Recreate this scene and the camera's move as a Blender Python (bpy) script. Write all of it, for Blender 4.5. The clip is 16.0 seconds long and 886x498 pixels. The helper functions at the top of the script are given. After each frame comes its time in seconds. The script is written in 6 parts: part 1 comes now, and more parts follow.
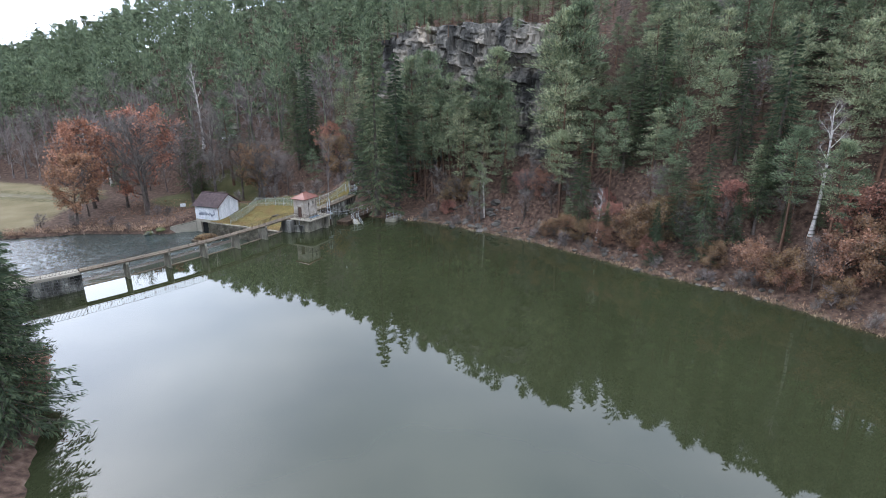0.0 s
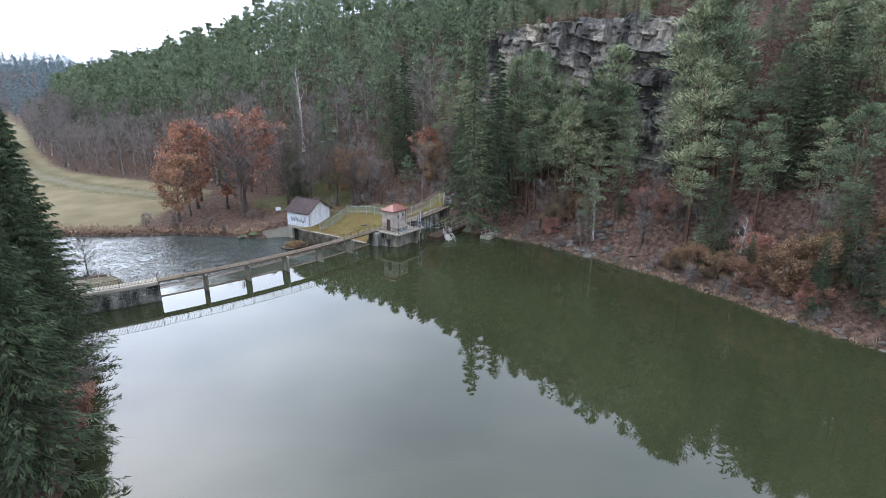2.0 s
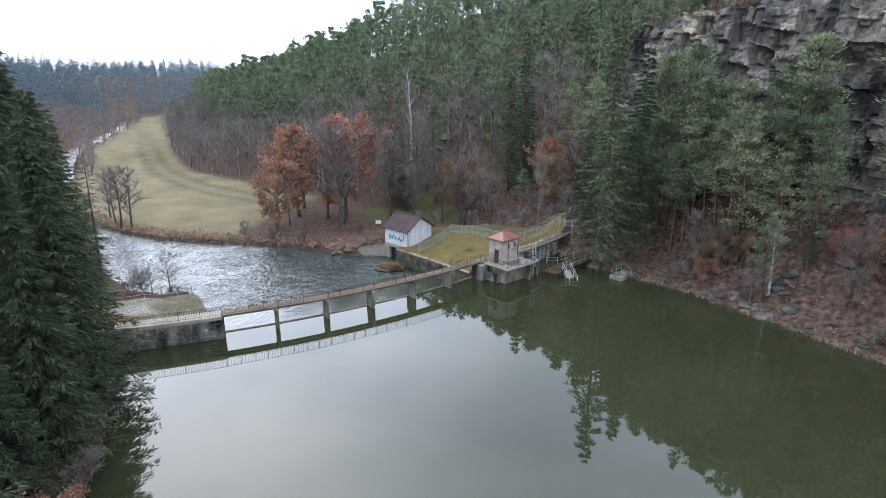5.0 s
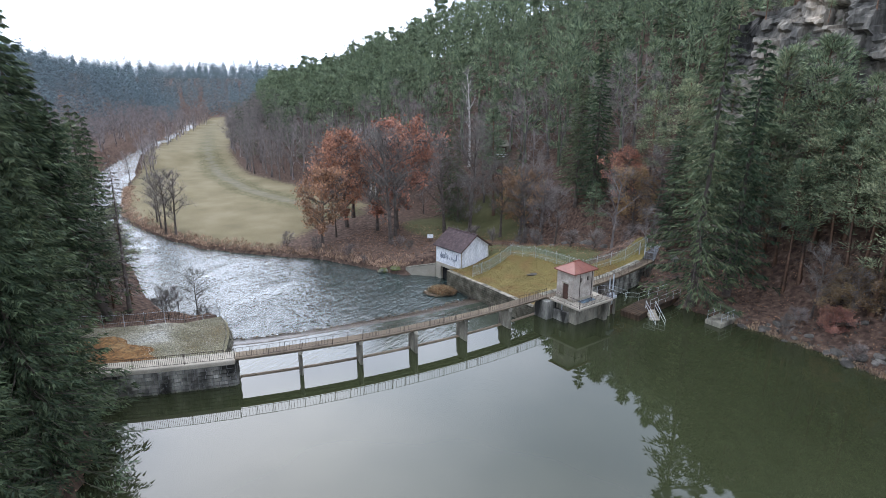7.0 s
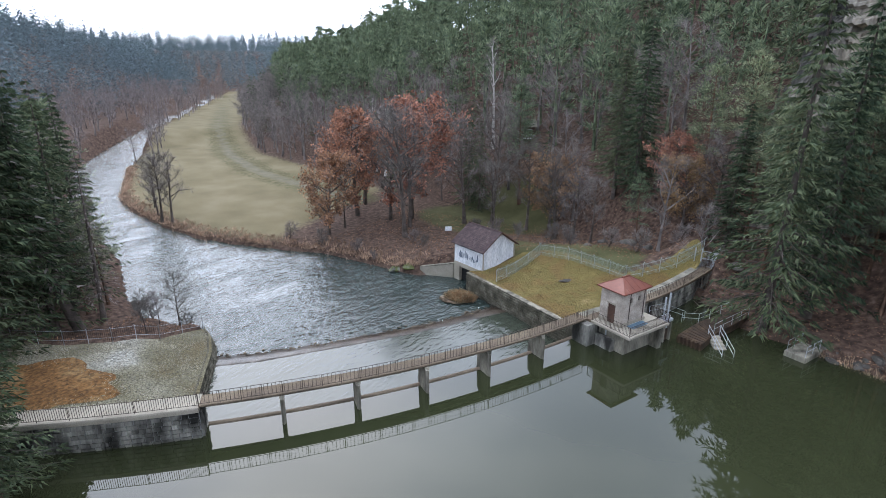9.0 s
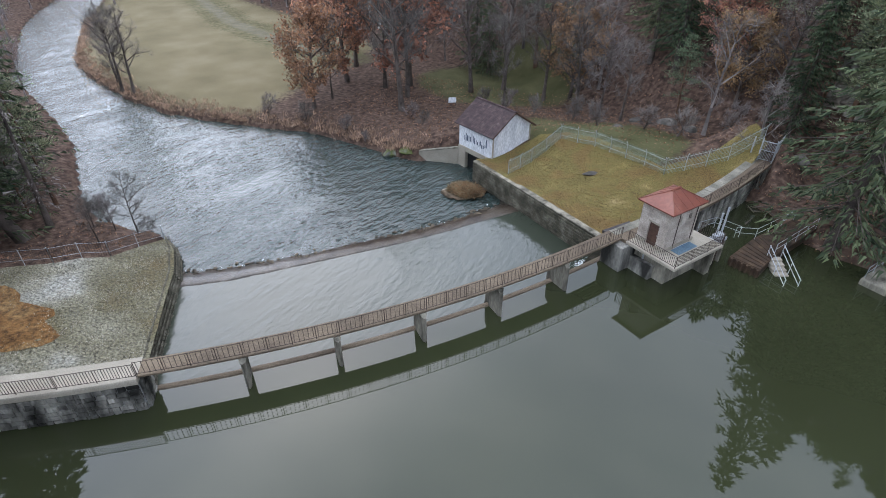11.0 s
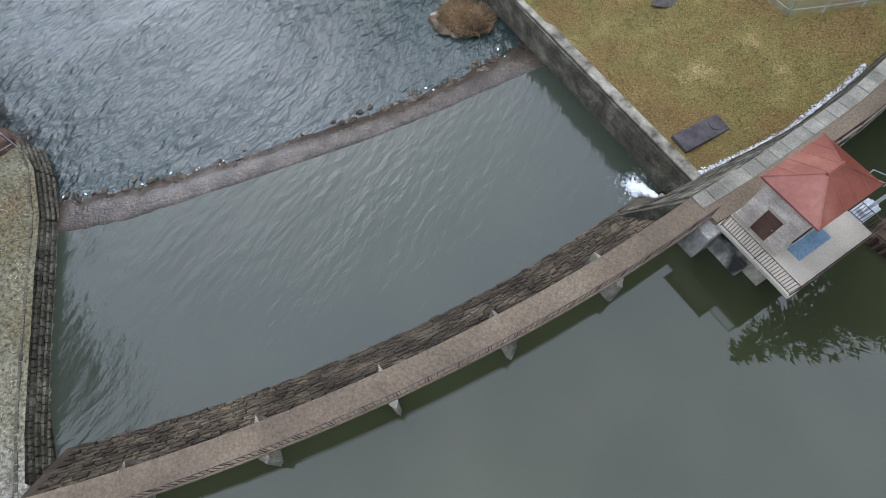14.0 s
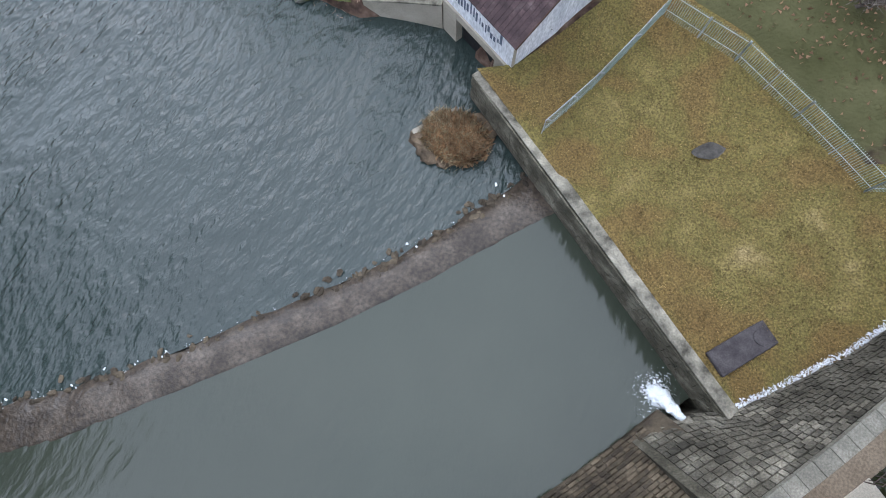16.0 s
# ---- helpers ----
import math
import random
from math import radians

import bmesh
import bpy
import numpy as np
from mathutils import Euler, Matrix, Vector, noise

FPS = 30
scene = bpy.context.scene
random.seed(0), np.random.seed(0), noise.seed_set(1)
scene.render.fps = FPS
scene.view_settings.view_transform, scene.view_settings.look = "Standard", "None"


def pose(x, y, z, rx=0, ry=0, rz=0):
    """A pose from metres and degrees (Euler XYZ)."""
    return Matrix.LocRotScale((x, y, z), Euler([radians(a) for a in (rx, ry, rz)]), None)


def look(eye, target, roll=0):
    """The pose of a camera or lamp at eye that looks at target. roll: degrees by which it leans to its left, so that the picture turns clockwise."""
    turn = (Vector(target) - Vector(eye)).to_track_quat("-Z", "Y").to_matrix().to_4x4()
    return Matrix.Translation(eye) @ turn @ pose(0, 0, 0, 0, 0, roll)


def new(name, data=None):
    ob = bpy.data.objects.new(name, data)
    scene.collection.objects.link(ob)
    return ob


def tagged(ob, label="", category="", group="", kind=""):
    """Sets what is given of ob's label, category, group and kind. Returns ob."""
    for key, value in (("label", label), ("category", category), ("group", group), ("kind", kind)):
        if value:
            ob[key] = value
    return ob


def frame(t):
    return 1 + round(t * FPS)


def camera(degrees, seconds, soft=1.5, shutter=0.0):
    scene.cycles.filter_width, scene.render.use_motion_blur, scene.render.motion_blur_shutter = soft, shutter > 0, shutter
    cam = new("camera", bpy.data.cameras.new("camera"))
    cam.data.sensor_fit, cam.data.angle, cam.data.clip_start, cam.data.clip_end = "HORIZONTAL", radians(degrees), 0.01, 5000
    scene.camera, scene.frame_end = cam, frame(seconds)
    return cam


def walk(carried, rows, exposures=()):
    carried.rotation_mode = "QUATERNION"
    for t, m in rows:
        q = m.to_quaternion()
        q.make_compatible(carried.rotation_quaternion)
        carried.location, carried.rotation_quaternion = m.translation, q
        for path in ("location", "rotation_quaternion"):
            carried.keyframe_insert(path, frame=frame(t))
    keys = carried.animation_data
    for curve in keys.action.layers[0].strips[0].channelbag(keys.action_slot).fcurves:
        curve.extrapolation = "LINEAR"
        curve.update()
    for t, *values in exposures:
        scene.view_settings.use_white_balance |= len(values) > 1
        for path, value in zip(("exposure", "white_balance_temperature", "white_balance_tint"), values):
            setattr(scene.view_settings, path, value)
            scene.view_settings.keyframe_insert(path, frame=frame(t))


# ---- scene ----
cam = camera(78.6, 16.0, soft=0.7)
METRES, EYE, TILT, LEAN, TURN = 104.5, 25.85, -17.2, 0.3, 0.0
ROWS = [
    (0.0, 0.0, 0.0, 0.0, 0.0, -0.0, -0.0),
    (0.5, -0.0002, 0.0244, 0.0071, 1.89, 0.07, -0.58),
    (1.0, -0.0018, 0.0487, 0.0143, 4.19, 0.14, -1.26),
    (1.5, -0.0043, 0.0726, 0.0211, 7.08, 0.15, -2.19),
    (2.0, -0.0078, 0.0973, 0.028, 10.07, 0.12, -3.19),
    (2.5, -0.012, 0.1219, 0.0349, 12.52, 0.05, -3.98),
    (3.0, -0.0179, 0.1461, 0.0417, 14.94, -0.03, -4.8),
    (3.5, -0.0249, 0.17, 0.0484, 17.13, -0.15, -5.51),
    (4.0, -0.0328, 0.1935, 0.055, 18.88, -0.24, -6.02),
    (6.5, -0.0845, 0.3142, 0.0922, 25.71, -0.84, -7.95),
    (7.0, -0.097, 0.3386, 0.0995, 27.52, -1.02, -8.53),
    (7.5, -0.1103, 0.3624, 0.1068, 28.55, -1.12, -8.81),
    (8.0, -0.1236, 0.3856, 0.1141, 29.11, -1.17, -8.96),
    (10.5, -0.1903, 0.4993, 0.1516, 30.12, -14.76, -8.9),
    (11.0, -0.2043, 0.5233, 0.1598, 30.17, -19.57, -8.83),
    (11.5, -0.2192, 0.5487, 0.1681, 30.21, -24.51, -8.76),
    (12.0, -0.2348, 0.5767, 0.1774, 30.28, -30.05, -8.63),
    (12.5, -0.2519, 0.6066, 0.1875, 30.28, -35.41, -8.49),
    (13.0, -0.2709, 0.6385, 0.1977, 30.19, -40.6, -8.42),
    (13.5, -0.2907, 0.673, 0.2093, 30.12, -45.74, -8.33),
    (14.0, -0.3108, 0.7089, 0.2206, 30.11, -50.79, -8.18),
    (14.5, -0.3321, 0.7452, 0.2329, 30.07, -55.81, -8.16),
    (15.0, -0.3542, 0.783, 0.2456, 29.94, -60.97, -8.15),
    (15.5, -0.3764, 0.8229, 0.2582, 29.84, -61.56, -8.08),
    (16.0, -0.4004, 0.8637, 0.2711, 29.54, -61.99, -8.11),
]
walk(cam, [(t, pose(0, 0, EYE, TILT, LEAN, TURN) @ pose(METRES * x, METRES * y, METRES * z, 90 + pitch, roll, yaw)) for t, x, y, z, yaw, pitch, roll in ROWS],
     exposures=[(0.0, 0.66), (4.0, 0.58), (8.0, 0.46), (11, 0.36), (12.5, 0.38), (14.5, 0.42), (16.0, 0.42)])

# ---- light and sky ----
world = bpy.data.worlds.new("overcast_sky")
scene.world = world
world.use_nodes = True
wn = world.node_tree.nodes
wl = world.node_tree.links
wn.clear()
SUN_EL, SUN_ROT = radians(45), radians(311)
w_out = wn.new("ShaderNodeOutputWorld")
w_bg = wn.new("ShaderNodeBackground")
w_sky = wn.new("ShaderNodeTexSky")
w_sky.sky_type = "NISHITA"
w_sky.sun_disc = False
w_sky.sun_elevation, w_sky.sun_rotation = SUN_EL, SUN_ROT
w_sky.air_density, w_sky.dust_density, w_sky.ozone_density = 1.0, 4.0, 1.5
w_tc = wn.new("ShaderNodeTexCoord")
w_map = wn.new("ShaderNodeMapping")
w_map.inputs["Scale"].default_value = (1.0, 1.0, 2.6)
w_noise = wn.new("ShaderNodeTexNoise")
w_noise.inputs["Scale"].default_value = 3.2
w_noise.inputs["Detail"].default_value = 5.0
w_ramp = wn.new("ShaderNodeValToRGB")
w_ramp.color_ramp.elements[0].position, w_ramp.color_ramp.elements[0].color = 0.32, (6.4, 7.7, 10.3, 1)
w_ramp.color_ramp.elements[1].position, w_ramp.color_ramp.elements[1].color = 0.68, (10.0, 11.1, 13.4, 1)
w_mix = wn.new("ShaderNodeMix")
w_mix.data_type = "RGBA"
w_mix.inputs["Factor"].default_value = 0.88
wl.new(w_tc.outputs["Generated"], w_map.inputs["Vector"])
wl.new(w_map.outputs["Vector"], w_noise.inputs["Vector"])
wl.new(w_noise.outputs["Fac"], w_ramp.inputs["Fac"])
wl.new(w_sky.outputs["Color"], w_mix.inputs[6])
wl.new(w_ramp.outputs["Color"], w_mix.inputs[7])
# thin cloud over the valley, a little brighter overhead
w_sep = wn.new("ShaderNodeSeparateXYZ")
w_grad = wn.new("ShaderNodeMapRange")
w_grad.inputs["From Min"].default_value, w_grad.inputs["From Max"].default_value = 0.0, 0.45
w_grad.inputs["To Min"].default_value, w_grad.inputs["To Max"].default_value = 0.18, 0.19
wl.new(w_tc.outputs["Generated"], w_sep.inputs["Vector"])
wl.new(w_sep.outputs["Z"], w_grad.inputs["Value"])
wl.new(w_mix.outputs[2], w_bg.inputs["Color"])
# the cloud is brighter on the side of the hidden sun
w_dot = wn.new("ShaderNodeVectorMath")
w_dot.operation = "DOT_PRODUCT"
w_dot.inputs[1].default_value = (-0.79, 0.49, 0.37)
w_side = wn.new("ShaderNodeMapRange")
w_side.interpolation_type = "SMOOTHSTEP"
w_side.inputs["From Min"].default_value, w_side.inputs["From Max"].default_value = 0.72, 1.0
w_side.inputs["To Min"].default_value, w_side.inputs["To Max"].default_value = 0.93, 1.7
w_mul = wn.new("ShaderNodeMath")
w_mul.operation = "MULTIPLY"
wl.new(w_tc.outputs["Generated"], w_dot.inputs[0])
wl.new(w_dot.outputs["Value"], w_side.inputs["Value"])
wl.new(w_grad.outputs["Result"], w_mul.inputs[0])
wl.new(w_side.outputs["Result"], w_mul.inputs[1])
wl.new(w_mul.outputs["Value"], w_bg.inputs["Strength"])
wl.new(w_bg.outputs["Background"], w_out.inputs["Surface"])

sun_data = bpy.data.lights.new("sun", "SUN")
sun_data.energy, sun_data.angle, sun_data.color = 0.6, radians(140), (1.0, 0.97, 0.93)
sun = new("sun", sun_data)
sun.matrix_world = look((-105, 155, 100), (-30, 90, 0))


# ---- materials ----
def material(name, stops, scale=1.0, rough=0.9, bump=0.3, bump_scale=None, spec=0.3, metal=0.0, detail=6.0, vary=0.0, stretch=(1, 1, 1), fine=0.25, island=False, fine_scale=None):
    """A surface whose colour follows a large noise through the stops, with fine grain and relief on top."""
    m = bpy.data.materials.new(name)
    m.use_nodes = True
    n, l = m.node_tree.nodes, m.node_tree.links
    p = n["Principled BSDF"]
    p.inputs["Roughness"].default_value = rough
    p.inputs["Metallic"].default_value = metal
    p.inputs["Specular IOR Level"].default_value = spec
    geo = n.new("ShaderNodeNewGeometry")
    mp = n.new("ShaderNodeMapping")
    mp.inputs["Scale"].default_value = stretch
    l.new(geo.outputs["Position"], mp.inputs["Vector"])
    big = n.new("ShaderNodeTexNoise")
    big.inputs["Scale"].default_value, big.inputs["Detail"].default_value = scale, detail
    l.new(mp.outputs["Vector"], big.inputs["Vector"])
    ramp = n.new("ShaderNodeValToRGB")
    e = ramp.color_ramp.elements
    while len(e) < len(stops):
        e.new(0.5)
    for k, (pos, col) in enumerate(stops):
        e[k].position, e[k].color = pos, (*col, 1)
    l.new(big.outputs["Fac"], ramp.inputs["Fac"])
    small = n.new("ShaderNodeTexNoise")
    small.inputs["Scale"].default_value, small.inputs["Detail"].default_value = fine_scale or scale * 9, 5.0
    l.new(mp.outputs["Vector"], small.inputs["Vector"])
    hsv = n.new("ShaderNodeHueSaturation")
    mr = n.new("ShaderNodeMapRange")
    mr.inputs["From Min"].default_value, mr.inputs["From Max"].default_value = 0.3, 0.7
    mr.inputs["To Min"].default_value, mr.inputs["To Max"].default_value = 1 - fine, 1 + fine
    l.new(small.outputs["Fac"], mr.inputs["Value"])
    if vary:
        info = n.new("ShaderNodeObjectInfo")
        vr = n.new("ShaderNodeMapRange")
        vr.inputs["To Min"].default_value, vr.inputs["To Max"].default_value = 1 - vary, 1 + vary
        l.new(geo.outputs["Random Per Island"] if island else info.outputs["Random"], vr.inputs["Value"])
        mul = n.new("ShaderNodeMath")
        mul.operation = "MULTIPLY"
        l.new(mr.outputs["Result"], mul.inputs[0])
        l.new(vr.outputs["Result"], mul.inputs[1])
        l.new(mul.outputs["Value"], hsv.inputs["Value"])
    else:
        l.new(mr.outputs["Result"], hsv.inputs["Value"])
    l.new(ramp.outputs["Color"], hsv.inputs["Color"])
    l.new(hsv.outputs["Color"], p.inputs["Base Color"])
    if bump:
        bn = n.new("ShaderNodeTexNoise")
        bn.inputs["Scale"].default_value, bn.inputs["Detail"].default_value = bump_scale or scale * 6, 5.0
        l.new(mp.outputs["Vector"], bn.inputs["Vector"])
        b = n.new("ShaderNodeBump")
        b.inputs["Strength"].default_value, b.inputs["Distance"].default_value = bump, 0.08
        l.new(bn.outputs["Fac"], b.inputs["Height"])
        l.new(b.outputs["Normal"], p.inputs["Normal"])
    return m


def foliage(name, dark, light, rough=0.75, tree_vary=0.25, see_through=0.25):
    """Leaves or needles: each blade its own shade, each tree its own cast."""
    m = bpy.data.materials.new(name)
    m.use_nodes = True
    n, l = m.node_tree.nodes, m.node_tree.links
    p = n["Principled BSDF"]
    p.inputs["Roughness"].default_value = rough
    p.inputs["Specular IOR Level"].default_value = 0.25
    geo, info = n.new("ShaderNodeNewGeometry"), n.new("ShaderNodeObjectInfo")
    ramp = n.new("ShaderNodeValToRGB")
    ramp.color_ramp.elements[0].color, ramp.color_ramp.elements[1].color = (*dark, 1), (*light, 1)
    l.new(geo.outputs["Random Per Island"], ramp.inputs["Fac"])
    hsv = n.new("ShaderNodeHueSaturation")
    vr = n.new("ShaderNodeMapRange")
    vr.inputs["To Min"].default_value, vr.inputs["To Max"].default_value = 1 - tree_vary, 1 + tree_vary
    l.new(info.outputs["Random"], vr.inputs["Value"])
    hr = n.new("ShaderNodeMapRange")
    hr.inputs["To Min"].default_value, hr.inputs["To Max"].default_value = 0.535, 0.475
    l.new(info.outputs["Random"], hr.inputs["Value"])
    # clump-sized lighter and darker patches put lit clumps and dark gaps into the colour
    patch = n.new("ShaderNodeTexNoise")
    patch.inputs["Scale"].default_value, patch.inputs["Detail"].default_value = 0.5, 3.0
    l.new(geo.outputs["Position"], patch.inputs["Vector"])
    pm = n.new("ShaderNodeMapRange")
    pm.inputs["From Min"].default_value, pm.inputs["From Max"].default_value = 0.3, 0.7
    pm.inputs["To Min"].default_value, pm.inputs["To Max"].default_value = 0.5, 1.55
    l.new(patch.outputs["Fac"], pm.inputs["Value"])
    mul = n.new("ShaderNodeMath")
    mul.operation = "MULTIPLY"
    l.new(vr.outputs["Result"], mul.inputs[0])
    l.new(pm.outputs["Result"], mul.inputs[1])
    l.new(mul.outputs["Value"], hsv.inputs["Value"])
    l.new(hr.outputs["Result"], hsv.inputs["Hue"])
    l.new(ramp.outputs["Color"], hsv.inputs["Color"])
    l.new(hsv.outputs["Color"], p.inputs["Base Color"])
    if see_through:
        tr = n.new("ShaderNodeBsdfTranslucent")
        l.new(hsv.outputs["Color"], tr.inputs["Color"])
        mx = n.new("ShaderNodeMixShader")
        mx.inputs["Fac"].default_value = see_through
        l.new(p.outputs["BSDF"], mx.inputs[1])
        l.new(tr.outputs["BSDF"], mx.inputs[2])
        l.new(mx.outputs["Shader"], n["Material Output"].inputs["Surface"])
    return m


def water(name, body, rough, wave, wave_scale, streak=(1, 1, 1), swell=0.1):
    """A water surface: murky body colour under a clear gloss, with ripples."""
    m = bpy.data.materials.new(name)
    m.use_nodes = True
    n, l = m.node_tree.nodes, m.node_tree.links
    p = n["Principled BSDF"]
    p.inputs["Roughness"].default_value, p.inputs["IOR"].default_value = rough, 1.5
    geo, mp = n.new("ShaderNodeNewGeometry"), n.new("ShaderNodeMapping")
    mp.inputs["Scale"].default_value = streak
    mp.inputs["Rotation"].default_value = (0, 0, radians(30))
    l.new(geo.outputs["Position"], mp.inputs["Vector"])
    tone = n.new("ShaderNodeTexNoise")
    tone.inputs["Scale"].default_value, tone.inputs["Detail"].default_value = 0.05, 3.0
    l.new(geo.outputs["Position"], tone.inputs["Vector"])
    ramp = n.new("ShaderNodeValToRGB")
    e = ramp.color_ramp.elements
    e[0].position, e[0].color = 0.35, (*[c * 0.88 for c in body], 1)
    e[1].position, e[1].color = 0.65, (*[c * 1.12 for c in body], 1)
    l.new(tone.outputs["Fac"], ramp.inputs["Fac"])
    l.new(ramp.outputs["Color"], p.inputs["Base Color"])
    w1, w2 = n.new("ShaderNodeTexNoise"), n.new("ShaderNodeTexNoise")
    w1.inputs["Scale"].default_value, w1.inputs["Detail"].default_value = wave_scale, 4.5
    w2.inputs["Scale"].default_value, w2.inputs["Detail"].default_value = wave_scale * 0.17, 2.0
    add = n.new("ShaderNodeMath")
    add.operation = "MULTIPLY"
    for w in (w1, w2):
        l.new(mp.outputs["Vector"], w.inputs["Vector"])
    l.new(w1.outputs["Fac"], add.inputs[0])
    l.new(w2.outputs["Fac"], add.inputs[1])
    b = n.new("ShaderNodeBump")
    b.inputs["Strength"].default_value, b.inputs["Distance"].default_value = wave, swell
    l.new(add.outputs["Value"], b.inputs["Height"])
    l.new(b.outputs["Normal"], p.inputs["Normal"])
    return m


M_STONE = material("granite_blocks", [(0.36, (0.0189, 0.018, 0.0153)), (0.45, (0.105, 0.1, 0.0875)), (0.56, (0.231, 0.22, 0.1913)), (0.75, (0.3465, 0.33, 0.2848))], 0.8, 0.85, 0.6, 9, vary=0.35, stretch=(1, 1, 0.3), detail=9)
M_STONE_DARK = material("weathered_stone", [(0.3, (0.0315, 0.028, 0.0187)), (0.52, (0.0735, 0.066, 0.0476)), (0.75, (0.1575, 0.145, 0.1105))], 0.9, 0.9, 0.8, 8, vary=0.45, island=True, detail=9, fine=0.4, fine_scale=10)
M_SPILL = material("wet_brown_stone", [(0.3, (0.0231, 0.017, 0.011)), (0.52, (0.0609, 0.046, 0.0298)), (0.75, (0.1418, 0.112, 0.0748))], 0.5, 0.75, 0.8, 8, vary=0.5, island=True, detail=9)
M_SETT = material("grey_brown_setts", [(0.3, (0.0525, 0.046, 0.034)), (0.52, (0.1155, 0.104, 0.0799)), (0.75, (0.231, 0.21, 0.1658))], 0.7, 0.85, 0.8, 8, vary=0.4, detail=9, fine=0.4, fine_scale=10)
M_MORTAR = material("mortar", [(0.3, (0.13, 0.13, 0.125)), (0.7, (0.26, 0.26, 0.25))], 2.0)
M_CONCRETE = material("concrete", [(0.3, (0.2684, 0.2394, 0.19)), (0.55, (0.3355, 0.2987, 0.24)), (0.75, (0.4026, 0.3591, 0.29))], 0.5, 0.9, 0.35, 12, vary=0.06, detail=7, fine=0.18, fine_scale=14)
M_COPING = material("weathered_coping", [(0.3, (0.126, 0.118, 0.0952)), (0.55, (0.1995, 0.186, 0.1513)), (0.75, (0.2835, 0.265, 0.2167))], 0.9, 0.9, 0.45, 12, vary=0.16, detail=8, fine=0.25, fine_scale=11)
M_DECK = material("mossy_concrete", [(0.3, (0.0918, 0.069, 0.049)), (0.5, (0.1318, 0.1, 0.0688)), (0.7, (0.1782, 0.138, 0.0963))], 0.22, 0.9, 0.4, 10, vary=0.12, detail=6, fine=0.3, fine_scale=9)
M_PIER = material("stained_concrete", [(0.33, (0.0525, 0.047, 0.0357)), (0.48, (0.168, 0.153, 0.1207)), (0.7, (0.315, 0.287, 0.2253))], 1.1, 0.9, 0.4, 8, stretch=(1, 1, 0.25), detail=9)
M_PLASTER = material("pinkish_grey_render", [(0.3, (0.2808, 0.2397, 0.2024)), (0.55, (0.4212, 0.3672, 0.3128)), (0.75, (0.5184, 0.459, 0.3956))], 1.3, 0.9, 0.6, 14, detail=9)
M_WHITE = material("white_painted_wall", [(0.3, (0.5, 0.51, 0.53)), (0.5, (0.66, 0.67, 0.69)), (0.7, (0.74, 0.74, 0.75))], 0.8, 0.8, 0.15, 10, stretch=(1, 1, 0.4))
M_ROOF_RED = material("rusty_red_sheet", [(0.3, (0.108, 0.0255, 0.0144)), (0.55, (0.171, 0.0476, 0.0288)), (0.75, (0.225, 0.085, 0.056))], 0.5, 0.42, 0.15, 6, spec=0.5, fine=0.15)
M_ROOF_BROWN = material("brown_roof_tiles", [(0.3, (0.03, 0.017, 0.018)), (0.6, (0.06, 0.036, 0.036)), (0.8, (0.11, 0.08, 0.078))], 1.6, 0.7, 0.4, 8, vary=0.25)
M_RAIL = material("rusty_dark_rail", [(0.3, (0.03, 0.021, 0.017)), (0.7, (0.085, 0.06, 0.05))], 2.0, 0.7, 0.1)
M_GALV = material("galvanised_steel", [(0.3, (0.34, 0.36, 0.38)), (0.7, (0.52, 0.54, 0.56))], 2.0, 0.5, 0.1, metal=0.4)
M_FENCE = material("green_grey_mesh", [(0.3, (0.2, 0.27, 0.22)), (0.7, (0.33, 0.39, 0.35))], 2.0, 0.6, 0.1)
M_DOOR = material("brown_door", [(0.3, (0.05, 0.026, 0.018)), (0.7, (0.09, 0.05, 0.036))], 1.5, 0.6, 0.1)
M_DARK = material("dark_opening", [(0.3, (0.01, 0.01, 0.01)), (0.7, (0.02, 0.02, 0.02))], 2.0)
M_BLUE = material("blue_steel_hatch", [(0.3, (0.072, 0.124, 0.1736)), (0.7, (0.12, 0.186, 0.2356))], 1.2, 0.5, 0.1)
M_RUST = material("rusty_plank_deck", [(0.3, (0.022, 0.015, 0.010)), (0.6, (0.058, 0.035, 0.021)), (0.8, (0.1, 0.07, 0.045))], 1.5, 0.9, 0.4, vary=0.2)
M_ROCK = material("grey_rock", [(0.3, (0.0246, 0.0233, 0.0209)), (0.43, (0.084, 0.0784, 0.0684)), (0.54, (0.168, 0.1505, 0.1254)), (0.64, (0.2464, 0.212, 0.1691)), (0.76, (0.4032, 0.3286, 0.2517))], 0.22, 0.9, 1.0, 1.6, stretch=(1, 1, 0.45), detail=10, fine=0.5)
M_BOULDER = material("grey_boulder", [(0.3, (0.04, 0.037, 0.032)), (0.55, (0.1, 0.09, 0.078)), (0.75, (0.19, 0.172, 0.15))], 0.9, 0.9, 0.6, 5, vary=0.35)
M_GRASS = material("winter_lawn", [(0.28, (0.135, 0.086, 0.03)), (0.42, (0.15, 0.102, 0.035)), (0.53, (0.135, 0.109, 0.034)), (0.63, (0.172, 0.134, 0.046)), (0.78, (0.29, 0.218, 0.1))], 0.35, 0.95, 0.9, 14, detail=14, fine=0.52, fine_scale=9.5)
M_GRASS_PALE = material("pale_stony_lawn", [(0.3, (0.12, 0.088, 0.042)), (0.43, (0.12, 0.105, 0.06)), (0.55, (0.2, 0.185, 0.13)), (0.7, (0.33, 0.32, 0.28))], 0.16, 0.95, 0.9, 9, detail=12, fine=0.75, fine_scale=6.0)
M_WATER = water("still_green_water", (0.026, 0.030, 0.014), 0.01, 0.015, 1.2)
M_BASIN = water("basin_water", (0.040, 0.047, 0.034), 0.02, 0.7, 2.0, (1, 0.4, 1), 0.17)
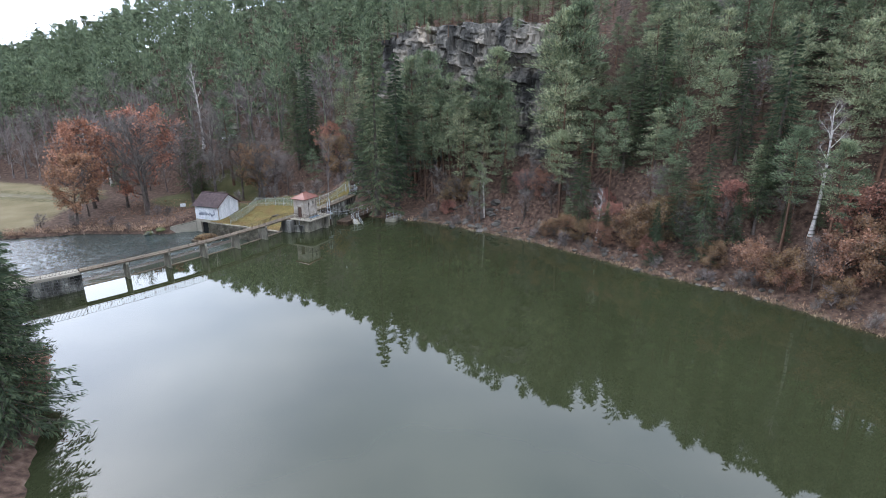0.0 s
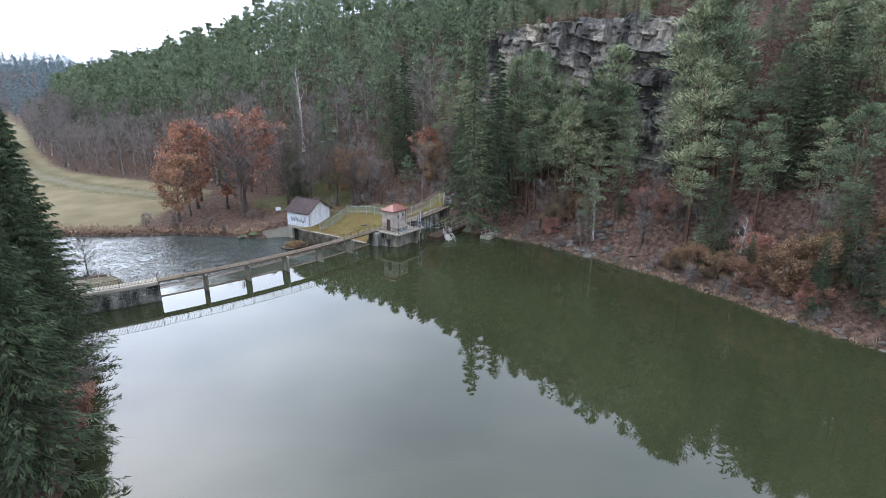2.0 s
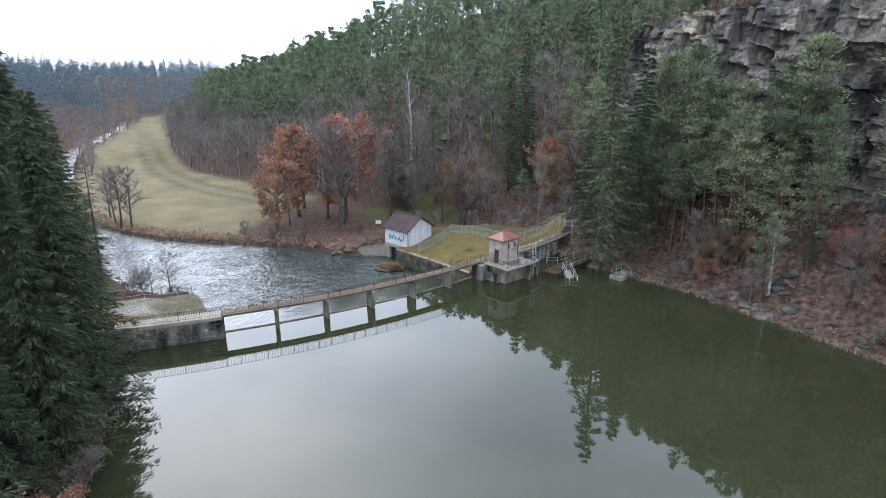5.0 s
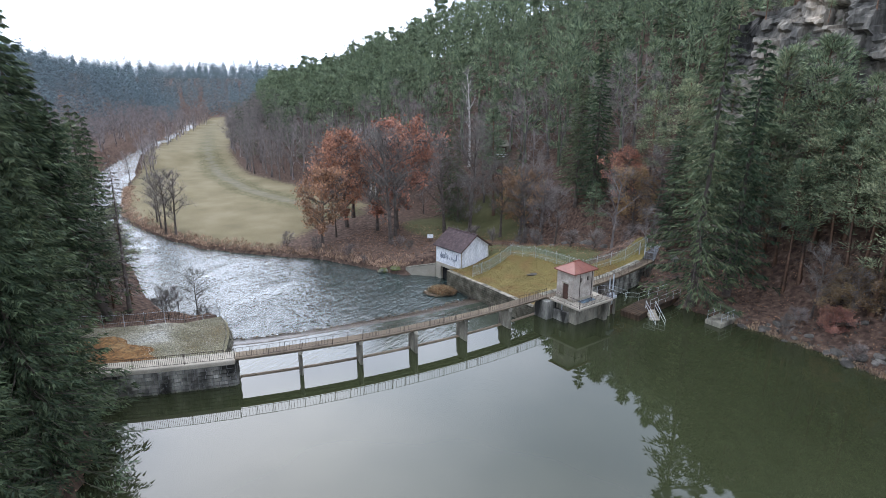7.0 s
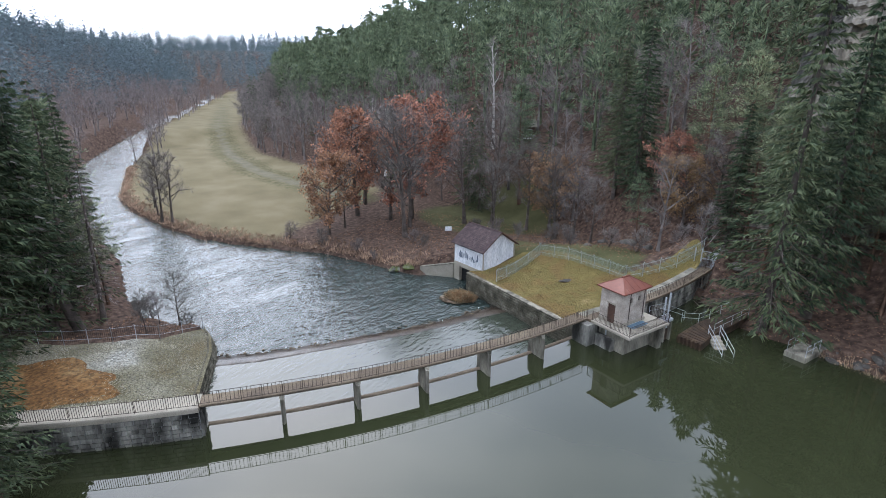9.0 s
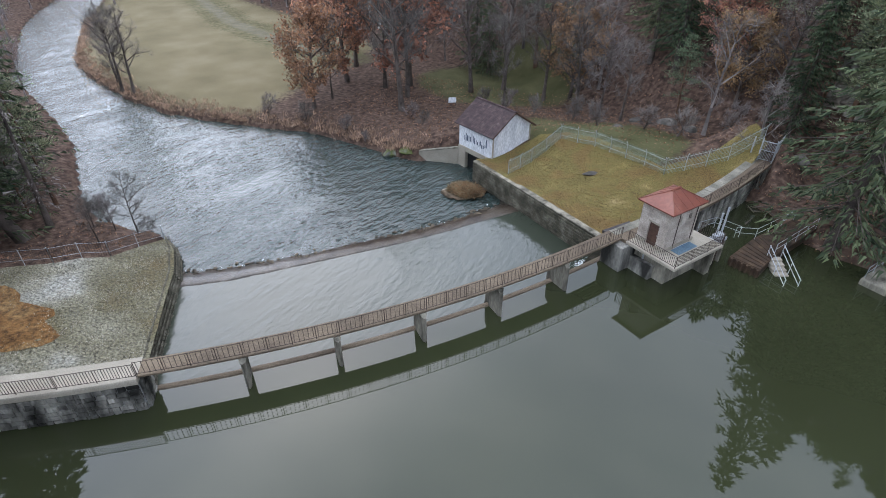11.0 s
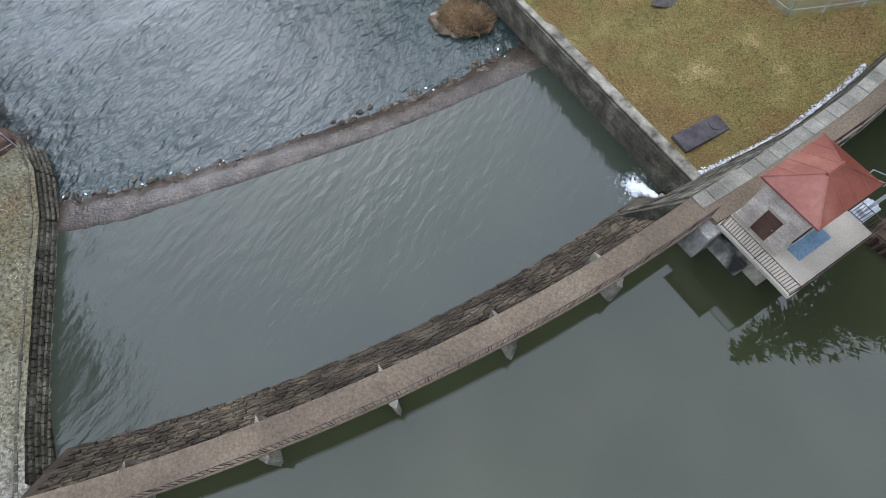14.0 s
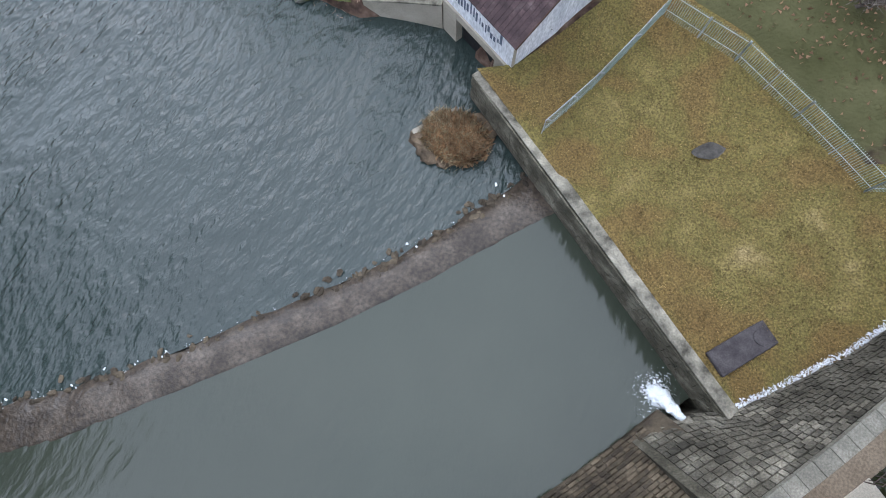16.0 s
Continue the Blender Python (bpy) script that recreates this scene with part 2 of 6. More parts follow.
M_RIVER = water("rippled_river_water", (0.029, 0.042, 0.038), 0.03, 1.0, 1.7, (1, 0.5, 1), 0.65)
M_FOAM = material("white_water", [(0.3, (0.7, 0.74, 0.76)), (0.7, (0.85, 0.87, 0.88))], 3.0, 0.6, 0.9, 14)
M_BARK_PINE = material("pine_bark", [(0.3, (0.06, 0.04, 0.03)), (0.6, (0.15, 0.085, 0.055)), (0.8, (0.24, 0.14, 0.09))], 0.35, 0.95, 0.6, 9)
M_BARK = material("grey_brown_bark", [(0.3, (0.05, 0.04, 0.034)), (0.7, (0.13, 0.105, 0.09))], 1.2, 0.95, 0.5, 9, vary=0.2)
M_BARK_BIRCH = material("birch_bark", [(0.36, (0.1, 0.09, 0.08)), (0.46, (0.5, 0.46, 0.42)), (0.7, (0.66, 0.62, 0.58))], 1.4, 0.8, 0.3, 9, stretch=(0.4, 0.4, 2.5))
M_PINE = foliage("pine_needles", (0.062, 0.088, 0.055), (0.285, 0.315, 0.185))
M_SPRUCE = foliage("spruce_needles", (0.024, 0.04, 0.022), (0.1, 0.122, 0.062))
# distance haze is put into these needle colours: bluer and low in contrast
M_FAR_HAZED = foliage("hazed_far_needles", (0.075, 0.105, 0.115), (0.15, 0.185, 0.20))
M_OAK = foliage("dry_brown_leaves", (0.16, 0.085, 0.045), (0.39, 0.225, 0.125))
M_BEECH = foliage("pale_orange_leaves", (0.14, 0.07, 0.045), (0.34, 0.19, 0.125))
M_TWIG = foliage("bare_twigs", (0.095, 0.082, 0.075), (0.23, 0.2, 0.182), see_through=0)
M_REED = foliage("dry_reed", (0.17, 0.12, 0.07), (0.42, 0.32, 0.21))


# ---- mesh helpers ----
def mesh_data(name, verts, faces, mat, smooth=False):
    me = bpy.data.meshes.new(name)
    me.from_pydata([tuple(v) for v in verts], [], [tuple(f) for f in faces])
    me.materials.append(mat)
    if smooth:
        me.polygons.foreach_set("use_smooth", [True] * len(me.polygons))
    me.update()
    return me


def tri_data(name, verts, mat, tris=None):
    """A mesh from numpy arrays: loose triangles, three corners each, unless tris names them."""
    verts = np.asarray(verts, dtype=np.float32).reshape(-1, 3)
    tris = np.arange(len(verts), dtype=np.int32).reshape(-1, 3) if tris is None else np.asarray(tris, dtype=np.int32)
    me = bpy.data.meshes.new(name)
    me.vertices.add(len(verts))
    me.vertices.foreach_set("co", verts.ravel())
    me.loops.add(tris.size)
    me.loops.foreach_set("vertex_index", tris.ravel())
    me.polygons.add(len(tris))
    me.polygons.foreach_set("loop_start", np.arange(0, tris.size, 3, dtype=np.int32))
    me.update(calc_edges=True)
    me.materials.append(mat)
    return me


def bm_data(name, bm, mat, smooth=False):
    me = bpy.data.meshes.new(name)
    bmesh.ops.recalc_face_normals(bm, faces=bm.faces)
    bm.to_mesh(me)
    bm.free()
    me.materials.append(mat)
    if smooth:
        me.polygons.foreach_set("use_smooth", [True] * len(me.polygons))
    return me


def put(name, me, parent=None, m=None, label="", category="", group="", kind=""):
    ob = new(name, me)
    if parent is not None:
        ob.parent = parent
    if m is not None:
        ob.matrix_basis = m
    return tagged(ob, label, category, group, kind)


def part(name, bm, mat, parent, label="", smooth=False):
    return put(name, bm_data(name, bm, mat, smooth), parent, label=label)


def thing(name, m, label, category, group="", kind=""):
    ob = new(name)
    ob.empty_display_size = 0.3
    ob.matrix_basis = m
    return tagged(ob, label, category, group, kind)


def box(bm, lo, hi, bevel=0.0, m=None):
    lo, hi = Vector(lo), Vector(hi)
    mat4 = Matrix.Translation((lo + hi) / 2) @ Matrix.Diagonal((*(hi - lo), 1))
    r = bmesh.ops.create_cube(bm, size=1, matrix=(m @ mat4) if m is not None else mat4)
    if bevel:
        bmesh.ops.bevel(bm, geom=list({e for v in r["verts"] for e in v.link_edges}), offset=bevel, segments=1, affect="EDGES", profile=0.7)
    return bm


def boxes(*items, bevel=0.0):
    bm = bmesh.new()
    for lo, hi in items:
        box(bm, lo, hi, bevel)
    return bm


def rod(bm, a, b, r, sides=6, r2=None):
    a, b = Vector(a), Vector(b)
    d = b - a
    m = Matrix.Translation((a + b) / 2) @ d.to_track_quat("Z", "Y").to_matrix().to_4x4()
    bmesh.ops.create_cone(bm, cap_ends=True, segments=sides, radius1=r, radius2=r if r2 is None else r2, depth=d.length, matrix=m)
    return bm


def prism(bm, outline, z0, z1):
    """An upright prism over a plan outline; z0 and z1 may be functions of (x, y)."""
    f0 = z0 if callable(z0) else (lambda x, y: z0)
    f1 = z1 if callable(z1) else (lambda x, y: z1)
    lo = [bm.verts.new((x, y, f0(x, y))) for x, y in outline]
    hi = [bm.verts.new((x, y, f1(x, y))) for x, y in outline]
    bm.faces.new(lo[::-1])
    bm.faces.new(hi)
    for k in range(len(outline)):
        j = (k + 1) % len(outline)
        bm.faces.new((lo[k], lo[j], hi[j], hi[k]))
    return bm


def frame_xy(x, y, z, ux, uy):
    """A pose whose first axis points along (ux, uy)."""
    return pose(x, y, z, 0, 0, math.degrees(math.atan2(uy, ux)))


# the dam's arc
CX, CY, RAD = -114.1, 133.0, 94.48


def arc(r, a, z):
    a = radians(a)
    return Vector((CX + (RAD + r) * math.cos(a), CY + (RAD + r) * math.sin(a), z))


def sweep(bm, profile, a0, a1, n):
    """A solid with a closed profile of (radius offset, height), swept along the arc."""
    rings = [[bm.verts.new(arc(r, a0 + (a1 - a0) * k / n, z)) for r, z in profile] for k in range(n + 1)]
    for k in range(n):
        for i in range(len(profile)):
            j = (i + 1) % len(profile)
            bm.faces.new((rings[k][i], rings[k][j], rings[k + 1][j], rings[k + 1][i]))
    bm.faces.new(rings[0])
    bm.faces.new(rings[-1][::-1])
    return bm


# ---- plan of the valley ----
SHORE_R = [(-15.0, 105.2), (-10, 103.7), (-2.5, 100.2), (1.6, 97.5), (8.4, 92), (15.4, 86), (22.6, 78.2), (29, 70.5), (36.8, 64), (41, 58.6), (46, 51), (60, 30), (78, 0), (90, -60), (90, -160)]
SHORE_L = [(-20, -160), (-20, -30), (-22, 0), (-23, 18), (-27, 29), (-31.6, 37.3), (-36, 42.7), (-42.6, 49.7), (-49, 55), (-56, 58.5)]
RIVER_LEFT = [(-52, 68.3), (-55.6, 71.6), (-59.1, 75.1), (-62.2, 78.3), (-65.2, 80.5), (-68.4, 82.2), (-71, 83.2), (-79.7, 82), (-87, 84.3), (-102, 92), (-118, 97), (-145, 104), (-190, 128), (-240, 165), (-320, 235), (-420, 330), (-560, 440)]
RIVER_RIGHT = [(-545, 455), (-410, 345), (-310, 248), (-232, 176), (-184, 138), (-146, 114), (-133, 109.4), (-114.6, 105.4), (-103, 104.6), (-93.4, 106.2), (-84, 108.5), (-77.5, 110.6), (-69, 110.3), (-62, 110), (-57.6, 110.7), (-53.5, 114.5), (-49.5, 110.9), (-41.5, 106.2), (-35.8, 103.6), (-30, 101), (-29.2, 99.2)]
TOE = [tuple(arc(-4.9, a, 0)[:2]) for a in (-22, -27, -33, -39, -45)]
RESERVOIR = SHORE_R + SHORE_L + [tuple(arc(0, a, 0)[:2]) for a in (-50, -45, -40, -35, -30, -25)] + [(-25.5, 98.5), (-20.5, 112)]
RIVER = RIVER_LEFT + RIVER_RIGHT + TOE
HILL_FOOT = [(-900, 720), (-488, 440), (-288, 278), (-217, 212), (-169, 180), (-130, 168), (-100, 158), (-72, 146), (-48, 134), (-30, 124), (-15, 116), (-8, 106)] + SHORE_R[2:]


def seg_dist(X, Y, line, closed=False):
    X, Y = np.asarray(X, dtype=float), np.asarray(Y, dtype=float)
    best = np.full(X.shape, 1e9)
    pts = line + [line[0]] if closed else line
    for (ax, ay), (bx, by) in zip(pts[:-1], pts[1:]):
        dx, dy = bx - ax, by - ay
        u = np.clip(((X - ax) * dx + (Y - ay) * dy) / (dx * dx + dy * dy + 1e-9), 0, 1)
        best = np.minimum(best, np.hypot(X - ax - u * dx, Y - ay - u * dy))
    return best


def inside(X, Y, poly):
    r = np.zeros(X.shape, dtype=bool)
    for (ax, ay), (bx, by) in zip(poly, poly[1:] + poly[:1]):
        c = (ay > Y) != (by > Y)
        r ^= c & (X < (bx - ax) * (Y - ay) / (by - ay + 1e-12) + ax)
    return r


def signed(X, Y, poly):
    d = seg_dist(X, Y, poly, True)
    return np.where(inside(X, Y, poly), -d, d)


def smooth(a, b, v):
    u = np.clip((v - a) / (b - a), 0, 1)
    return u * u * (3 - 2 * u)


def wobble(X, Y, s, seed=0.0):
    """Cheap smooth noise, about -1 to 1."""
    return (np.sin(X / s + 1.7 * np.sin(Y / s * 0.7 + seed)) + np.sin(Y / s * 1.3 + 1.3 * np.sin(X / s * 0.9 + seed * 2.1)) + 0.6 * np.sin((X + Y) / s * 2.3 + seed)) / 2.6


HILL_AREA = HILL_FOOT + [(600, -160), (600, 1400), (-900, 1400)]
LEFT_FOOT = [(-20, -160), (-24, 0), (-31, 31), (-38, 43), (-44, 50), (-57, 57), (-74, 62), (-90, 72), (-112, 86), (-150, 98), (-196, 122), (-250, 158), (-330, 225), (-430, 325), (-560, 425), (-760, 560)]
LEFT_AREA = LEFT_FOOT + [(-1500, 560), (-1500, -160)]


LAWN_L = [tuple(arc(-1.7, a, 0)[:2]) for a in (-45.4, -48, -51, -54, -57)] + [(-70, 56), (-77.5, 60), (-77.8, 67), (-73, 69), (-69.5, 72), (-67.4, 75.5), (-67.8, 81), (-65.6, 80.2), (-62.6, 78.0), (-59.5, 74.9), (-56.1, 71.5), (-53.1, 68.6), (-51.2, 67)]
LAWN_R = [(-49.4, 110.55), (-44.2, 108.05), (-37.2, 104.65), (-28.5, 100.3), (-27.2, 102.5), (-24.4, 106.8), (-22.2, 111.2), (-20, 117.2), (-21.6, 120.2), (-24.6, 116.3), (-29, 114.3), (-33, 116.4), (-37, 118.2), (-41.2, 119.2), (-44.5, 118.5), (-47.5, 112)]


WALL_W = [(-50.6, 67.0), (-52.9, 68.9), (-55.9, 71.8), (-59.3, 75.2), (-62.4, 78.3), (-65.4, 80.5), (-67.6, 81.6)]


def lawn_left(X, Y):
    return -3.3 + np.clip(0.27 * seg_dist(X, Y, WALL_W), 0, 2.1) + 0.05 * wobble(X, Y, 1.9)


def lawn_right(X, Y):
    d = np.clip((X + 28.5) * 0.44 + (Y - 100.6) * 0.90, 0, 20)
    return -2.05 + 0.017 * d * d + 0.05 * wobble(X, Y, 1.7)


def land(X, Y):
    """Height of the bare ground."""
    X, Y = np.asarray(X, dtype=float), np.asarray(Y, dtype=float)
    d_res, d_riv = signed(X, Y, RESERVOIR), signed(X, Y, RIVER)
    r = np.hypot(X - CX, Y - CY) - RAD
    floor = -4.7 + np.clip(d_riv, 0, 4) * 0.28 + np.clip(d_riv - 4, 0, 400) * 0.004
    up = -0.1 + np.clip(d_res, 0, 3) * 0.35
    # from the pond's level upstream of the dam to the valley floor downstream
    near_dam = smooth(150, 60, np.hypot(X + 38, Y - 80))
    w = smooth(-26, -2, r) * near_dam + smooth(0, 30, r) * (1 - near_dam)
    base = floor * (1 - w) + up * w
    # terrace with the house and its yard
    base = base + 2.3 * smooth(20, 6, np.hypot((X + 44) * 0.8, Y - 119))
    dh = signed(X, Y, HILL_AREA)
    d = np.clip(-dh, 0, None)
    top = 24 + 66 * smooth(-250, -40, X) + 10 * wobble(X, Y, 60, 2.0)
    steep = 0.58 + 0.3 * smooth(-170, -80, X)
    hill = top * (1 - np.exp(-d * steep / top)) * smooth(0, 14, d) + 1.2 * wobble(X, Y, 7) * smooth(6, 20, d)
    # the rock step
    cl = (X + 12) * 0.54 + (Y - 128) * 0.84
    along = (X + 12) * 0.84 - (Y - 128) * 0.54
    zone = smooth(-8, 0, along) * smooth(56, 45, along)
    low = np.minimum(hill, 11.5 + np.clip(cl + 3, -20, 4) * 0.9)
    high = np.maximum(hill, 34 - 0.2 * np.clip(along - 34, 0, 30) + 0.35 * np.clip(cl - 3, 0, 60))
    face = smooth(0.5, 3.0, cl)
    hill = hill * (1 - zone) + (low * (1 - face) + high * face) * zone
    dl = np.clip(-signed(X, Y, LEFT_AREA), 0, None)
    ltop = 12 + 62 * smooth(-110, -330, X) + 20 * smooth(260, 140, Y) * smooth(-150, -260, X) + 8 * wobble(X, Y, 80, 1.0)
    left = ltop * (1 - np.exp(-dl * 0.5 / ltop)) * smooth(0, 10, dl)
    far = 46 * smooth(560, 900, np.hypot(X + 60, Y - 60)) * smooth(200, 420, Y)
    z = base + np.maximum(np.maximum(hill, left), far) + 0.07 * wobble(X, Y, 3.1)
    for poly, fn in ((LAWN_L, lawn_left), (LAWN_R, lawn_right)):
        ds = signed(X, Y, poly)
        k = smooth(5, 0.5, ds)
        z = z * (1 - k) + (fn(X, Y) - 0.35 * smooth(0.6, -0.8, ds)) * k
    z = np.where(d_res < 0, np.minimum(z, -0.3 + d_res * 0.6), z)
    z = np.where(d_riv < 1.2, np.minimum(z, -5.2 + (d_riv - 1.2) * 1.6), z)
    foot = (r > -5.8) & (r < 0.6) & (np.hypot(X + 38, Y - 80) < 24)
    z = np.where(foot & (d_res > -3), np.minimum(z, -7.5), z)
    z = np.where(seg_dist(X, Y, [(-27.3, 98), (-20.4, 117)]) < 1.6, np.minimum(z, -1.5), z)
    return np.maximum(z, -9)


# ---- ground and water ----
def spread(lo, hi, dense_lo, dense_hi, step, grow):
    out = list(np.arange(dense_lo, dense_hi + 0.01, step))
    s, v = step, dense_hi
    while v < hi:
        s *= grow
        v += s
        out.append(v)
    s, v = step, dense_lo
    while v > lo:
        s *= grow
        v -= s
        out.insert(0, v)
    return np.array(out)


def ground_material():
    """Leaf litter, with meadow grass, bare track and river bank where the ground's own weights say so."""
    m = bpy.data.materials.new("valley_ground")
    m.use_nodes = True
    n, l = m.node_tree.nodes, m.node_tree.links
    p = n["Principled BSDF"]
    p.inputs["Roughness"].default_value, p.inputs["Specular IOR Level"].default_value = 0.95, 0.15
    geo = n.new("ShaderNodeNewGeometry")

    def layer(scale, stops, detail=8.0):
        t, r = n.new("ShaderNodeTexNoise"), n.new("ShaderNodeValToRGB")
        t.inputs["Scale"].default_value, t.inputs["Detail"].default_value = scale, detail
        l.new(geo.outputs["Position"], t.inputs["Vector"])
        e = r.color_ramp.elements
        while len(e) < len(stops):
            e.new(0.5)
        for k, (pos, col) in enumerate(stops):
            e[k].position, e[k].color = pos, (*col, 1)
        l.new(t.outputs["Fac"], r.inputs["Fac"])
        return r.outputs["Color"], t.outputs["Fac"]

    litter, fine = layer(1.6, [(0.3, (0.032, 0.022, 0.017)), (0.46, (0.075, 0.047, 0.035)), (0.6, (0.12, 0.078, 0.058)), (0.78, (0.2, 0.145, 0.115))], 14)
    meadow, _ = layer(0.12, [(0.3, (0.13, 0.108, 0.058)), (0.5, (0.165, 0.135, 0.075)), (0.7, (0.2, 0.165, 0.1))], 12)
    green, _ = layer(0.3, [(0.3, (0.055, 0.055, 0.022)), (0.7, (0.105, 0.1, 0.048))], 10)
    track, _ = layer(0.5, [(0.3, (0.115, 0.1, 0.068)), (0.7, (0.18, 0.16, 0.115))], 10)
    colour = litter
    for name, layer_colour in (("meadow", meadow), ("green", green), ("track", track)):
        at = n.new("ShaderNodeAttribute")
        at.attribute_name = name
        mx = n.new("ShaderNodeMix")
        mx.data_type = "RGBA"
        edge = n.new("ShaderNodeMath")
        edge.operation = "MULTIPLY_ADD"
        edge.inputs[1].default_value, edge.inputs[2].default_value = 0.9, -0.45
        l.new(fine, edge.inputs[0])
        sm = n.new("ShaderNodeMath")
        sm.operation, sm.use_clamp = "ADD", True
        keep = n.new("ShaderNodeMath")
        keep.operation, keep.use_clamp = "MULTIPLY", True
        l.new(at.outputs["Fac"], sm.inputs[0])
        l.new(edge.outputs["Value"], sm.inputs[1])
        step = n.new("ShaderNodeMapRange")
        step.inputs["From Min"].default_value, step.inputs["From Max"].default_value = 0.35, 0.65
        l.new(sm.outputs["Value"], step.inputs["Value"])
        l.new(step.outputs["Result"], mx.inputs["Factor"])
        l.new(colour, mx.inputs[6])
        l.new(layer_colour, mx.inputs[7])
        colour = mx.outputs[2]
    l.new(colour, p.inputs["Base Color"])
    bn, b = n.new("ShaderNodeTexNoise"), n.new("ShaderNodeBump")
    bn.inputs["Scale"].default_value, bn.inputs["Detail"].default_value = 5.0, 7.0
    l.new(geo.outputs["Position"], bn.inputs["Vector"])
    b.inputs["Strength"].default_value, b.inputs["Distance"].default_value = 0.9, 0.15
    l.new(bn.outputs["Fac"], b.inputs["Height"])
    l.new(b.outputs["Normal"], p.inputs["Normal"])
    return m


TRACK = [(-95, 141), (-118, 146), (-142, 153), (-175, 170), (-215, 197), (-262, 235), (-330, 290), (-430, 372)]
MEADOW = [(-88, 110.5), (-103, 107.5), (-116, 108.5), (-135, 113), (-150, 119), (-190, 146), (-236, 184), (-316, 256), (-420, 352), (-500, 430), (-488, 436), (-286, 274), (-215, 208), (-168, 177), (-128, 164), (-96, 152), (-92, 130)]
gx = spread(-1500, 700, -135, 62, 1.25, 1.05)
gy = spread(-160, 1500, 26, 175, 1.25, 1.05)
GX, GY = np.meshgrid(gx, gy)
GZ = land(GX, GY)
nx, ny = len(gx), len(gy)
idx = np.arange(nx * ny).reshape(ny, nx)
quads = np.stack([idx[:-1, :-1], idx[:-1, 1:], idx[1:, 1:], idx[1:, :-1]], -1).reshape(-1, 4)
ground_me = mesh_data("ground", np.stack([GX, GY, GZ], -1).reshape(-1, 3), quads, ground_material(), True)
weights = {
    "meadow": smooth(6, -6, signed(GX, GY, MEADOW)),
    "green": np.maximum.reduce([smooth(9, 4, seg_dist(GX, GY, TRACK)) * 0.52, smooth(13, 7, np.hypot((GX + 62) * 0.7, GY - 141)), smooth(6, 2.5, seg_dist(GX, GY, [(-46, 121.5), (-39, 121.5), (-31, 118)])) * 0.8]),
    "track": smooth(3.2, 1.6, seg_dist(GX, GY, TRACK)) * 0.58,
}
for key, w in weights.items():
    ground_me.attributes.new(key, "FLOAT", "POINT").data.foreach_set("value", w.ravel().astype(np.float32))
put("ground", ground_me, label="brown leaf-covered valley ground with pale winter meadow", category="ground", kind="structure")


def sheet(name, outline, z, mat, step=0.0):
    bm = bmesh.new()
    bm.faces.new([bm.verts.new((x, y, z)) for x, y in outline])
    if step:
        xs, ys = [p[0] for p in outline], [p[1] for p in outline]
        for lo, hi, co, no in ((min(xs), max(xs), lambda v: (v, 0, 0), (1, 0, 0)), (min(ys), max(ys), lambda v: (0, v, 0), (0, 1, 0))):
            v = lo + step
            while v < hi:
                bmesh.ops.bisect_plane(bm, geom=bm.verts[:] + bm.edges[:] + bm.faces[:], plane_co=co(v), plane_no=no)
                v += step
    bmesh.ops.triangulate(bm, faces=[f for f in bm.faces if len(f.verts) > 4])
    bmesh.ops.recalc_face_normals(bm, faces=bm.faces)
    if bm.faces[0].normal.z < 0:
        bmesh.ops.reverse_faces(bm, faces=bm.faces)
    me = bpy.data.meshes.new(name)
    bm.to_mesh(me)
    bm.free()
    me.materials.append(mat)
    return me


POND = [(130, -160), (130, 40), (60, 75), (30, 92), (0, 112), (-12, 112)] + [(-20.2, 115), (-26.4, 98)] + [tuple(arc(-1.4, a, 0)[:2]) for a in (-24, -28, -32, -36, -40, -44, -48, -52, -56)] + [(-70, 50), (-60, -160)]
put("reservoir_water", sheet("reservoir_water", POND, 0.0, M_WATER), label="still olive-green reservoir water", category="water", kind="structure")
WEIR_UP = [(-63.5, 76.5), (-61.2, 78.5), (-58.9, 80.7), (-56, 84.4), (-52.9, 88.4), (-48.9, 93.8), (-45.9, 98.4), (-43, 103.3), (-40.8, 107)]
WEIR_DN = [(-65.5, 78.2), (-62.8, 80.3), (-59.6, 83.4), (-56.4, 87.4), (-51.2, 94.4), (-48.1, 98.8), (-46.2, 102.3), (-43.6, 107.6), (-42.8, 109)]
BASIN = [tuple(arc(-4.2, a, 0)[:2]) for a in (-21, -27, -33, -39, -46)] + WEIR_UP + [(-34, 104), (-28, 102)]
put("basin_water", sheet("basin_water", BASIN, -4.62, M_BASIN), label="grey-green stilling basin water below the dam", category="water", kind="structure")
FLOW = WEIR_DN + [(-48, 113), (-54, 118), (-62, 113), (-78, 114), (-95, 110), (-115, 109), (-134, 113), (-148, 118), (-186, 142), (-234, 180), (-312, 252), (-412, 349), (-560, 470), (-575, 440), (-440, 330), (-330, 232), (-245, 162), (-194, 125), (-150, 100), (-120, 93), (-102, 88), (-87, 80), (-70, 79)]
put("river_water", sheet("river_water", FLOW, -4.98, M_RIVER), label="rippled shining river water", category="water", kind="structure")
WEIR_MAT = material("wet_brown_apron", [(0.3, (0.026, 0.019, 0.013)), (0.5, (0.052, 0.039, 0.028)), (0.7, (0.085, 0.068, 0.052))], 0.7, 0.28, 0.7, 5, spec=0.35, fine=0.5, fine_scale=4.5)
bm = bmesh.new()
fine_up = [Vector((*WEIR_UP[k], 0)).lerp(Vector((*WEIR_UP[k + 1], 0)), u / 8) for k in range(8) for u in range(8)]
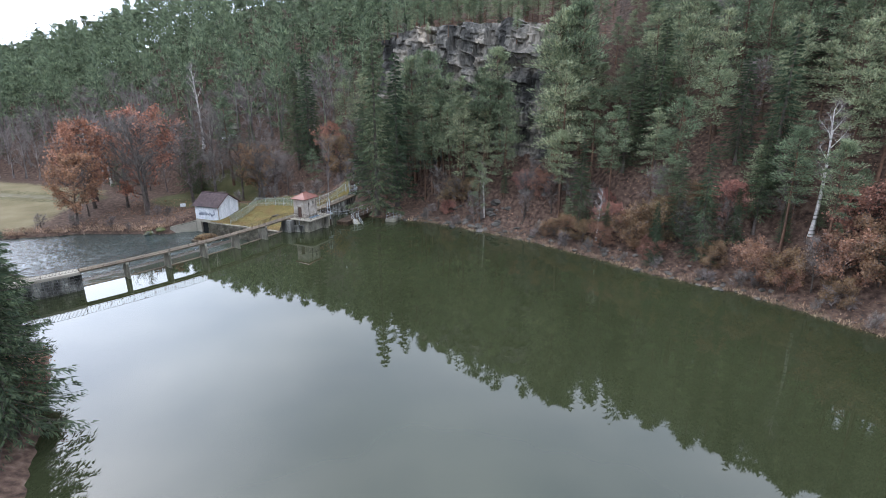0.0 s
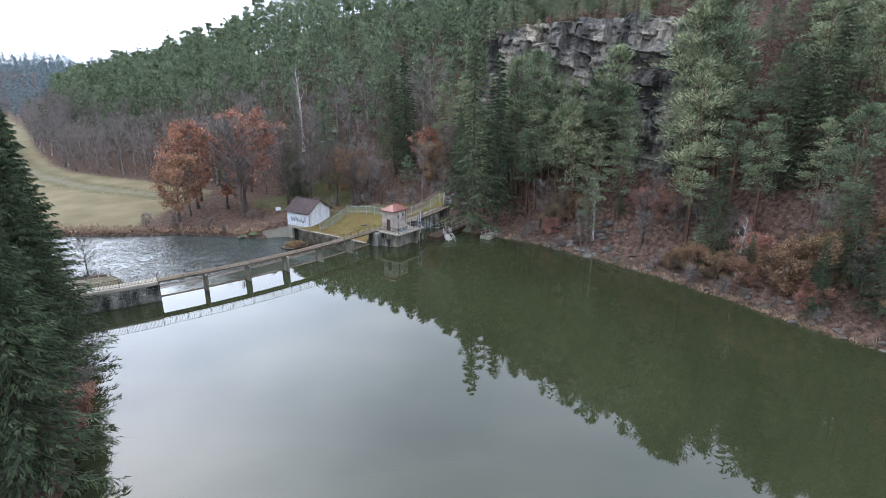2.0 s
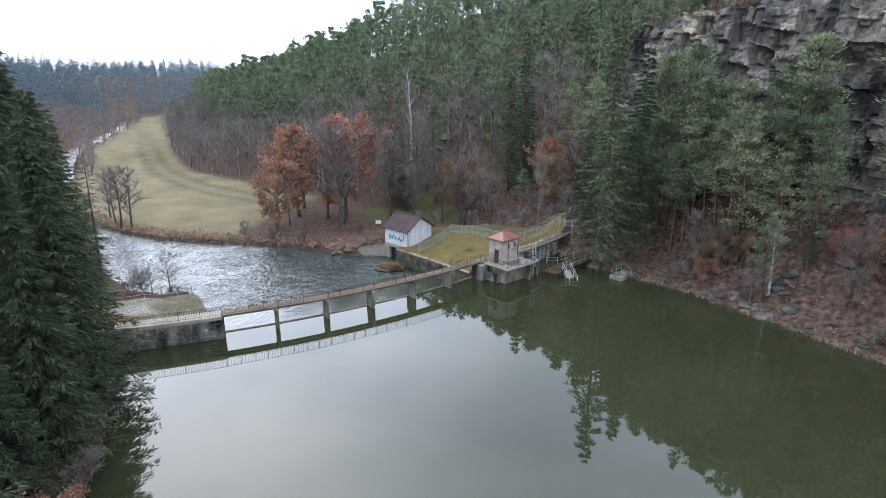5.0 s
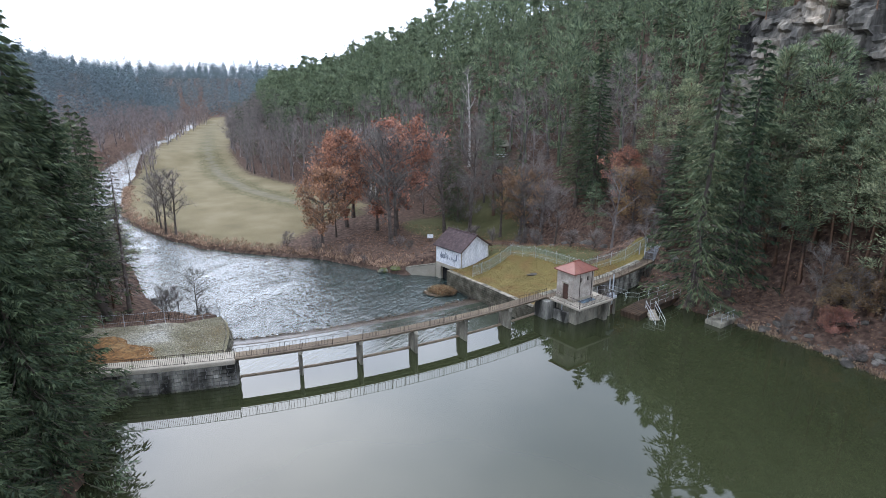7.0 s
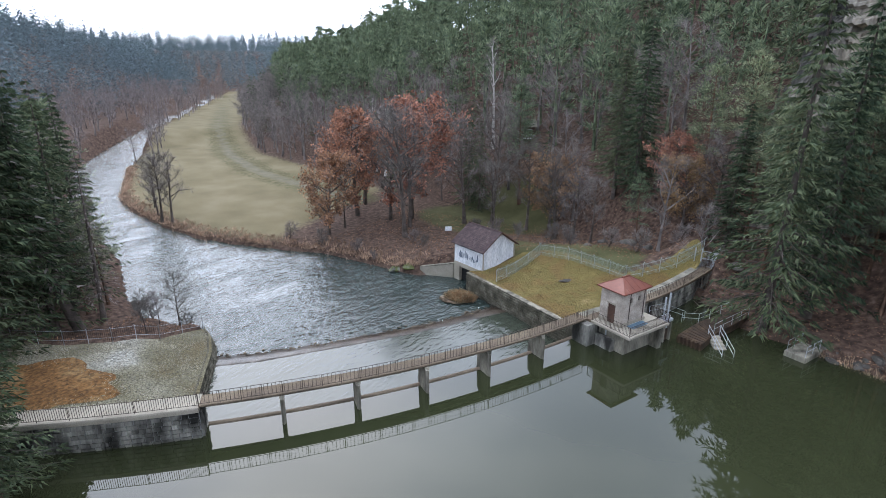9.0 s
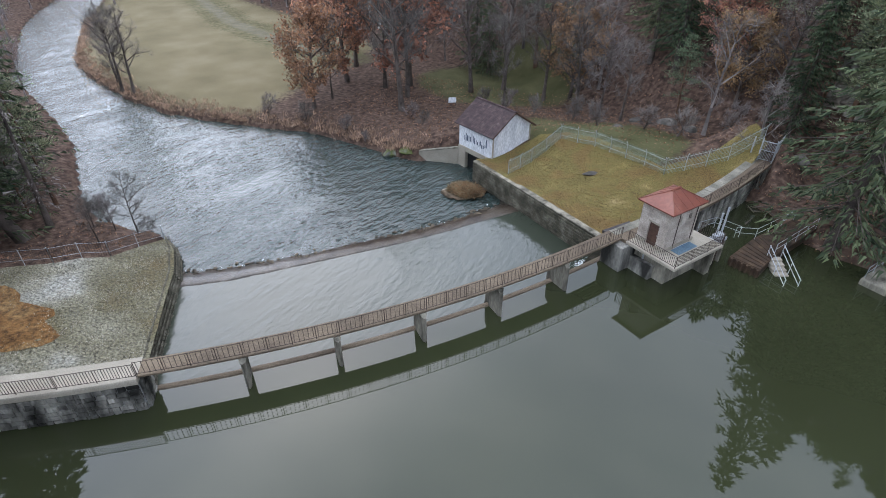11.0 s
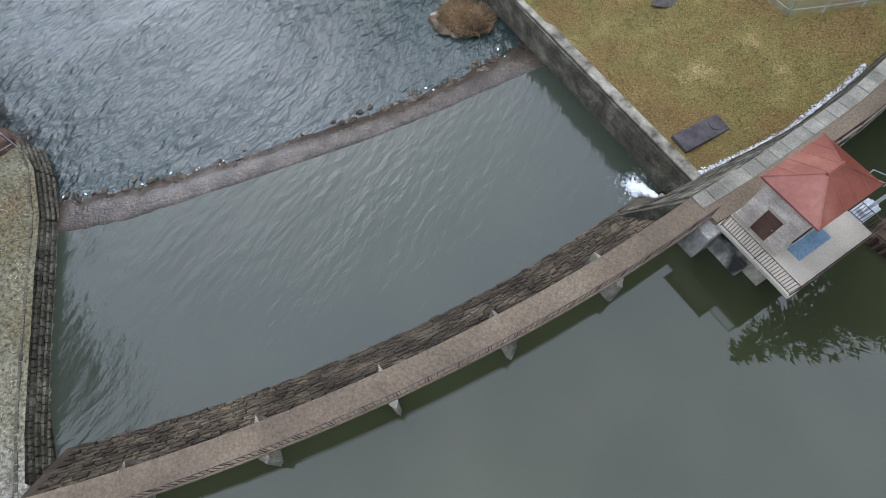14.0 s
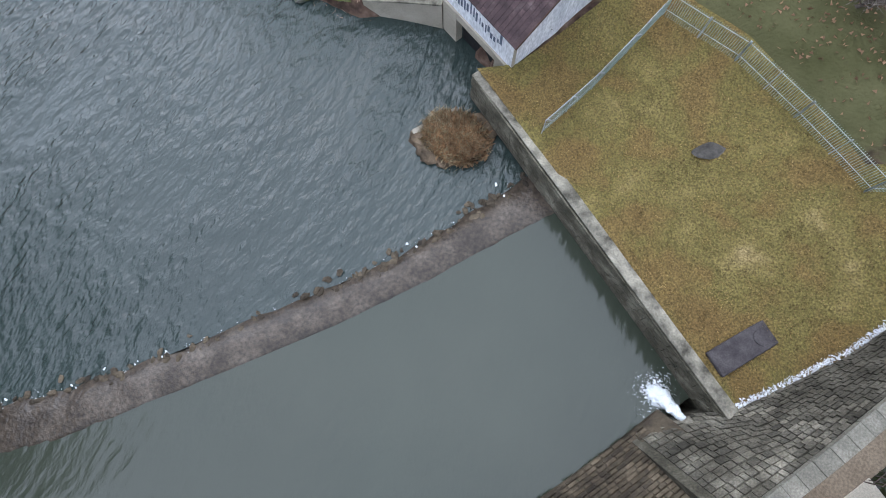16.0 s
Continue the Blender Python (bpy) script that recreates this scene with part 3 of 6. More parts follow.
fine_dn = [Vector((*WEIR_DN[k], 0)).lerp(Vector((*WEIR_DN[k + 1], 0)), u / 8) for k in range(8) for u in range(8)]
rings = []
for a, b in zip(fine_up, fine_dn):
    j = random.uniform(-0.3, 0.3)
    out = (b - a).normalized()
    rings.append([bm.verts.new(v) for v in ((*(a - out * 0.5).xy, -6.2), (*(a - out * 0.35).xy, -4.66), (*a.lerp(b, 0.1).xy, -4.57 + j * 0.1), (*a.lerp(b, 0.55).xy, -4.76 + j * 0.2), (*(b + out * j).xy, -4.93), (*(b + out * 0.35).xy, -6.2))])
for p, q in zip(rings[:-1], rings[1:]):
    for k in range(5):
        bm.faces.new((p[k], p[k + 1], q[k + 1], q[k]))
put("weir", bm_data("weir", bm, WEIR_MAT, True), label="low brown weir with water sliding over it", category="weir", kind="structure")

for name, outline, fn, mat, lab in (("lawn_west", LAWN_L, lawn_left, M_GRASS_PALE, "pale stony sloping lawn behind the dam wall"), ("lawn_east", LAWN_R, lawn_right, M_GRASS, "yellow-green winter lawn below the dam")):
    me = sheet(name, outline, 0.0, mat, 0.8)
    for v in me.vertices:
        v.co.z = float(fn(v.co.x, v.co.y)) + 0.012 * random.uniform(-1, 1)
    put(name, me, label=lab, category="lawn", kind="structure")


# ---- dam ----
def stone_wall(parent, corner, along, out, length, courses, height, mean, mat, depth=0.14, gap=0.025, batter=0.0, limit=300):
    """Rough stone blocks in courses over a wall plane, each its own piece."""
    along, out = Vector(along).normalized(), Vector(out).normalized()
    shapes = []
    for k in range(5):
        bm = bmesh.new()
        box(bm, (0, -0.02, 0), (1, 1, 1))
        for v in bm.verts:
            if v.co.y > 0.5:
                v.co.x += (0.5 - v.co.x) * random.uniform(0.02, 0.12)
                v.co.z += (0.5 - v.co.z) * random.uniform(0.03, 0.16)
                v.co.y += random.uniform(-0.35, 0.2)
        shapes.append(bm_data("stone_block", bm, mat))
    count = 0
    for c in range(courses):
        s = -random.uniform(0, mean * 0.5)
        while s < length:
            w = mean * random.uniform(0.65, 1.4)
            a, b = max(s, 0), min(s + w, length)
            s += w
            if b - a < 0.12 or count >= limit:
                continue
            o = Vector(corner) + along * (a + gap / 2) + Vector((0, 0, c * height + gap / 2)) - out * (batter * c * height)
            m = Matrix.Translation(o) @ Matrix((along, out, (0, 0, 1))).transposed().to_4x4() @ Matrix.Diagonal((b - a - gap, depth, height - gap, 1))
            put("stone_block", shapes[random.randrange(5)], parent, m)
            count += 1


A_L, A_R = -45.0, -23.9
PIERS = [-41.55, -38.1, -34.62, -31.05, -27.45]
bm = bmesh.new()
sweep(bm, [(-1.4, -7), (-1.4, -0.06), (-1.8, -0.1), (-1.85, -0.4), (-1.95, -0.75), (-4.8, -4.4), (-5.4, -7)], A_L - 0.6, -22.4, 48)
spill = put("spillway", bm_data("spillway", bm, M_SPILL), label="dark stone overflow wall of the arched dam", category="dam", kind="structure")
bm = sweep(bmesh.new(), [(-1.32, -0.5), (-1.32, -0.02), (-1.4, 0.07), (-1.58, 0.1), (-1.78, 0.04), (-1.9, -0.2), (-1.93, -0.5)], A_L - 0.5, -22.6, 48)
put("crest_sill", bm_data("crest_sill", bm, M_DECK), spill, label="worn brown concrete overflow sill")
# rough stones on the downstream face
BLOCK = [(4, 5, 6, 7), (0, 1, 5, 4), (1, 2, 6, 5), (2, 3, 7, 6), (3, 0, 4, 7)]
sp_v, sp_f = [], []
for c in range(17):
    u0, u1 = c / 17, (c + 1) / 17
    a = A_L - 0.2
    while a < -23.3:
        w = random.uniform(0.35, 0.85)
        a1 = min(a + math.degrees(w / RAD), -23.2)
        g = 0.012
        lift = random.uniform(0.03, 0.12)
        base_i = len(sp_v)
        for rr, lf in ((0.0, -0.05), (1.0, lift)):
            for aa, uu in ((a + g, u0 + 0.006), (a1 - g, u0 + 0.006), (a1 - g, u1 - 0.006), (a + g, u1 - 0.006)):
                k = 0.12 * rr
                am, um = (a + a1) / 2, (u0 + u1) / 2
                aa, uu = aa + (am - aa) * k, uu + (um - uu) * k
                jit = random.uniform(-0.03, 0.03) * rr
                sp_v.append(arc(-1.95 - 2.85 * uu - (lf + jit) * 0.8, aa, -0.75 - 3.65 * uu + (lf + jit) * 0.55))
        b = base_i
        if -37.0 < a < -31.8:
            put("stone_block", mesh_data("stone_block", sp_v[b:], BLOCK, M_SPILL), spill)
            del sp_v[b:]
        else:
            sp_f += [tuple(b + i for i in f) for f in BLOCK]
        a = a1
put("spillway_stones", mesh_data("spillway_stones", sp_v, sp_f, M_SPILL), label="rough brown stones on the sloping dam face", category="stones", kind="stuff")

bridge = thing("footbridge", Matrix(), "narrow mossy concrete footbridge over the spillway", "footbridge")
ends = [A_L] + PIERS + [A_R]
for a0, a1 in zip(ends[:-1], ends[1:]):
    bm = bmesh.new()
    g = 0.003
    sweep(bm, [(-1.6, 2.34), (-1.62, 2.36), (-1.62, 2.47), (-1.59, 2.5), (-0.26, 2.5), (-0.23, 2.47), (-0.23, 2.37), (-0.25, 2.35), (-0.4, 2.32), (-1.45, 2.32)], a0 + g, a1 - g, 8)
    part("deck_slab", bm, M_DECK, bridge)
bm = bmesh.new()
sweep(bm, [(-0.42, 2.2), (-0.42, 2.32), (-0.56, 2.32), (-0.56, 2.2)], A_L, A_R, 40)
part("girder", bm, M_PIER, bridge)
bm = bmesh.new()
sweep(bm, [(-1.2, 2.25), (-1.2, 2.32), (-1.34, 2.32), (-1.34, 2.25)], A_L, A_R, 40)
part("girder", bm, M_PIER, bridge)

for a in PIERS:
    o = arc(0, a, 0)
    rad_dir = (arc(1, a, 0) - o)
    pr = thing("bridge_pier", frame_xy(o.x, o.y, 0, rad_dir.x, rad_dir.y), "stained concrete bridge pier standing on the spillway crest", "pier", "piers of the footbridge")
    bm = bmesh.new()
    prism(bm, [(0.1, 0), (-0.1, 0.15), (-1.45, 0.15), (-1.45, -0.15), (-0.1, -0.15)], -2.5, 2.1)
    part("shaft", bm, M_PIER, pr)
    bm = bmesh.new()
    vs = [bm.verts.new(v) for v in ((-0.1, -0.16, 2.1), (-0.1, 0.16, 2.1), (-1.5, 0.16, 2.1), (-1.5, -0.16, 2.1), (-0.18, -0.22, 2.31), (-0.18, 0.22, 2.31), (-1.5, 0.22, 2.31), (-1.5, -0.22, 2.31))]
    for f in ((0, 1, 2, 3), (4, 5, 6, 7), (0, 1, 5, 4), (1, 2, 6, 5), (2, 3, 7, 6), (3, 0, 4, 7)):
        bm.faces.new([vs[k] for k in f])
    part("cap", bm, M_PIER, pr)
    bm = bmesh.new()
    vs = [bm.verts.new(v) for v in ((-1.45, -0.09, -0.4), (-1.45, 0.09, -0.4), (-2.25, 0.0, -0.9), (-1.45, -0.16, 2.3), (-1.45, 0.16, 2.3), (-2.05, 0.0, 2.1))]
    for f in ((0, 1, 2), (3, 4, 5), (0, 1, 4, 3), (1, 2, 5, 4), (2, 0, 3, 5)):
        bm.faces.new([vs[k] for k in f])
    part("fin", bm, M_PIER, pr)


def railing(name, pts, label, group, height=1.0, gap=0.15, post_gap=1.9, mat=M_RAIL, rails=(0.12, 1.0), bar=0.017, bars=True):
    """Posts, rails and upright bars along a line of points."""
    rl = thing(name, Matrix.Translation(pts[0]), label, "railing", group)
    o = Vector(pts[0])
    for a, b in zip(pts[:-1], pts[1:]):
        a, b = Vector(a) - o, Vector(b) - o
        n = max(1, round((b - a).length / post_gap))
        for k in range(n + 1):
            if k == n and Vector(pts[-1]) - o != b:
                continue
            q = a.lerp(b, k / n)
            part("post", rod(bmesh.new(), q, q + Vector((0, 0, height + 0.02)), 0.025, 6), mat, rl)
        for h in rails:
            part("rail", rod(bmesh.new(), a + Vector((0, 0, h * height)), b + Vector((0, 0, h * height)), 0.02, 6), mat, rl)
        if bars:
            m = max(2, round((b - a).length / gap))
            one = bm_data("baluster", rod(bmesh.new(), (0, 0, 0.12 * height), (0, 0, height), bar, 4), mat)
            for k in range(m):
                put("baluster", one, rl, Matrix.Translation(a.lerp(b, (k + 0.5) / m)))
    return rl


railing("bridge_railing", [arc(-0.3, A_L + (A_R - A_L) * k / 12, 2.5) for k in range(13)], "thin rusty steel railing along the footbridge", "railings of the dam", gap=0.28)
railing("wall_railing", [arc(-0.15, a, 2.5) for a in (-55, -52.5, -50, -47.5, A_L)], "thin rusty steel railing on the dam wall", "railings of the dam")

# west wing wall
bm = bmesh.new()
sweep(bm, [(-0.16, -6), (-0.02, 2.1), (-1.75, 2.1), (-1.9, -6)], -57, A_L, 12)
west = put("dam_wall_west", bm_data("dam_wall_west", bm, M_MORTAR), label="grey granite block wing wall of the dam", category="wall", kind="structure")
bm = bmesh.new()
sweep(bm, [(0.06, 2.12), (0.06, 2.38), (0.02, 2.5), (-1.8, 2.5), (-1.85, 2.12)], -57, A_L, 12)
put("coping", bm_data("coping", bm, M_CONCRETE), west, label="pale concrete coping")
for k in range(6):
    a0, a1 = -56.5 + k * (56.5 + A_L) / 6, -56.5 + (k + 1) * (56.5 + A_L) / 6
    p0, p1 = arc(-0.1, a0, -0.5), arc(-0.1, a1, -0.5)
    stone_wall(west, p0, p1 - p0, (arc(1, (a0 + a1) / 2, 0) - arc(0, (a0 + a1) / 2, 0)), (p1 - p0).length, 7, 0.37, 0.62, M_STONE, depth=0.17, gap=0.045, batter=-0.01)
pa, pb = arc(-0.1, A_L + 0.02, -0.75), arc(-1.7, A_L + 0.02, -0.75)
stone_wall(west, pa, pb - pa, (pb - pa).cross(Vector((0, 0, 1))) * -1, 1.6, 6, 0.475, 0.7, M_STONE)
stone_wall(west, pa, pb - pa, (pb - pa).cross(Vector((0, 0, 1))), 1.6, 6, 0.475, 0.7, M_STONE)


def ribbon_wall(name, line, z_top, z_bot, width, mat, label, side=1, batter=0.0):
    """A wall of even width that follows a plan line, with a separate coping."""
    pts = [Vector((*p, 0)) for p in line]
    offs = []
    for k, p in enumerate(pts):
        d = (pts[min(k + 1, len(pts) - 1)] - pts[max(k - 1, 0)]).normalized()
        offs.append(p + Vector((-d.y, d.x, 0)) * width * side)
    root = None
    for nm, lo, hi, w0, mt in (("body", z_bot, lambda k: z_top(k) - 0.14, 0.0, mat), ("coping", None, z_top, 0.04, M_PIER)):
        bm = bmesh.new()
        rings = []
        for k, (p, q) in enumerate(zip(pts, offs)):
            e = (p - q).normalized() * w0
            h = hi(k)
            l = lo if lo is not None else h - 0.13
            rings.append([bm.verts.new(v) for v in ((*(p + e + (p - q).normalized() * (batter if lo is not None else 0)).xy, l), (*(p + e).xy, h), (*(q - e).xy, h), (*(q - e).xy, l))])
        for a, b in zip(rings[:-1], rings[1:]):
            for i in range(4):
                bm.faces.new((a[i], a[(i + 1) % 4], b[(i + 1) % 4], b[i]))
        bm.faces.new(rings[0])
        bm.faces.new(rings[-1])
        if root is None:
            root = put(name, bm_data(name, bm, mt), label=label, category="wall", kind="structure")
        else:
            put(nm, bm_data(nm, bm, mt), root, label="worn pale coping")
    return root


LW = WALL_W
left_wall = ribbon_wall("retaining_wall_west", [(x - 0.62, y - 0.62) for x, y in LW], lambda k: -3.0 - 0.09 * k, -6.5, 0.5, M_STONE_DARK, "curved dark mossy stone retaining wall beside the basin", 1, 1.4)
for (ax, ay), (bx, by) in zip(LW[:-1], LW[1:]):
    a, b = Vector((ax - 0.62, ay - 0.62, -4.9)), Vector((bx - 0.62, by - 0.62, -4.9))
    d = (b - a).normalized()
    out = Vector((d.y, -d.x, 0))
    stone_wall(left_wall, a + out * 0.74, d, out, (b - a).length, 6, 0.31, 0.44, M_STONE_DARK, depth=0.16, gap=0.05, batter=0.42)
RW = [(-28.6, 100.4), (-33, 102.6), (-37.3, 104.8), (-41.8, 107.1), (-46.2, 109.3), (-49.2, 110.7)]
right_wall = ribbon_wall("retaining_wall_east", RW, lambda k: -1.85 - 0.06 * k, -6.5, 0.62, M_STONE_DARK, "straight stone retaining wall below the lawn", 1)
for p0, p1, wall, zb, zt, sg in [(RW[0], RW[-1], right_wall, -4.7, -2.2, 1)]:
    a, b = Vector((*p0, zb)), Vector((*p1, zb))
    d = (b - a).normalized()
    stone_wall(wall, a + Vector((-d.y, d.x, 0)) * 0.61, d, Vector((-d.y, d.x, 0)) * sg, (b - a).length, 7, 0.36, 0.6, M_STONE_DARK, depth=0.09, limit=300)

# east wing: the crest wall goes on along the arc to the bank
WING = (-24.0, -19.3, -16.7, -8.7)
FOOT = (-24.0, -22.7, -21.8, -21.0, -17.0, -14.4, -8.7)


def w_out(a):
    return float(np.interp(a, WING, (-1.55, -1.0, -0.55, 0.15)))


def w_in(a):
    return float(np.interp(a, WING, (0.05, 0.75, 1.2, 2.1)))


def w_foot(a):
    return float(np.interp(a, FOOT, (-4.85, -4.45, -3.75, -3.1, -1.4, -0.85, -0.1))), float(np.interp(a, FOOT, (-4.5, -4.5, -4.3, -2.1, -1.25, -0.6, 1.4)))


def wing_sweep(bm, profile, a0, a1, n):
    """A solid along the wing whose profile is a function of the angle."""
    rings = [[bm.verts.new(arc(r, a0 + (a1 - a0) * k / n, z)) for r, z in profile(a0 + (a1 - a0) * k / n)] for k in range(n + 1)]
    m = len(rings[0])
    for p, q in zip(rings[:-1], rings[1:]):
        for i in range(m):
            bm.faces.new((p[i], p[(i + 1) % m], q[(i + 1) % m], q[i]))
    bm.faces.new(rings[0])
    bm.faces.new(rings[-1][::-1])
    return bm


bm = wing_sweep(bmesh.new(), lambda a: [(w_in(a), -6), (w_in(a) - 0.02, 2.2), (w_out(a), 2.2), w_foot(a), (w_foot(a)[0] - 0.15, -6.5)], -23.9, -8.7, 40)
east = put("dam_wall_east", bm_data("dam_wall_east", bm, M_STONE_DARK), label="stone wing wall of the dam reaching the bank", category="wall", kind="structure")
bm = wing_sweep(bmesh.new(), lambda a: [(w_in(a) + 0.06, 2.2), (w_in(a) + 0.06, 2.46), (w_out(a) + 0.74, 2.46), (w_out(a) + 0.74, 2.2)], -23.88, -8.7, 24)
put("walkway", bm_data("walkway", bm, M_DECK), east, label="sandy brown concrete walkway")
a = -23.88
while a < -8.8:
    a1 = min(a + math.degrees(random.uniform(0.75, 1.0) / RAD), -8.7)
    up = 2.475 + random.uniform(-0.015, 0.015)
    bm = wing_sweep(bmesh.new(), lambda q: [(w_out(q) + 0.73, 2.2), (w_out(q) + 0.73, up), (w_out(q) - 0.07, up), (w_out(q) - 0.07, 2.2)], a + 0.009, a1 - 0.009, 1)
    put("coping_stone", bm_data("coping_stone", bm, M_COPING), east)
    a = a1
for k in range(5):
    a0, a1 = -20.4 + k * 2.3, -20.4 + (k + 1) * 2.3
    p0, p1 = arc(w_in(a0) - 0.02, a0, -0.6), arc(w_in(a1) - 0.02, a1, -0.6)
    stone_wall(east, p0, p1 - p0, arc(1, (a0 + a1) / 2, 0) - arc(0, (a0 + a1) / 2, 0), (p1 - p0).length, 6, 0.46, 0.8, M_STONE)
# sloping setts on the lawn side
sp_v, sp_f = [], []
for c in range(15):
    a = -23.6
    while a < -8.8:
        a1 = min(a + math.degrees(random.uniform(0.25, 0.6) / RAD), -8.7)
        base_i = len(sp_v)
        for lf, k in ((-0.05, 0.0), (random.uniform(0.03, 0.1), 0.1)):
            for aa, uu in ((a + 0.008, c / 15 + 0.005), (a1 - 0.008, c / 15 + 0.005), (a1 - 0.008, (c + 1) / 15 - 0.005), (a + 0.008, (c + 1) / 15 - 0.005)):
                aa += ((a + a1) / 2 - aa) * k
                fr, fz = w_foot(aa)
                sp_v.append(arc(w_out(aa) - 0.02 + (fr - w_out(aa)) * uu - lf, aa, 2.18 + (fz - 2.18) * uu + lf * 0.5))
        b = base_i
        if a < -19.0:
            put("stone_block", mesh_data("stone_block", sp_v[b:], BLOCK, M_SETT), east)
            del sp_v[b:]
        else:
            sp_f += [tuple(b + i for i in f) for f in BLOCK]
        a = a1
put("wing_wall_stones", mesh_data("wing_wall_stones", sp_v, sp_f, M_SETT), label="rough dark stones of the sloping wing wall", category="stones", kind="stuff")


# ---- gate house on the dam ----
T0 = Vector((-27.55, 94.6, 0))
TE1, TE2 = Vector((0.9, -0.436, 0)), Vector((0.436, 0.9, 0))
TM = Matrix.Translation(T0) @ Matrix((TE2, -TE1, (0, 0, 1))).transposed().to_4x4()
# local axes: x along the dam, -y towards the pond
terrace = thing("gate_terrace", TM, "concrete terrace slab over the pond around the gate house", "terrace")
part("slab", boxes(((0, -4.5, 2.24), (5.8, 0.02, 2.5)), bevel=0.03), M_CONCRETE, terrace)
part("substructure", boxes(((0.9, -3.3, -6), (5.0, 0.0, 2.24)), bevel=0.03), M_PIER, terrace, "stained grey concrete intake block")
part("plinth", boxes(((0.35, -2.3, -6), (0.9, -0.2, 1.2)), bevel=0.06), M_STONE, terrace, "rough stone plinth")
part("abutment", boxes(((-0.75, -0.35, -6), (0.9, 1.6, 2.2)), bevel=0.05), M_STONE, terrace, "rough stone abutment")
part("pipe", rod(bmesh.new(), (0.84, -1.2, -0.4), (0.84, -1.2, 2.2), 0.07, 8), M_GALV, terrace)
part("outer_pier", boxes(((4.6, -4.3, -6), (5.2, -3.3, 2.24)), bevel=0.04), M_PIER, terrace)

house_g = thing("gate_house", TM @ Matrix.Translation((0, 0, 2.5)), "small rendered gate house with red hipped sheet roof", "gate house")
X0, X1, Y0, Y1, HG = 1.0, 4.35, -2.6, -0.1, 3.35
door_x, door_y0, door_y1, door_h = X0, -1.85, -0.95, 1.95
part("wall", boxes(((X0, Y0, 0), (X0 + 0.3, door_y0, HG)), ((X0, door_y1, 0), (X0 + 0.3, Y1, HG)), ((X0, door_y0, door_h), (X0 + 0.3, door_y1, HG))), M_PLASTER, house_g)
part("wall", boxes(((X1 - 0.3, Y0, 0), (X1, Y1, HG))), M_PLASTER, house_g)
part("wall", boxes(((X0 + 0.3, Y1 - 0.3, 0), (X1 - 0.3, Y1, HG))), M_PLASTER, house_g)
win = [(2.05, 2.4), (3.2, 3.55)]
part("wall", boxes(((X0 + 0.3, Y0, 0), (X1 - 0.3, Y0 + 0.3, 2.15)), ((X0 + 0.3, Y0, 2.7), (X1 - 0.3, Y0 + 0.3, HG)), ((X0 + 0.3, Y0, 2.15), (win[0][0], Y0 + 0.3, 2.7)), ((win[0][1], Y0, 2.15), (win[1][0], Y0 + 0.3, 2.7)), ((win[1][1], Y0, 2.15), (X1 - 0.3, Y0 + 0.3, 2.7))), M_PLASTER, house_g)
for w0, w1 in win:
    wo = part("window", boxes(((w0, Y0 + 0.2, 2.15), (w1, Y0 + 0.24, 2.7))), M_DARK, house_g, "small dark window opening")
    part("window_frame", boxes(((w0, Y0 + 0.14, 2.15), (w0 + 0.05, Y0 + 0.2, 2.7)), ((w1 - 0.05, Y0 + 0.14, 2.15), (w1, Y0 + 0.2, 2.7)), ((w0 + 0.05, Y0 + 0.14, 2.15), (w1 - 0.05, Y0 + 0.2, 2.2)), ((w0 + 0.05, Y0 + 0.14, 2.65), (w1 - 0.05, Y0 + 0.2, 2.7))), M_RAIL, wo)
dr = part("door", boxes(((door_x + 0.12, door_y0, 0.02), (door_x + 0.18, door_y1, door_h)), bevel=0.01), M_DOOR, house_g, "brown metal door")
part("handle", rod(bmesh.new(), (door_x + 0.06, door_y0 + 0.12, 1.0), (door_x + 0.12, door_y0 + 0.12, 1.0), 0.025, 6), M_GALV, dr)
part("lintel", boxes(((X0 - 0.03, door_y0 - 0.12, door_h), (X0 + 0.0, door_y1 + 0.12, door_h + 0.16))), M_CONCRETE, house_g)
part("sill_course", boxes(((X0 - 0.08, Y0 - 0.08, 0.0), (X0, door_y0, 0.3)), ((X0 - 0.08, door_y1, 0.0), (X0, Y1 + 0.08, 0.3)), ((X0, Y0 - 0.08, 0.0), (X1 + 0.08, Y0, 0.3))), M_CONCRETE, house_g)
# rough stone facing on the door side
for c in range(9):
    for k in range(5):
        y0 = Y0 + 0.02 + k * 0.5 + (0.2 if c % 2 else 0)
        y1 = min(y0 + 0.47, Y1)
        z0 = 0.32 + c * 0.33
        if y1 - y0 > 0.1 and not (y1 > door_y0 - 0.03 and y0 < door_y1 + 0.03 and z0 < door_h + 0.15):
            part("stone", boxes(((X0 - 0.025 - random.uniform(0, 0.02), y0, z0), (X0 - 0.002, y1, z0 + 0.3))), M_PLASTER, house_g)
O = 0.33
bm = bmesh.new()
ev = [bm.verts.new(v) for v in ((X0 - O, Y0 - O, HG), (X1 + O, Y0 - O, HG), (X1 + O, Y1 + O, HG), (X0 - O, Y1 + O, HG))]
ev2 = [bm.verts.new((v.co.x, v.co.y, HG + 0.1)) for v in ev]
ym = (Y0 + Y1) / 2
rv = [bm.verts.new((X0 + 1.25, ym, HG + 1.02)), bm.verts.new((X1 - 1.25, ym, HG + 1.02))]
for f in ((ev2[0], ev2[1], rv[1], rv[0]), (ev2[1], ev2[2], rv[1]), (ev2[2], ev2[3], rv[0], rv[1]), (ev2[3], ev2[0], rv[0]), tuple(ev)):
    bm.faces.new(f)
for k in range(4):
    bm.faces.new((ev[k], ev[(k + 1) % 4], ev2[(k + 1) % 4], ev2[k]))
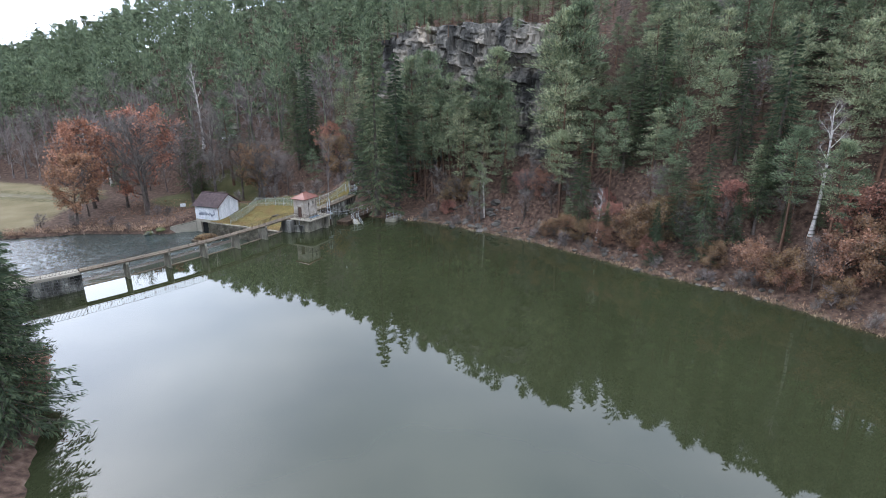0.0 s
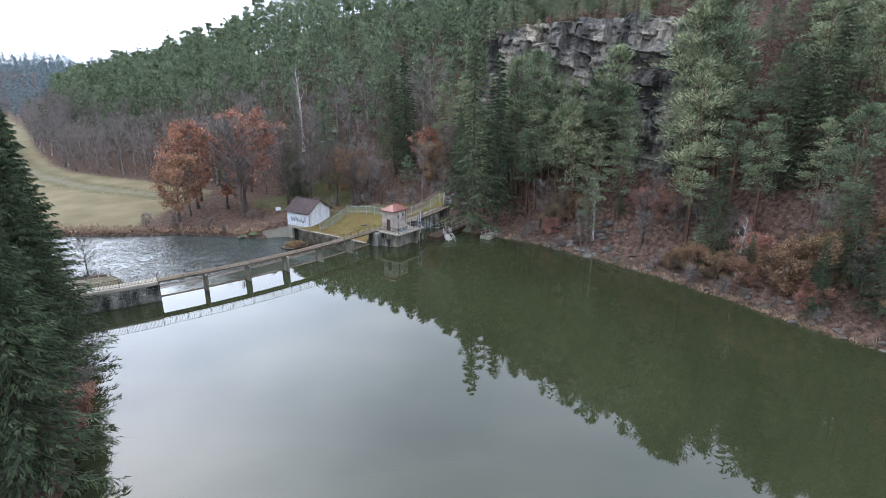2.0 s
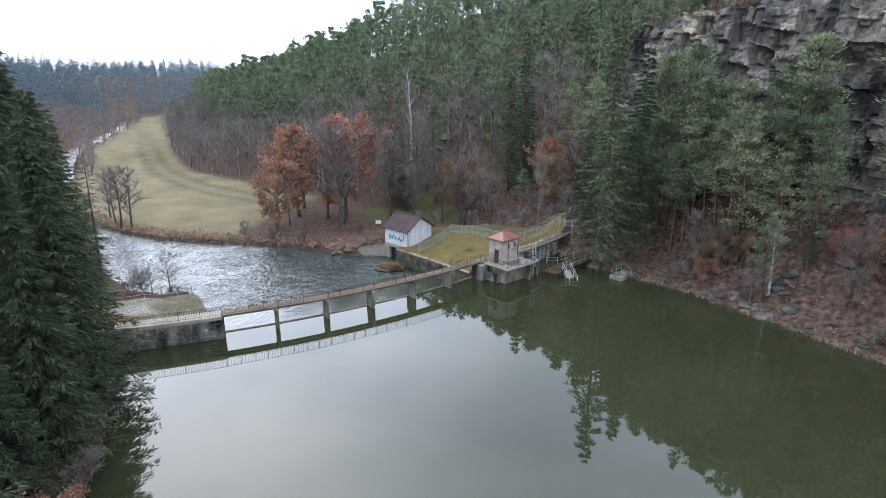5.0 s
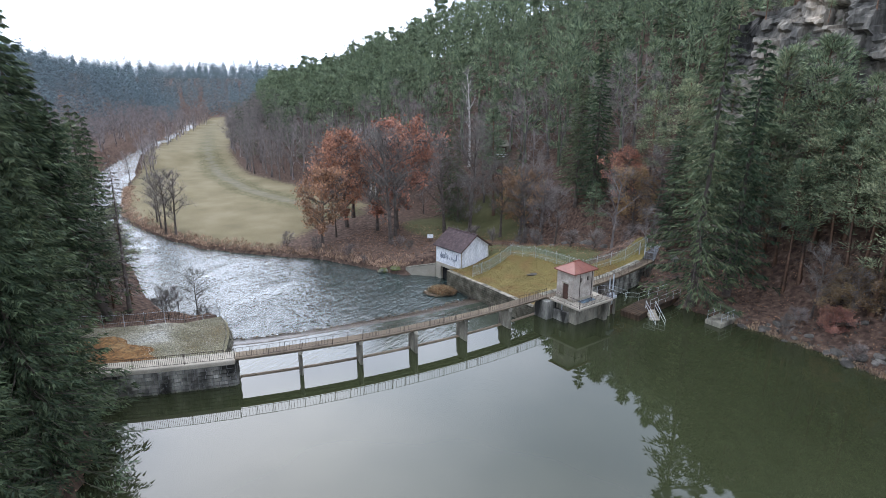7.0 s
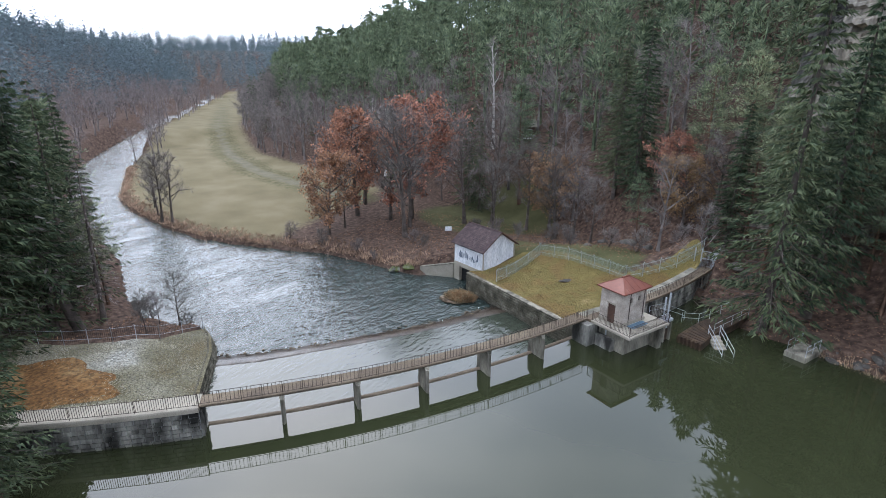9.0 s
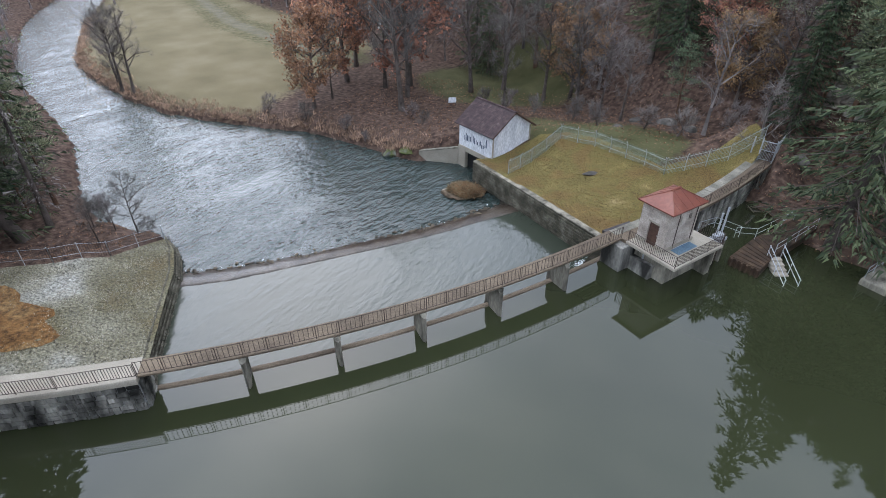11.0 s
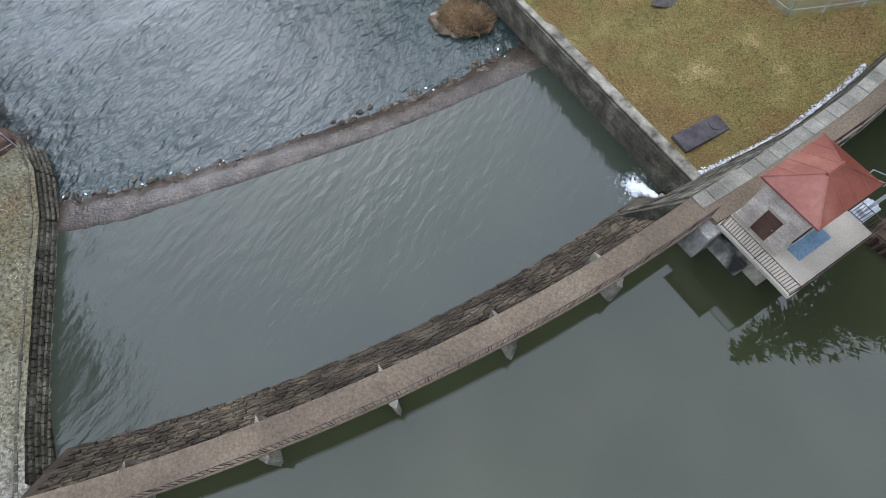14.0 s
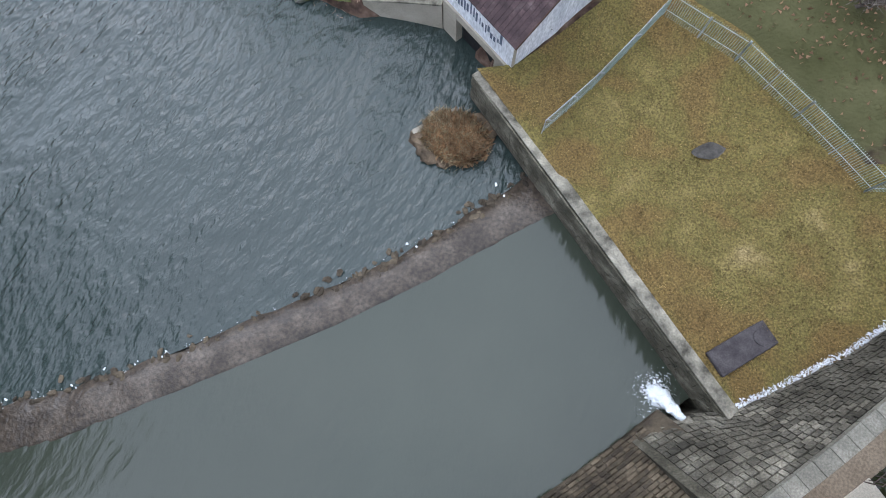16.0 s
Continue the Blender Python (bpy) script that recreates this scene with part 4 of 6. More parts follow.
roof = part("roof", bm, M_ROOF_RED, house_g, "rusty red sheet metal roof")
bm = bmesh.new()
rod(bm, (X0 + 1.15, ym, HG + 1.03), (X1 - 1.15, ym, HG + 1.03), 0.09, 6)
part("ridge_cap", bm, M_ROOF_RED, roof)
for (cx, cy), rx in (((X0 - O, Y0 - O), X0 + 1.25), ((X0 - O, Y1 + O), X0 + 1.25), ((X1 + O, Y0 - O), X1 - 1.25), ((X1 + O, Y1 + O), X1 - 1.25)):
    part("hip_seam", rod(bmesh.new(), (cx, cy, HG + 0.11), (rx, ym, HG + 1.03), 0.035, 5), M_ROOF_RED, roof)
for sx in (1.55, 2.3, 3.05, 3.8):
    for sy, ey in ((Y0 - O, 1), (Y1 + O, -1)):
        top = ym - ey * 0.15
        hz_ = min(1.0, max(0.15, min(sx - (X0 - O), (X1 + O) - sx) / 1.58))
        part("sheet_seam", rod(bmesh.new(), (sx, sy, HG + 0.115), (sx, sy + (ym - sy) * hz_, HG + 0.11 + 0.92 * hz_), 0.018, 4), M_ROOF_RED, roof)
part("drainpipe", rod(bmesh.new(), (2.0, Y0 - 0.06, 0.0), (2.0, Y0 - 0.06, HG), 0.035, 6), M_RAIL, house_g)
part("drainpipe", rod(bmesh.new(), (4.0, Y0 - 0.06, 0.0), (4.0, Y0 - 0.06, HG), 0.035, 6), M_RAIL, house_g)
hatch = thing("floor_hatch", TM @ Matrix.Translation((1.75, -3.5, 2.505)), "blue painted steel hatch in the terrace floor", "hatch")
part("plate", boxes(((0, 0, 0), (2.2, 0.75, 0.03)), bevel=0.008), M_BLUE, hatch)
part("hinge", rod(bmesh.new(), (0.3, 0.76, 0.03), (1.9, 0.76, 0.03), 0.02, 6), M_GALV, hatch)
tp = [TM @ Vector(v) for v in ((0.06, -0.1, 2.5), (0.06, -4.42, 2.5), (5.74, -4.42, 2.5), (5.74, -2.4, 2.5))]
railing("terrace_railing", tp, "thin rusty steel railing round the terrace", "railings of the dam")
railing("crest_railing", [arc(w_in(a) - 0.02, a, 2.46) for a in (-20.6, -17.6, -14.6, -10.2)], "thin rusty steel railing on the wing wall", "railings of the dam", gap=0.3, rails=(0.5, 1.0))

# sluice with its gantry and the plank jetty
sluice = thing("sluice_gantry", TM @ Matrix.Translation((6.6, -3.3, 0)), "grey steel sluice gantry with two spindles and hand wheel", "sluice gate")
part("column", boxes(((-0.5, -0.5, -5), (-0.25, 0.3, 2.0)), bevel=0.02), M_PIER, sluice)
part("column", boxes(((0.5, -0.5, -5), (0.75, 0.3, 2.0)), bevel=0.02), M_PIER, sluice)
part("beam", boxes(((-0.6, -0.5, 2.0), (0.85, 0.3, 2.3)), bevel=0.03), M_GALV, sluice)
part("gate_leaf", boxes(((-0.25, -0.25, -3), (0.5, -0.15, 1.2))), M_RUST, sluice)
part("spindle", rod(bmesh.new(), (-0.2, -0.1, 1.0), (-0.2, -0.1, 4.6), 0.08, 8), M_GALV, sluice)
part("spindle", rod(bmesh.new(), (0.45, -0.1, 1.0), (0.45, -0.1, 4.9), 0.08, 8), M_GALV, sluice)
part("gearbox", boxes(((-0.35, -0.3, 2.3), (0.6, 0.15, 2.65)), bevel=0.05), M_GALV, sluice)
bm2 = bmesh.new()
rim = [[bm2.verts.new((0.12 + (0.3 + 0.022 * math.cos(b)) * math.cos(a), -0.45 + 0.022 * math.sin(b), 2.45 + (0.3 + 0.022 * math.cos(b)) * math.sin(a))) for b in (0, 1.571, 3.142, 4.712)] for a in (2 * math.pi * k / 14 for k in range(14))]
for k in range(14):
    for i in range(4):
        bm2.faces.new((rim[k][i], rim[k][(i + 1) % 4], rim[(k + 1) % 14][(i + 1) % 4], rim[(k + 1) % 14][i]))
part("hand_wheel", bm2, M_GALV, sluice)

JETTY = [(-20.3, 99.4), (-18.0, 98.6), (-17.3, 101.2), (-14.4, 107.9), (-16.2, 108.6), (-19.0, 103.2)]
jetty = thing("plank_jetty", Matrix(), "rusty brown plank jetty between the terrace and the bank", "jetty")
bm = bmesh.new()
prism(bm, JETTY, -0.9, 0.72)
part("jetty_body", bm, M_RUST, jetty, "dark timber sided body")
for k in range(24):
    u = k / 24
    a = Vector((-20.2, 99.5, 0)).lerp(Vector((-16.3, 108.4, 0)), u)
    if u < 0.25:
        b = Vector((-18.05, 98.7, 0)).lerp(Vector((-17.35, 101.1, 0)), u / 0.25)
        a = Vector((-20.2, 99.5, 0)).lerp(Vector((-19.1, 102.8, 0)), u / 0.25)
        a2, b2 = a + Vector((0.13, 0.36, 0)), b + Vector((0.09, 0.3, 0))
    else:
        v = (u - 0.25) / 0.75
        b = Vector((-17.3, 101.2, 0)).lerp(Vector((-14.5, 107.7, 0)), v)
        a = Vector((-19.0, 103.2, 0)).lerp(Vector((-16.3, 108.4, 0)), v)
        a2, b2 = a + Vector((0.13, 0.26, 0)), b + Vector((0.13, 0.31, 0))
    bm = bmesh.new()
    prism(bm, [tuple(a.xy), tuple(b.xy), tuple(b2.xy), tuple(a2.xy)], 0.725, 0.775 + random.uniform(-0.01, 0.01))
    part("plank", bm, M_RUST, jetty)
for k in range(6):
    q = Vector((-20.3, 99.4, 0)).lerp(Vector((-18.0, 98.6, 0)), (k + 0.5) / 6)
    part("fender", rod(bmesh.new(), (q.x + 0.02, q.y - 0.08, -0.8), (q.x + 0.02, q.y - 0.08, 0.7), 0.1, 6), M_RUST, jetty)
railing("jetty_railing", [Vector((-20.4, 102.5, 0.77)), Vector((-18.9, 103.1, 0.77)), Vector((-16.3, 108.3, 0.77))], "galvanised tube railing along the jetty", "railings of the jetty", 1.05, post_gap=1.7, mat=M_GALV, rails=(0.5, 1.0), bars=False)
railing("jetty_railing", [Vector((-17.3, 101.4, 0.77)), Vector((-14.6, 107.6, 0.77))], "galvanised tube railing along the jetty", "railings of the jetty", 1.05, post_gap=1.7, mat=M_GALV, rails=(0.5, 1.0), bars=False)
railing("sluice_railing", [TM @ Vector(v) for v in ((5.9, -2.1, 2.3), (8.2, -2.1, 2.0), (9.6, -3.6, 1.4))], "galvanised tube railing behind the sluice", "railings of the jetty", 1.0, mat=M_GALV, rails=(0.5, 1.0), bars=False)
ramp = thing("boat_steps", Matrix(), "grey concrete steps with tube rails going into the water", "steps")
RP, RQ = Vector((-17.3, 101.4, 0.7)), Vector((-15.7, 98.6, -0.5))
rd = (RQ - RP).normalized()
rs = Vector((-rd.y, rd.x, 0)).normalized() * 0.55
for k in range(7):
    p = RP.lerp(RQ, (k + 0.5) / 7)
    m = frame_xy(p.x, p.y, p.z, rd.x, rd.y)
    bm = box(bmesh.new(), (-0.24, -0.55, -0.35), (0.24, 0.55, 0.0), 0.02)
    bm.transform(m)
    part("step", bm, M_CONCRETE, ramp)
for sg in (-1, 1):
    for h in (0.5, 1.0):
        part("rail", rod(bmesh.new(), RP + rs * sg + Vector((0, 0, h)), RQ + rs * sg + Vector((0, 0, h + 0.15)), 0.03, 6), M_GALV, ramp)
    for u in (0.02, 0.5, 0.98):
        p = RP.lerp(RQ, u) + rs * sg
        part("post", rod(bmesh.new(), p - Vector((0, 0, 0.2)), p + Vector((0, 0, 1.08)), 0.03, 6), M_GALV, ramp)
landing = thing("landing_stage", frame_xy(-10.2, 101.9, 0, 0.45, 0.9), "weathered concrete landing block with tube rail on the shore", "landing stage")
part("block", boxes(((-0.6, -0.95, -2), (2.6, 0.95, 0.55)), bevel=0.06), M_PIER, landing)
for a, b in (((-0.4, -0.8), (2.2, -0.8)), ((-0.4, 0.8), (2.2, 0.8))):
    for h in (0.5, 1.0):
        part("rail", rod(bmesh.new(), (*a, 0.55 + h), (*b, 0.55 + h), 0.025, 6), M_GALV, landing)
    for x in (a[0], 0.9, b[0]):
        part("post", rod(bmesh.new(), (x, a[1], 0.5), (x, a[1], 1.6), 0.025, 6), M_GALV, landing)

# ---- small powerhouse ----
HM = frame_xy(-47.7, 111.6, -1.75, 0.353, 0.936)
# local x: along the gable wall, y: along the ridge towards the river side
ph = thing("powerhouse", HM, "small white rendered powerhouse with a brown tiled gable roof", "house")
GW, LN, EH, RH = 6.3, 6.2, 2.65, 4.75
bm = bmesh.new()
gv = [bm.verts.new(v) for v in ((0, 0, -0.4), (GW, 0, -0.4), (GW, 0, EH), (GW / 2, 0, RH), (0, 0, EH))]
gv2 = [bm.verts.new((v.co.x, 0.3, v.co.z)) for v in gv]
bm.faces.new(gv)
bm.faces.new(gv2[::-1])
for k in range(5):
    bm.faces.new((gv[k], gv[(k + 1) % 5], gv2[(k + 1) % 5], gv2[k]))
part("gable_wall", bm, M_WHITE, ph)
bm = bmesh.new()
gv = [bm.verts.new(v) for v in ((0, LN - 0.3, -0.4), (GW, LN - 0.3, -0.4), (GW, LN - 0.3, EH), (GW / 2, LN - 0.3, RH), (0, LN - 0.3, EH))]
gv2 = [bm.verts.new((v.co.x, LN, v.co.z)) for v in gv]
bm.faces.new(gv)
bm.faces.new(gv2[::-1])
for k in range(5):
    bm.faces.new((gv[k], gv[(k + 1) % 5], gv2[(k + 1) % 5], gv2[k]))
part("gable_wall", bm, M_WHITE, ph)
part("wall", boxes(((0, 0.3, -0.4), (0.3, LN - 0.3, EH))), M_WHITE, ph)
part("wall", boxes(((GW - 0.3, 0.3, -0.4), (GW, LN - 0.3, EH))), M_WHITE, ph)
part("foundation", boxes(((-0.15, 0.0, -5.5), (0.35, 1.3, -0.4)), ((-0.15, LN - 1.3, -5.5), (0.35, LN, -0.4)), ((-0.12, 1.3, -1.0), (0.35, LN - 1.3, -0.4)), ((3.0, 0.0, -4), (GW, LN, -0.4))), M_CONCRETE, ph, "stained concrete tailrace walls")
# a solid near-black block fills the tailrace, its colour standing for the shade inside
part("tailrace_mouth", boxes(((0.4, 1.3, -5.4), (3.0, LN - 1.3, -0.45))), M_DARK, ph, "near-black block standing in for the shade in the tailrace opening")
gable_door = part("gable_gate", boxes(((2.7, -0.04, -0.35), (3.65, -0.005, 1.9)), bevel=0.01), M_WHITE, ph, "pale grey metal gate")
part("handle", rod(bmesh.new(), (2.85, -0.09, 0.8), (2.85, -0.04, 0.8), 0.03, 5), M_RAIL, gable_door)
part("pilaster", boxes(((-0.04, -0.03, -0.4), (0.2, -0.003, EH))), M_CONCRETE, ph)
part("pilaster", boxes(((GW - 0.2, -0.03, -0.4), (GW + 0.04, -0.003, EH - 0.1))), M_CONCRETE, ph)
slope = math.atan2(RH - EH, GW / 2)
ML = math.hypot(RH - EH, GW / 2) + 0.5
for sg in (0, 1):
    bm = bmesh.new()
    m = (Matrix.Translation((0 if sg == 0 else GW, 0, EH)) @ pose(0, 0, 0, 0, -math.degrees(slope) if sg == 0 else math.degrees(slope), 0 if sg == 0 else 0))
    side = 1 if sg == 0 else -1
    box(bm, (-0.5 if sg == 0 else -ML + 0.5, -0.45, 0.02), (ML - 0.5 if sg == 0 else 0.5, LN + 0.4, 0.12), 0.0)
    bm.transform(m)
    rf = part("roof_pitch", bm, M_ROOF_BROWN, ph, "dark brown tiled roof pitch")
    tile = bm_data("roof_tile", boxes(((0, 0.008, 0), (0.36, 0.3, 0.035)), bevel=0.012), M_ROOF_BROWN)
    for i in range(12):
        for j in range(23):
            lx = -0.5 + i * 0.335
            ly = -0.45 + j * 0.305
            if lx + 0.3 > ML - 0.5:
                continue
            mm = m @ (Matrix.Translation((lx, ly, 0.125)) @ pose(0, 0, 0, 0, 3, 0) if sg == 0 else Matrix.Translation((-lx - 0.36, ly, 0.125)) @ pose(0, 0, 0, 0, -3, 0))
            put("roof_tile", tile, rf, mm)
part("ridge", rod(bmesh.new(), (GW / 2, -0.48, RH + 0.13), (GW / 2, LN + 0.42, RH + 0.13), 0.12, 8), M_ROOF_BROWN, ph)
part("bargeboard", boxes(((-0.5, -0.02, 0.0), (ML - 0.5, 0.02, 0.16)), bevel=0.0), M_DOOR, ph).matrix_basis = Matrix.Translation((0, -0.47, EH)) @ pose(0, 0, 0, 0, -math.degrees(slope), 0)
part("bargeboard", boxes(((-ML + 0.5, -0.02, 0.0), (0.5, 0.02, 0.16))), M_DOOR, ph).matrix_basis = Matrix.Translation((GW, -0.47, EH)) @ pose(0, 0, 0, 0, math.degrees(slope), 0)
M_SPRAY = material("dark_spray_paint", [(0.3, (0.05, 0.06, 0.09)), (0.7, (0.12, 0.15, 0.2))], 3.0, 0.6, 0.0)
for k in range(16):
    y = 1.0 + k * 0.27
    h = random.uniform(0.35, 1.15)
    z = 0.35 + random.uniform(0, 0.35)
    part("paint_mark", boxes(((-0.006, y, z), (-0.002, y + random.uniform(0.08, 0.2), z + h))), M_SPRAY, ph, "dark blue spray-painted bar" if k == 0 else "")

# tailrace channel wall and little weed-grown islet
ribbon_wall("channel_wall", [(-53.6, 113.6), (-56.0, 112.9), (-58.6, 112.0)], lambda k: -2.6 - 0.5 * k, -6, 0.4, M_CONCRETE, "stained concrete channel wall beside the powerhouse", -1)
bm = bmesh.new()
bmesh.ops.create_icosphere(bm, subdivisions=4, radius=1)
for v in bm.verts:
    v.co = Vector((v.co.x * 2.6, v.co.y * 1.7, v.co.z * 0.34)) * (1 + 0.3 * noise.noise(v.co * 1.9) + 0.2 * noise.noise(v.co * 5.1))
islet = put("islet", bm_data("islet", bm, material("weedy_gravel", [(0.3, (0.06, 0.045, 0.03)), (0.55, (0.14, 0.1, 0.065)), (0.75, (0.25, 0.19, 0.13))], 1.2, 0.95, 0.9, 8), True), m=frame_xy(-48.9, 107.3, -4.9, 0.8, 0.6), label="small brown gravel islet with dry weeds", category="islet", kind="structure")
bm = box(bmesh.new(), (-1.6, -0.2, -0.5), (1.6, 0.2, 0.16), 0.05)
put("kerb_beam", bm_data("kerb_beam", bm, M_CONCRETE), m=frame_xy(-50.6, 107.6, -4.95, 0.5, 0.86), label="mossy concrete beam beside the islet", category="beam")

# outlet jet
bm = bmesh.new()
for k in range(14):
    u = k / 13
    p = Vector((-29.9, 98.9, -3.6)).lerp(Vector((-31.6, 99.5, -4.5)), u ** 0.8) + Vector((0, 0, -0.25 * u * u))
    r = bmesh.ops.create_icosphere(bm, subdivisions=3, radius=0.15 + 0.33 * u)
    for v in r["verts"]:
        d = v.co.copy()
        v.co = d * (1 + 0.5 * noise.noise(d * 6 + p * 3)) * random.uniform(0.85, 1.15)
        v.co.z *= 0.75
    bmesh.ops.translate(bm, verts=r["verts"], vec=p + Vector((random.uniform(-0.2, 0.2), random.uniform(-0.2, 0.2), 0)) * u)
put("water_jet", bm_data("water_jet", bm, M_FOAM, True), label="white foaming jet from the dam outlet", category="water jet", kind="stuff")
bm = bmesh.new()
rod(bm, (-29.3, 98.7, -3.45), (-30.1, 99.0, -3.55), 0.26, 12)
put("outlet_pipe", bm_data("outlet_pipe", bm, M_PIER), label="short concrete outlet pipe at the dam toe", category="pipe")
# dark concrete slab on the lawn
sl = thing("lawn_slab", frame_xy(-29.7, 103.4, float(lawn_right(-29.7, 103.4)), 0.5, 0.86), "dark concrete cover slab lying on the lawn", "cover slab")
part("slab", boxes(((-1.75, -0.7, -0.1), (1.75, 0.7, 0.22)), bevel=0.05), material("dark_felt", [(0.3, (0.035, 0.03, 0.032)), (0.7, (0.085, 0.075, 0.075))], 1.5), sl)
part("lid", rod(bmesh.new(), (1.1, 0, 0.2), (1.1, 0, 0.27), 0.4, 12), bpy.data.materials["dark_felt"], sl)


# ---- fences ----
def mesh_fence(name, plan, zfun, label, height, mat, lean=0.35, gap=0.13, post_gap=2.3, wires=(0.3, 0.95)):
    """A post-and-bar fence over sloping ground, its bars leaning out at the top."""
    fc = thing(name, Matrix(), label, "fence")
    bars = bmesh.new()
    for (ax, ay), (bx, by) in zip(plan[:-1], plan[1:]):
        d = Vector((bx - ax, by - ay, 0))
        L = d.length
        d.normalize()
        out = Vector((d.y, -d.x, 0))

        def at(s):
            x, y = ax + d.x * s, ay + d.y * s
            return Vector((x, y, float(zfun(x, y))))
        n = max(1, round(L / post_gap))
        for k in range(n + 1):
            q = at(L * k / n)
            part("post", rod(rod(bmesh.new(), q - Vector((0, 0, 0.3)), q + Vector((0, 0, height)), 0.035, 6), q + Vector((0, 0, height)), q + Vector((0, 0, height + lean)) + out * lean * 0.8, 0.03, 5), M_GALV, fc)
        for k in range(n):
            for w in wires:
                part("rail", rod(bmesh.new(), at(L * k / n) + Vector((0, 0, height * w)), at(L * (k + 1) / n) + Vector((0, 0, height * w)), 0.022, 5), M_GALV, fc)
        m = round(L / gap)
        for k in range(m):
            q = at(L * (k + 0.5) / m)
            rod(bars, q + Vector((0, 0, 0.05)), q + Vector((0, 0, height + lean * 0.55)) + out * lean * 0.25, 0.017, 3)
    part("mesh_panel", bars, mat, fc, "thin upright wire bars")
    return fc


FENCE_E = [(-44.2, 108.8), (-43.0, 112.5), (-41.6, 117.8), (-37.0, 116.8), (-33.0, 115.2), (-28.4, 113.1), (-23.0, 115.3), (-20.5, 117.5)]
mesh_fence("lawn_fence", FENCE_E, lawn_right, "green-grey steel bar fence round the lawn", 1.7, M_FENCE)
FENCE_W = [(-78, 66.6), (-73.2, 69.1), (-69.7, 72), (-67.5, 75.6), (-67.7, 80.8)]
mesh_fence("bank_fence", FENCE_W, lambda x, y: lawn_left(np.array(x), np.array(y)), "weathered grey steel bar fence behind the pale lawn", 1.5, M_RAIL, lean=0.1, gap=0.18)
GP, GT = arc(w_in(-10.2), -10.2, 2.46), arc(0, -9.2, 0) - arc(0, -10.2, 0)
gate = thing("crest_gate", frame_xy(GP.x, GP.y, GP.z, GT.x, GT.y), "galvanised steel gate across the wing wall walkway", "gate")
for y in (0.0, 1.3, 2.05):
    part("post", boxes(((-0.06, y - 0.06, 0), (0.06, y + 0.06, 2.3)), bevel=0.01), M_GALV, gate)
for h in (0.15, 1.1, 2.0):
    part("rail", boxes(((-0.02, 0.06, h), (0.02, 1.24, h + 0.06))), M_GALV, gate)
for k in range(9):
    part("bar", rod(bmesh.new(), (0, 0.13 + k * 0.13, 0.15), (0, 0.13 + k * 0.13, 2.1), 0.014, 4), M_GALV, gate)
part("side_panel", boxes(((0.06, -0.02, 0.1), (3.0, 0.02, 0.16)), ((0.06, -0.02, 1.0), (3.0, 0.02, 1.06)), ((0.06, -0.02, 2.0), (3.0, 0.02, 2.06)), *[((0.1 + k * 0.14, -0.012, 0.1), (0.124 + k * 0.14, 0.012, 2.1)) for k in range(21)]), M_GALV, gate)


# ---- trees ----
rng = np.random.default_rng(7)


def unit(v):
    return v / np.maximum(np.linalg.norm(v, axis=-1, keepdims=True), 1e-9)


def blades(p, d, length, width):
    """Thin triangles at p along d."""
    side = unit(np.cross(d, rng.normal(size=d.shape)))
    w = (width * 0.5)[:, None] * side
    tip = p + d * length[:, None]
    return np.stack([p - w, p + w, tip], 1).reshape(-1, 3)


def tubes(segs, sides=4):
    """Tapered tubes: rows of start, end, radius, end radius."""
    a, b = segs[:, 0:3], segs[:, 3:6]
    ra, rb = segs[:, 6], segs[:, 7]
    d = unit(b - a)
    ref = np.where(np.abs(d[:, 2:3]) > 0.9, np.array([[1.0, 0, 0]]), np.array([[0, 0, 1.0]]))
    u = unit(np.cross(d, ref))
    v = np.cross(d, u)
    ang = np.arange(sides) * 2 * np.pi / sides
    ring = np.cos(ang)[None, :, None] * u[:, None, :] + np.sin(ang)[None, :, None] * v[:, None, :]
    V = np.concatenate([a[:, None] + ring * ra[:, None, None], b[:, None] + ring * rb[:, None, None]], 1)
    base = (np.arange(len(segs)) * 2 * sides)[:, None]
    k = np.arange(sides)
    j = (k + 1) % sides
    t1 = np.stack([k, j, j + sides], -1).reshape(-1)
    t2 = np.stack([k, j + sides, k + sides], -1).reshape(-1)
    T = np.concatenate([base + t1[None], base + t2[None]], 1).reshape(-1, 3)
    return V.reshape(-1, 3), T


def trunk_line(h, r0, bend, n=7, r_top=0.15):
    t = np.linspace(0, 1, n + 1)
    ph = rng.uniform(0, 6.28)
    x = bend * np.sin(t * 2.2 + ph) - bend * np.sin(ph)
    y = bend * np.cos(t * 1.9 + ph) - bend * np.cos(ph)
    pts = np.stack([x, y, t * h], -1)
    r = r0 * (1 - (1 - r_top) * t)
    r[0] *= 1.35
    return pts, np.concatenate([pts[:-1], pts[1:], r[:-1, None], r[1:, None]], 1), t


def on_trunk(pts, t, h):
    return np.stack([np.interp(h, t, pts[:, k]) for k in range(3)], -1)


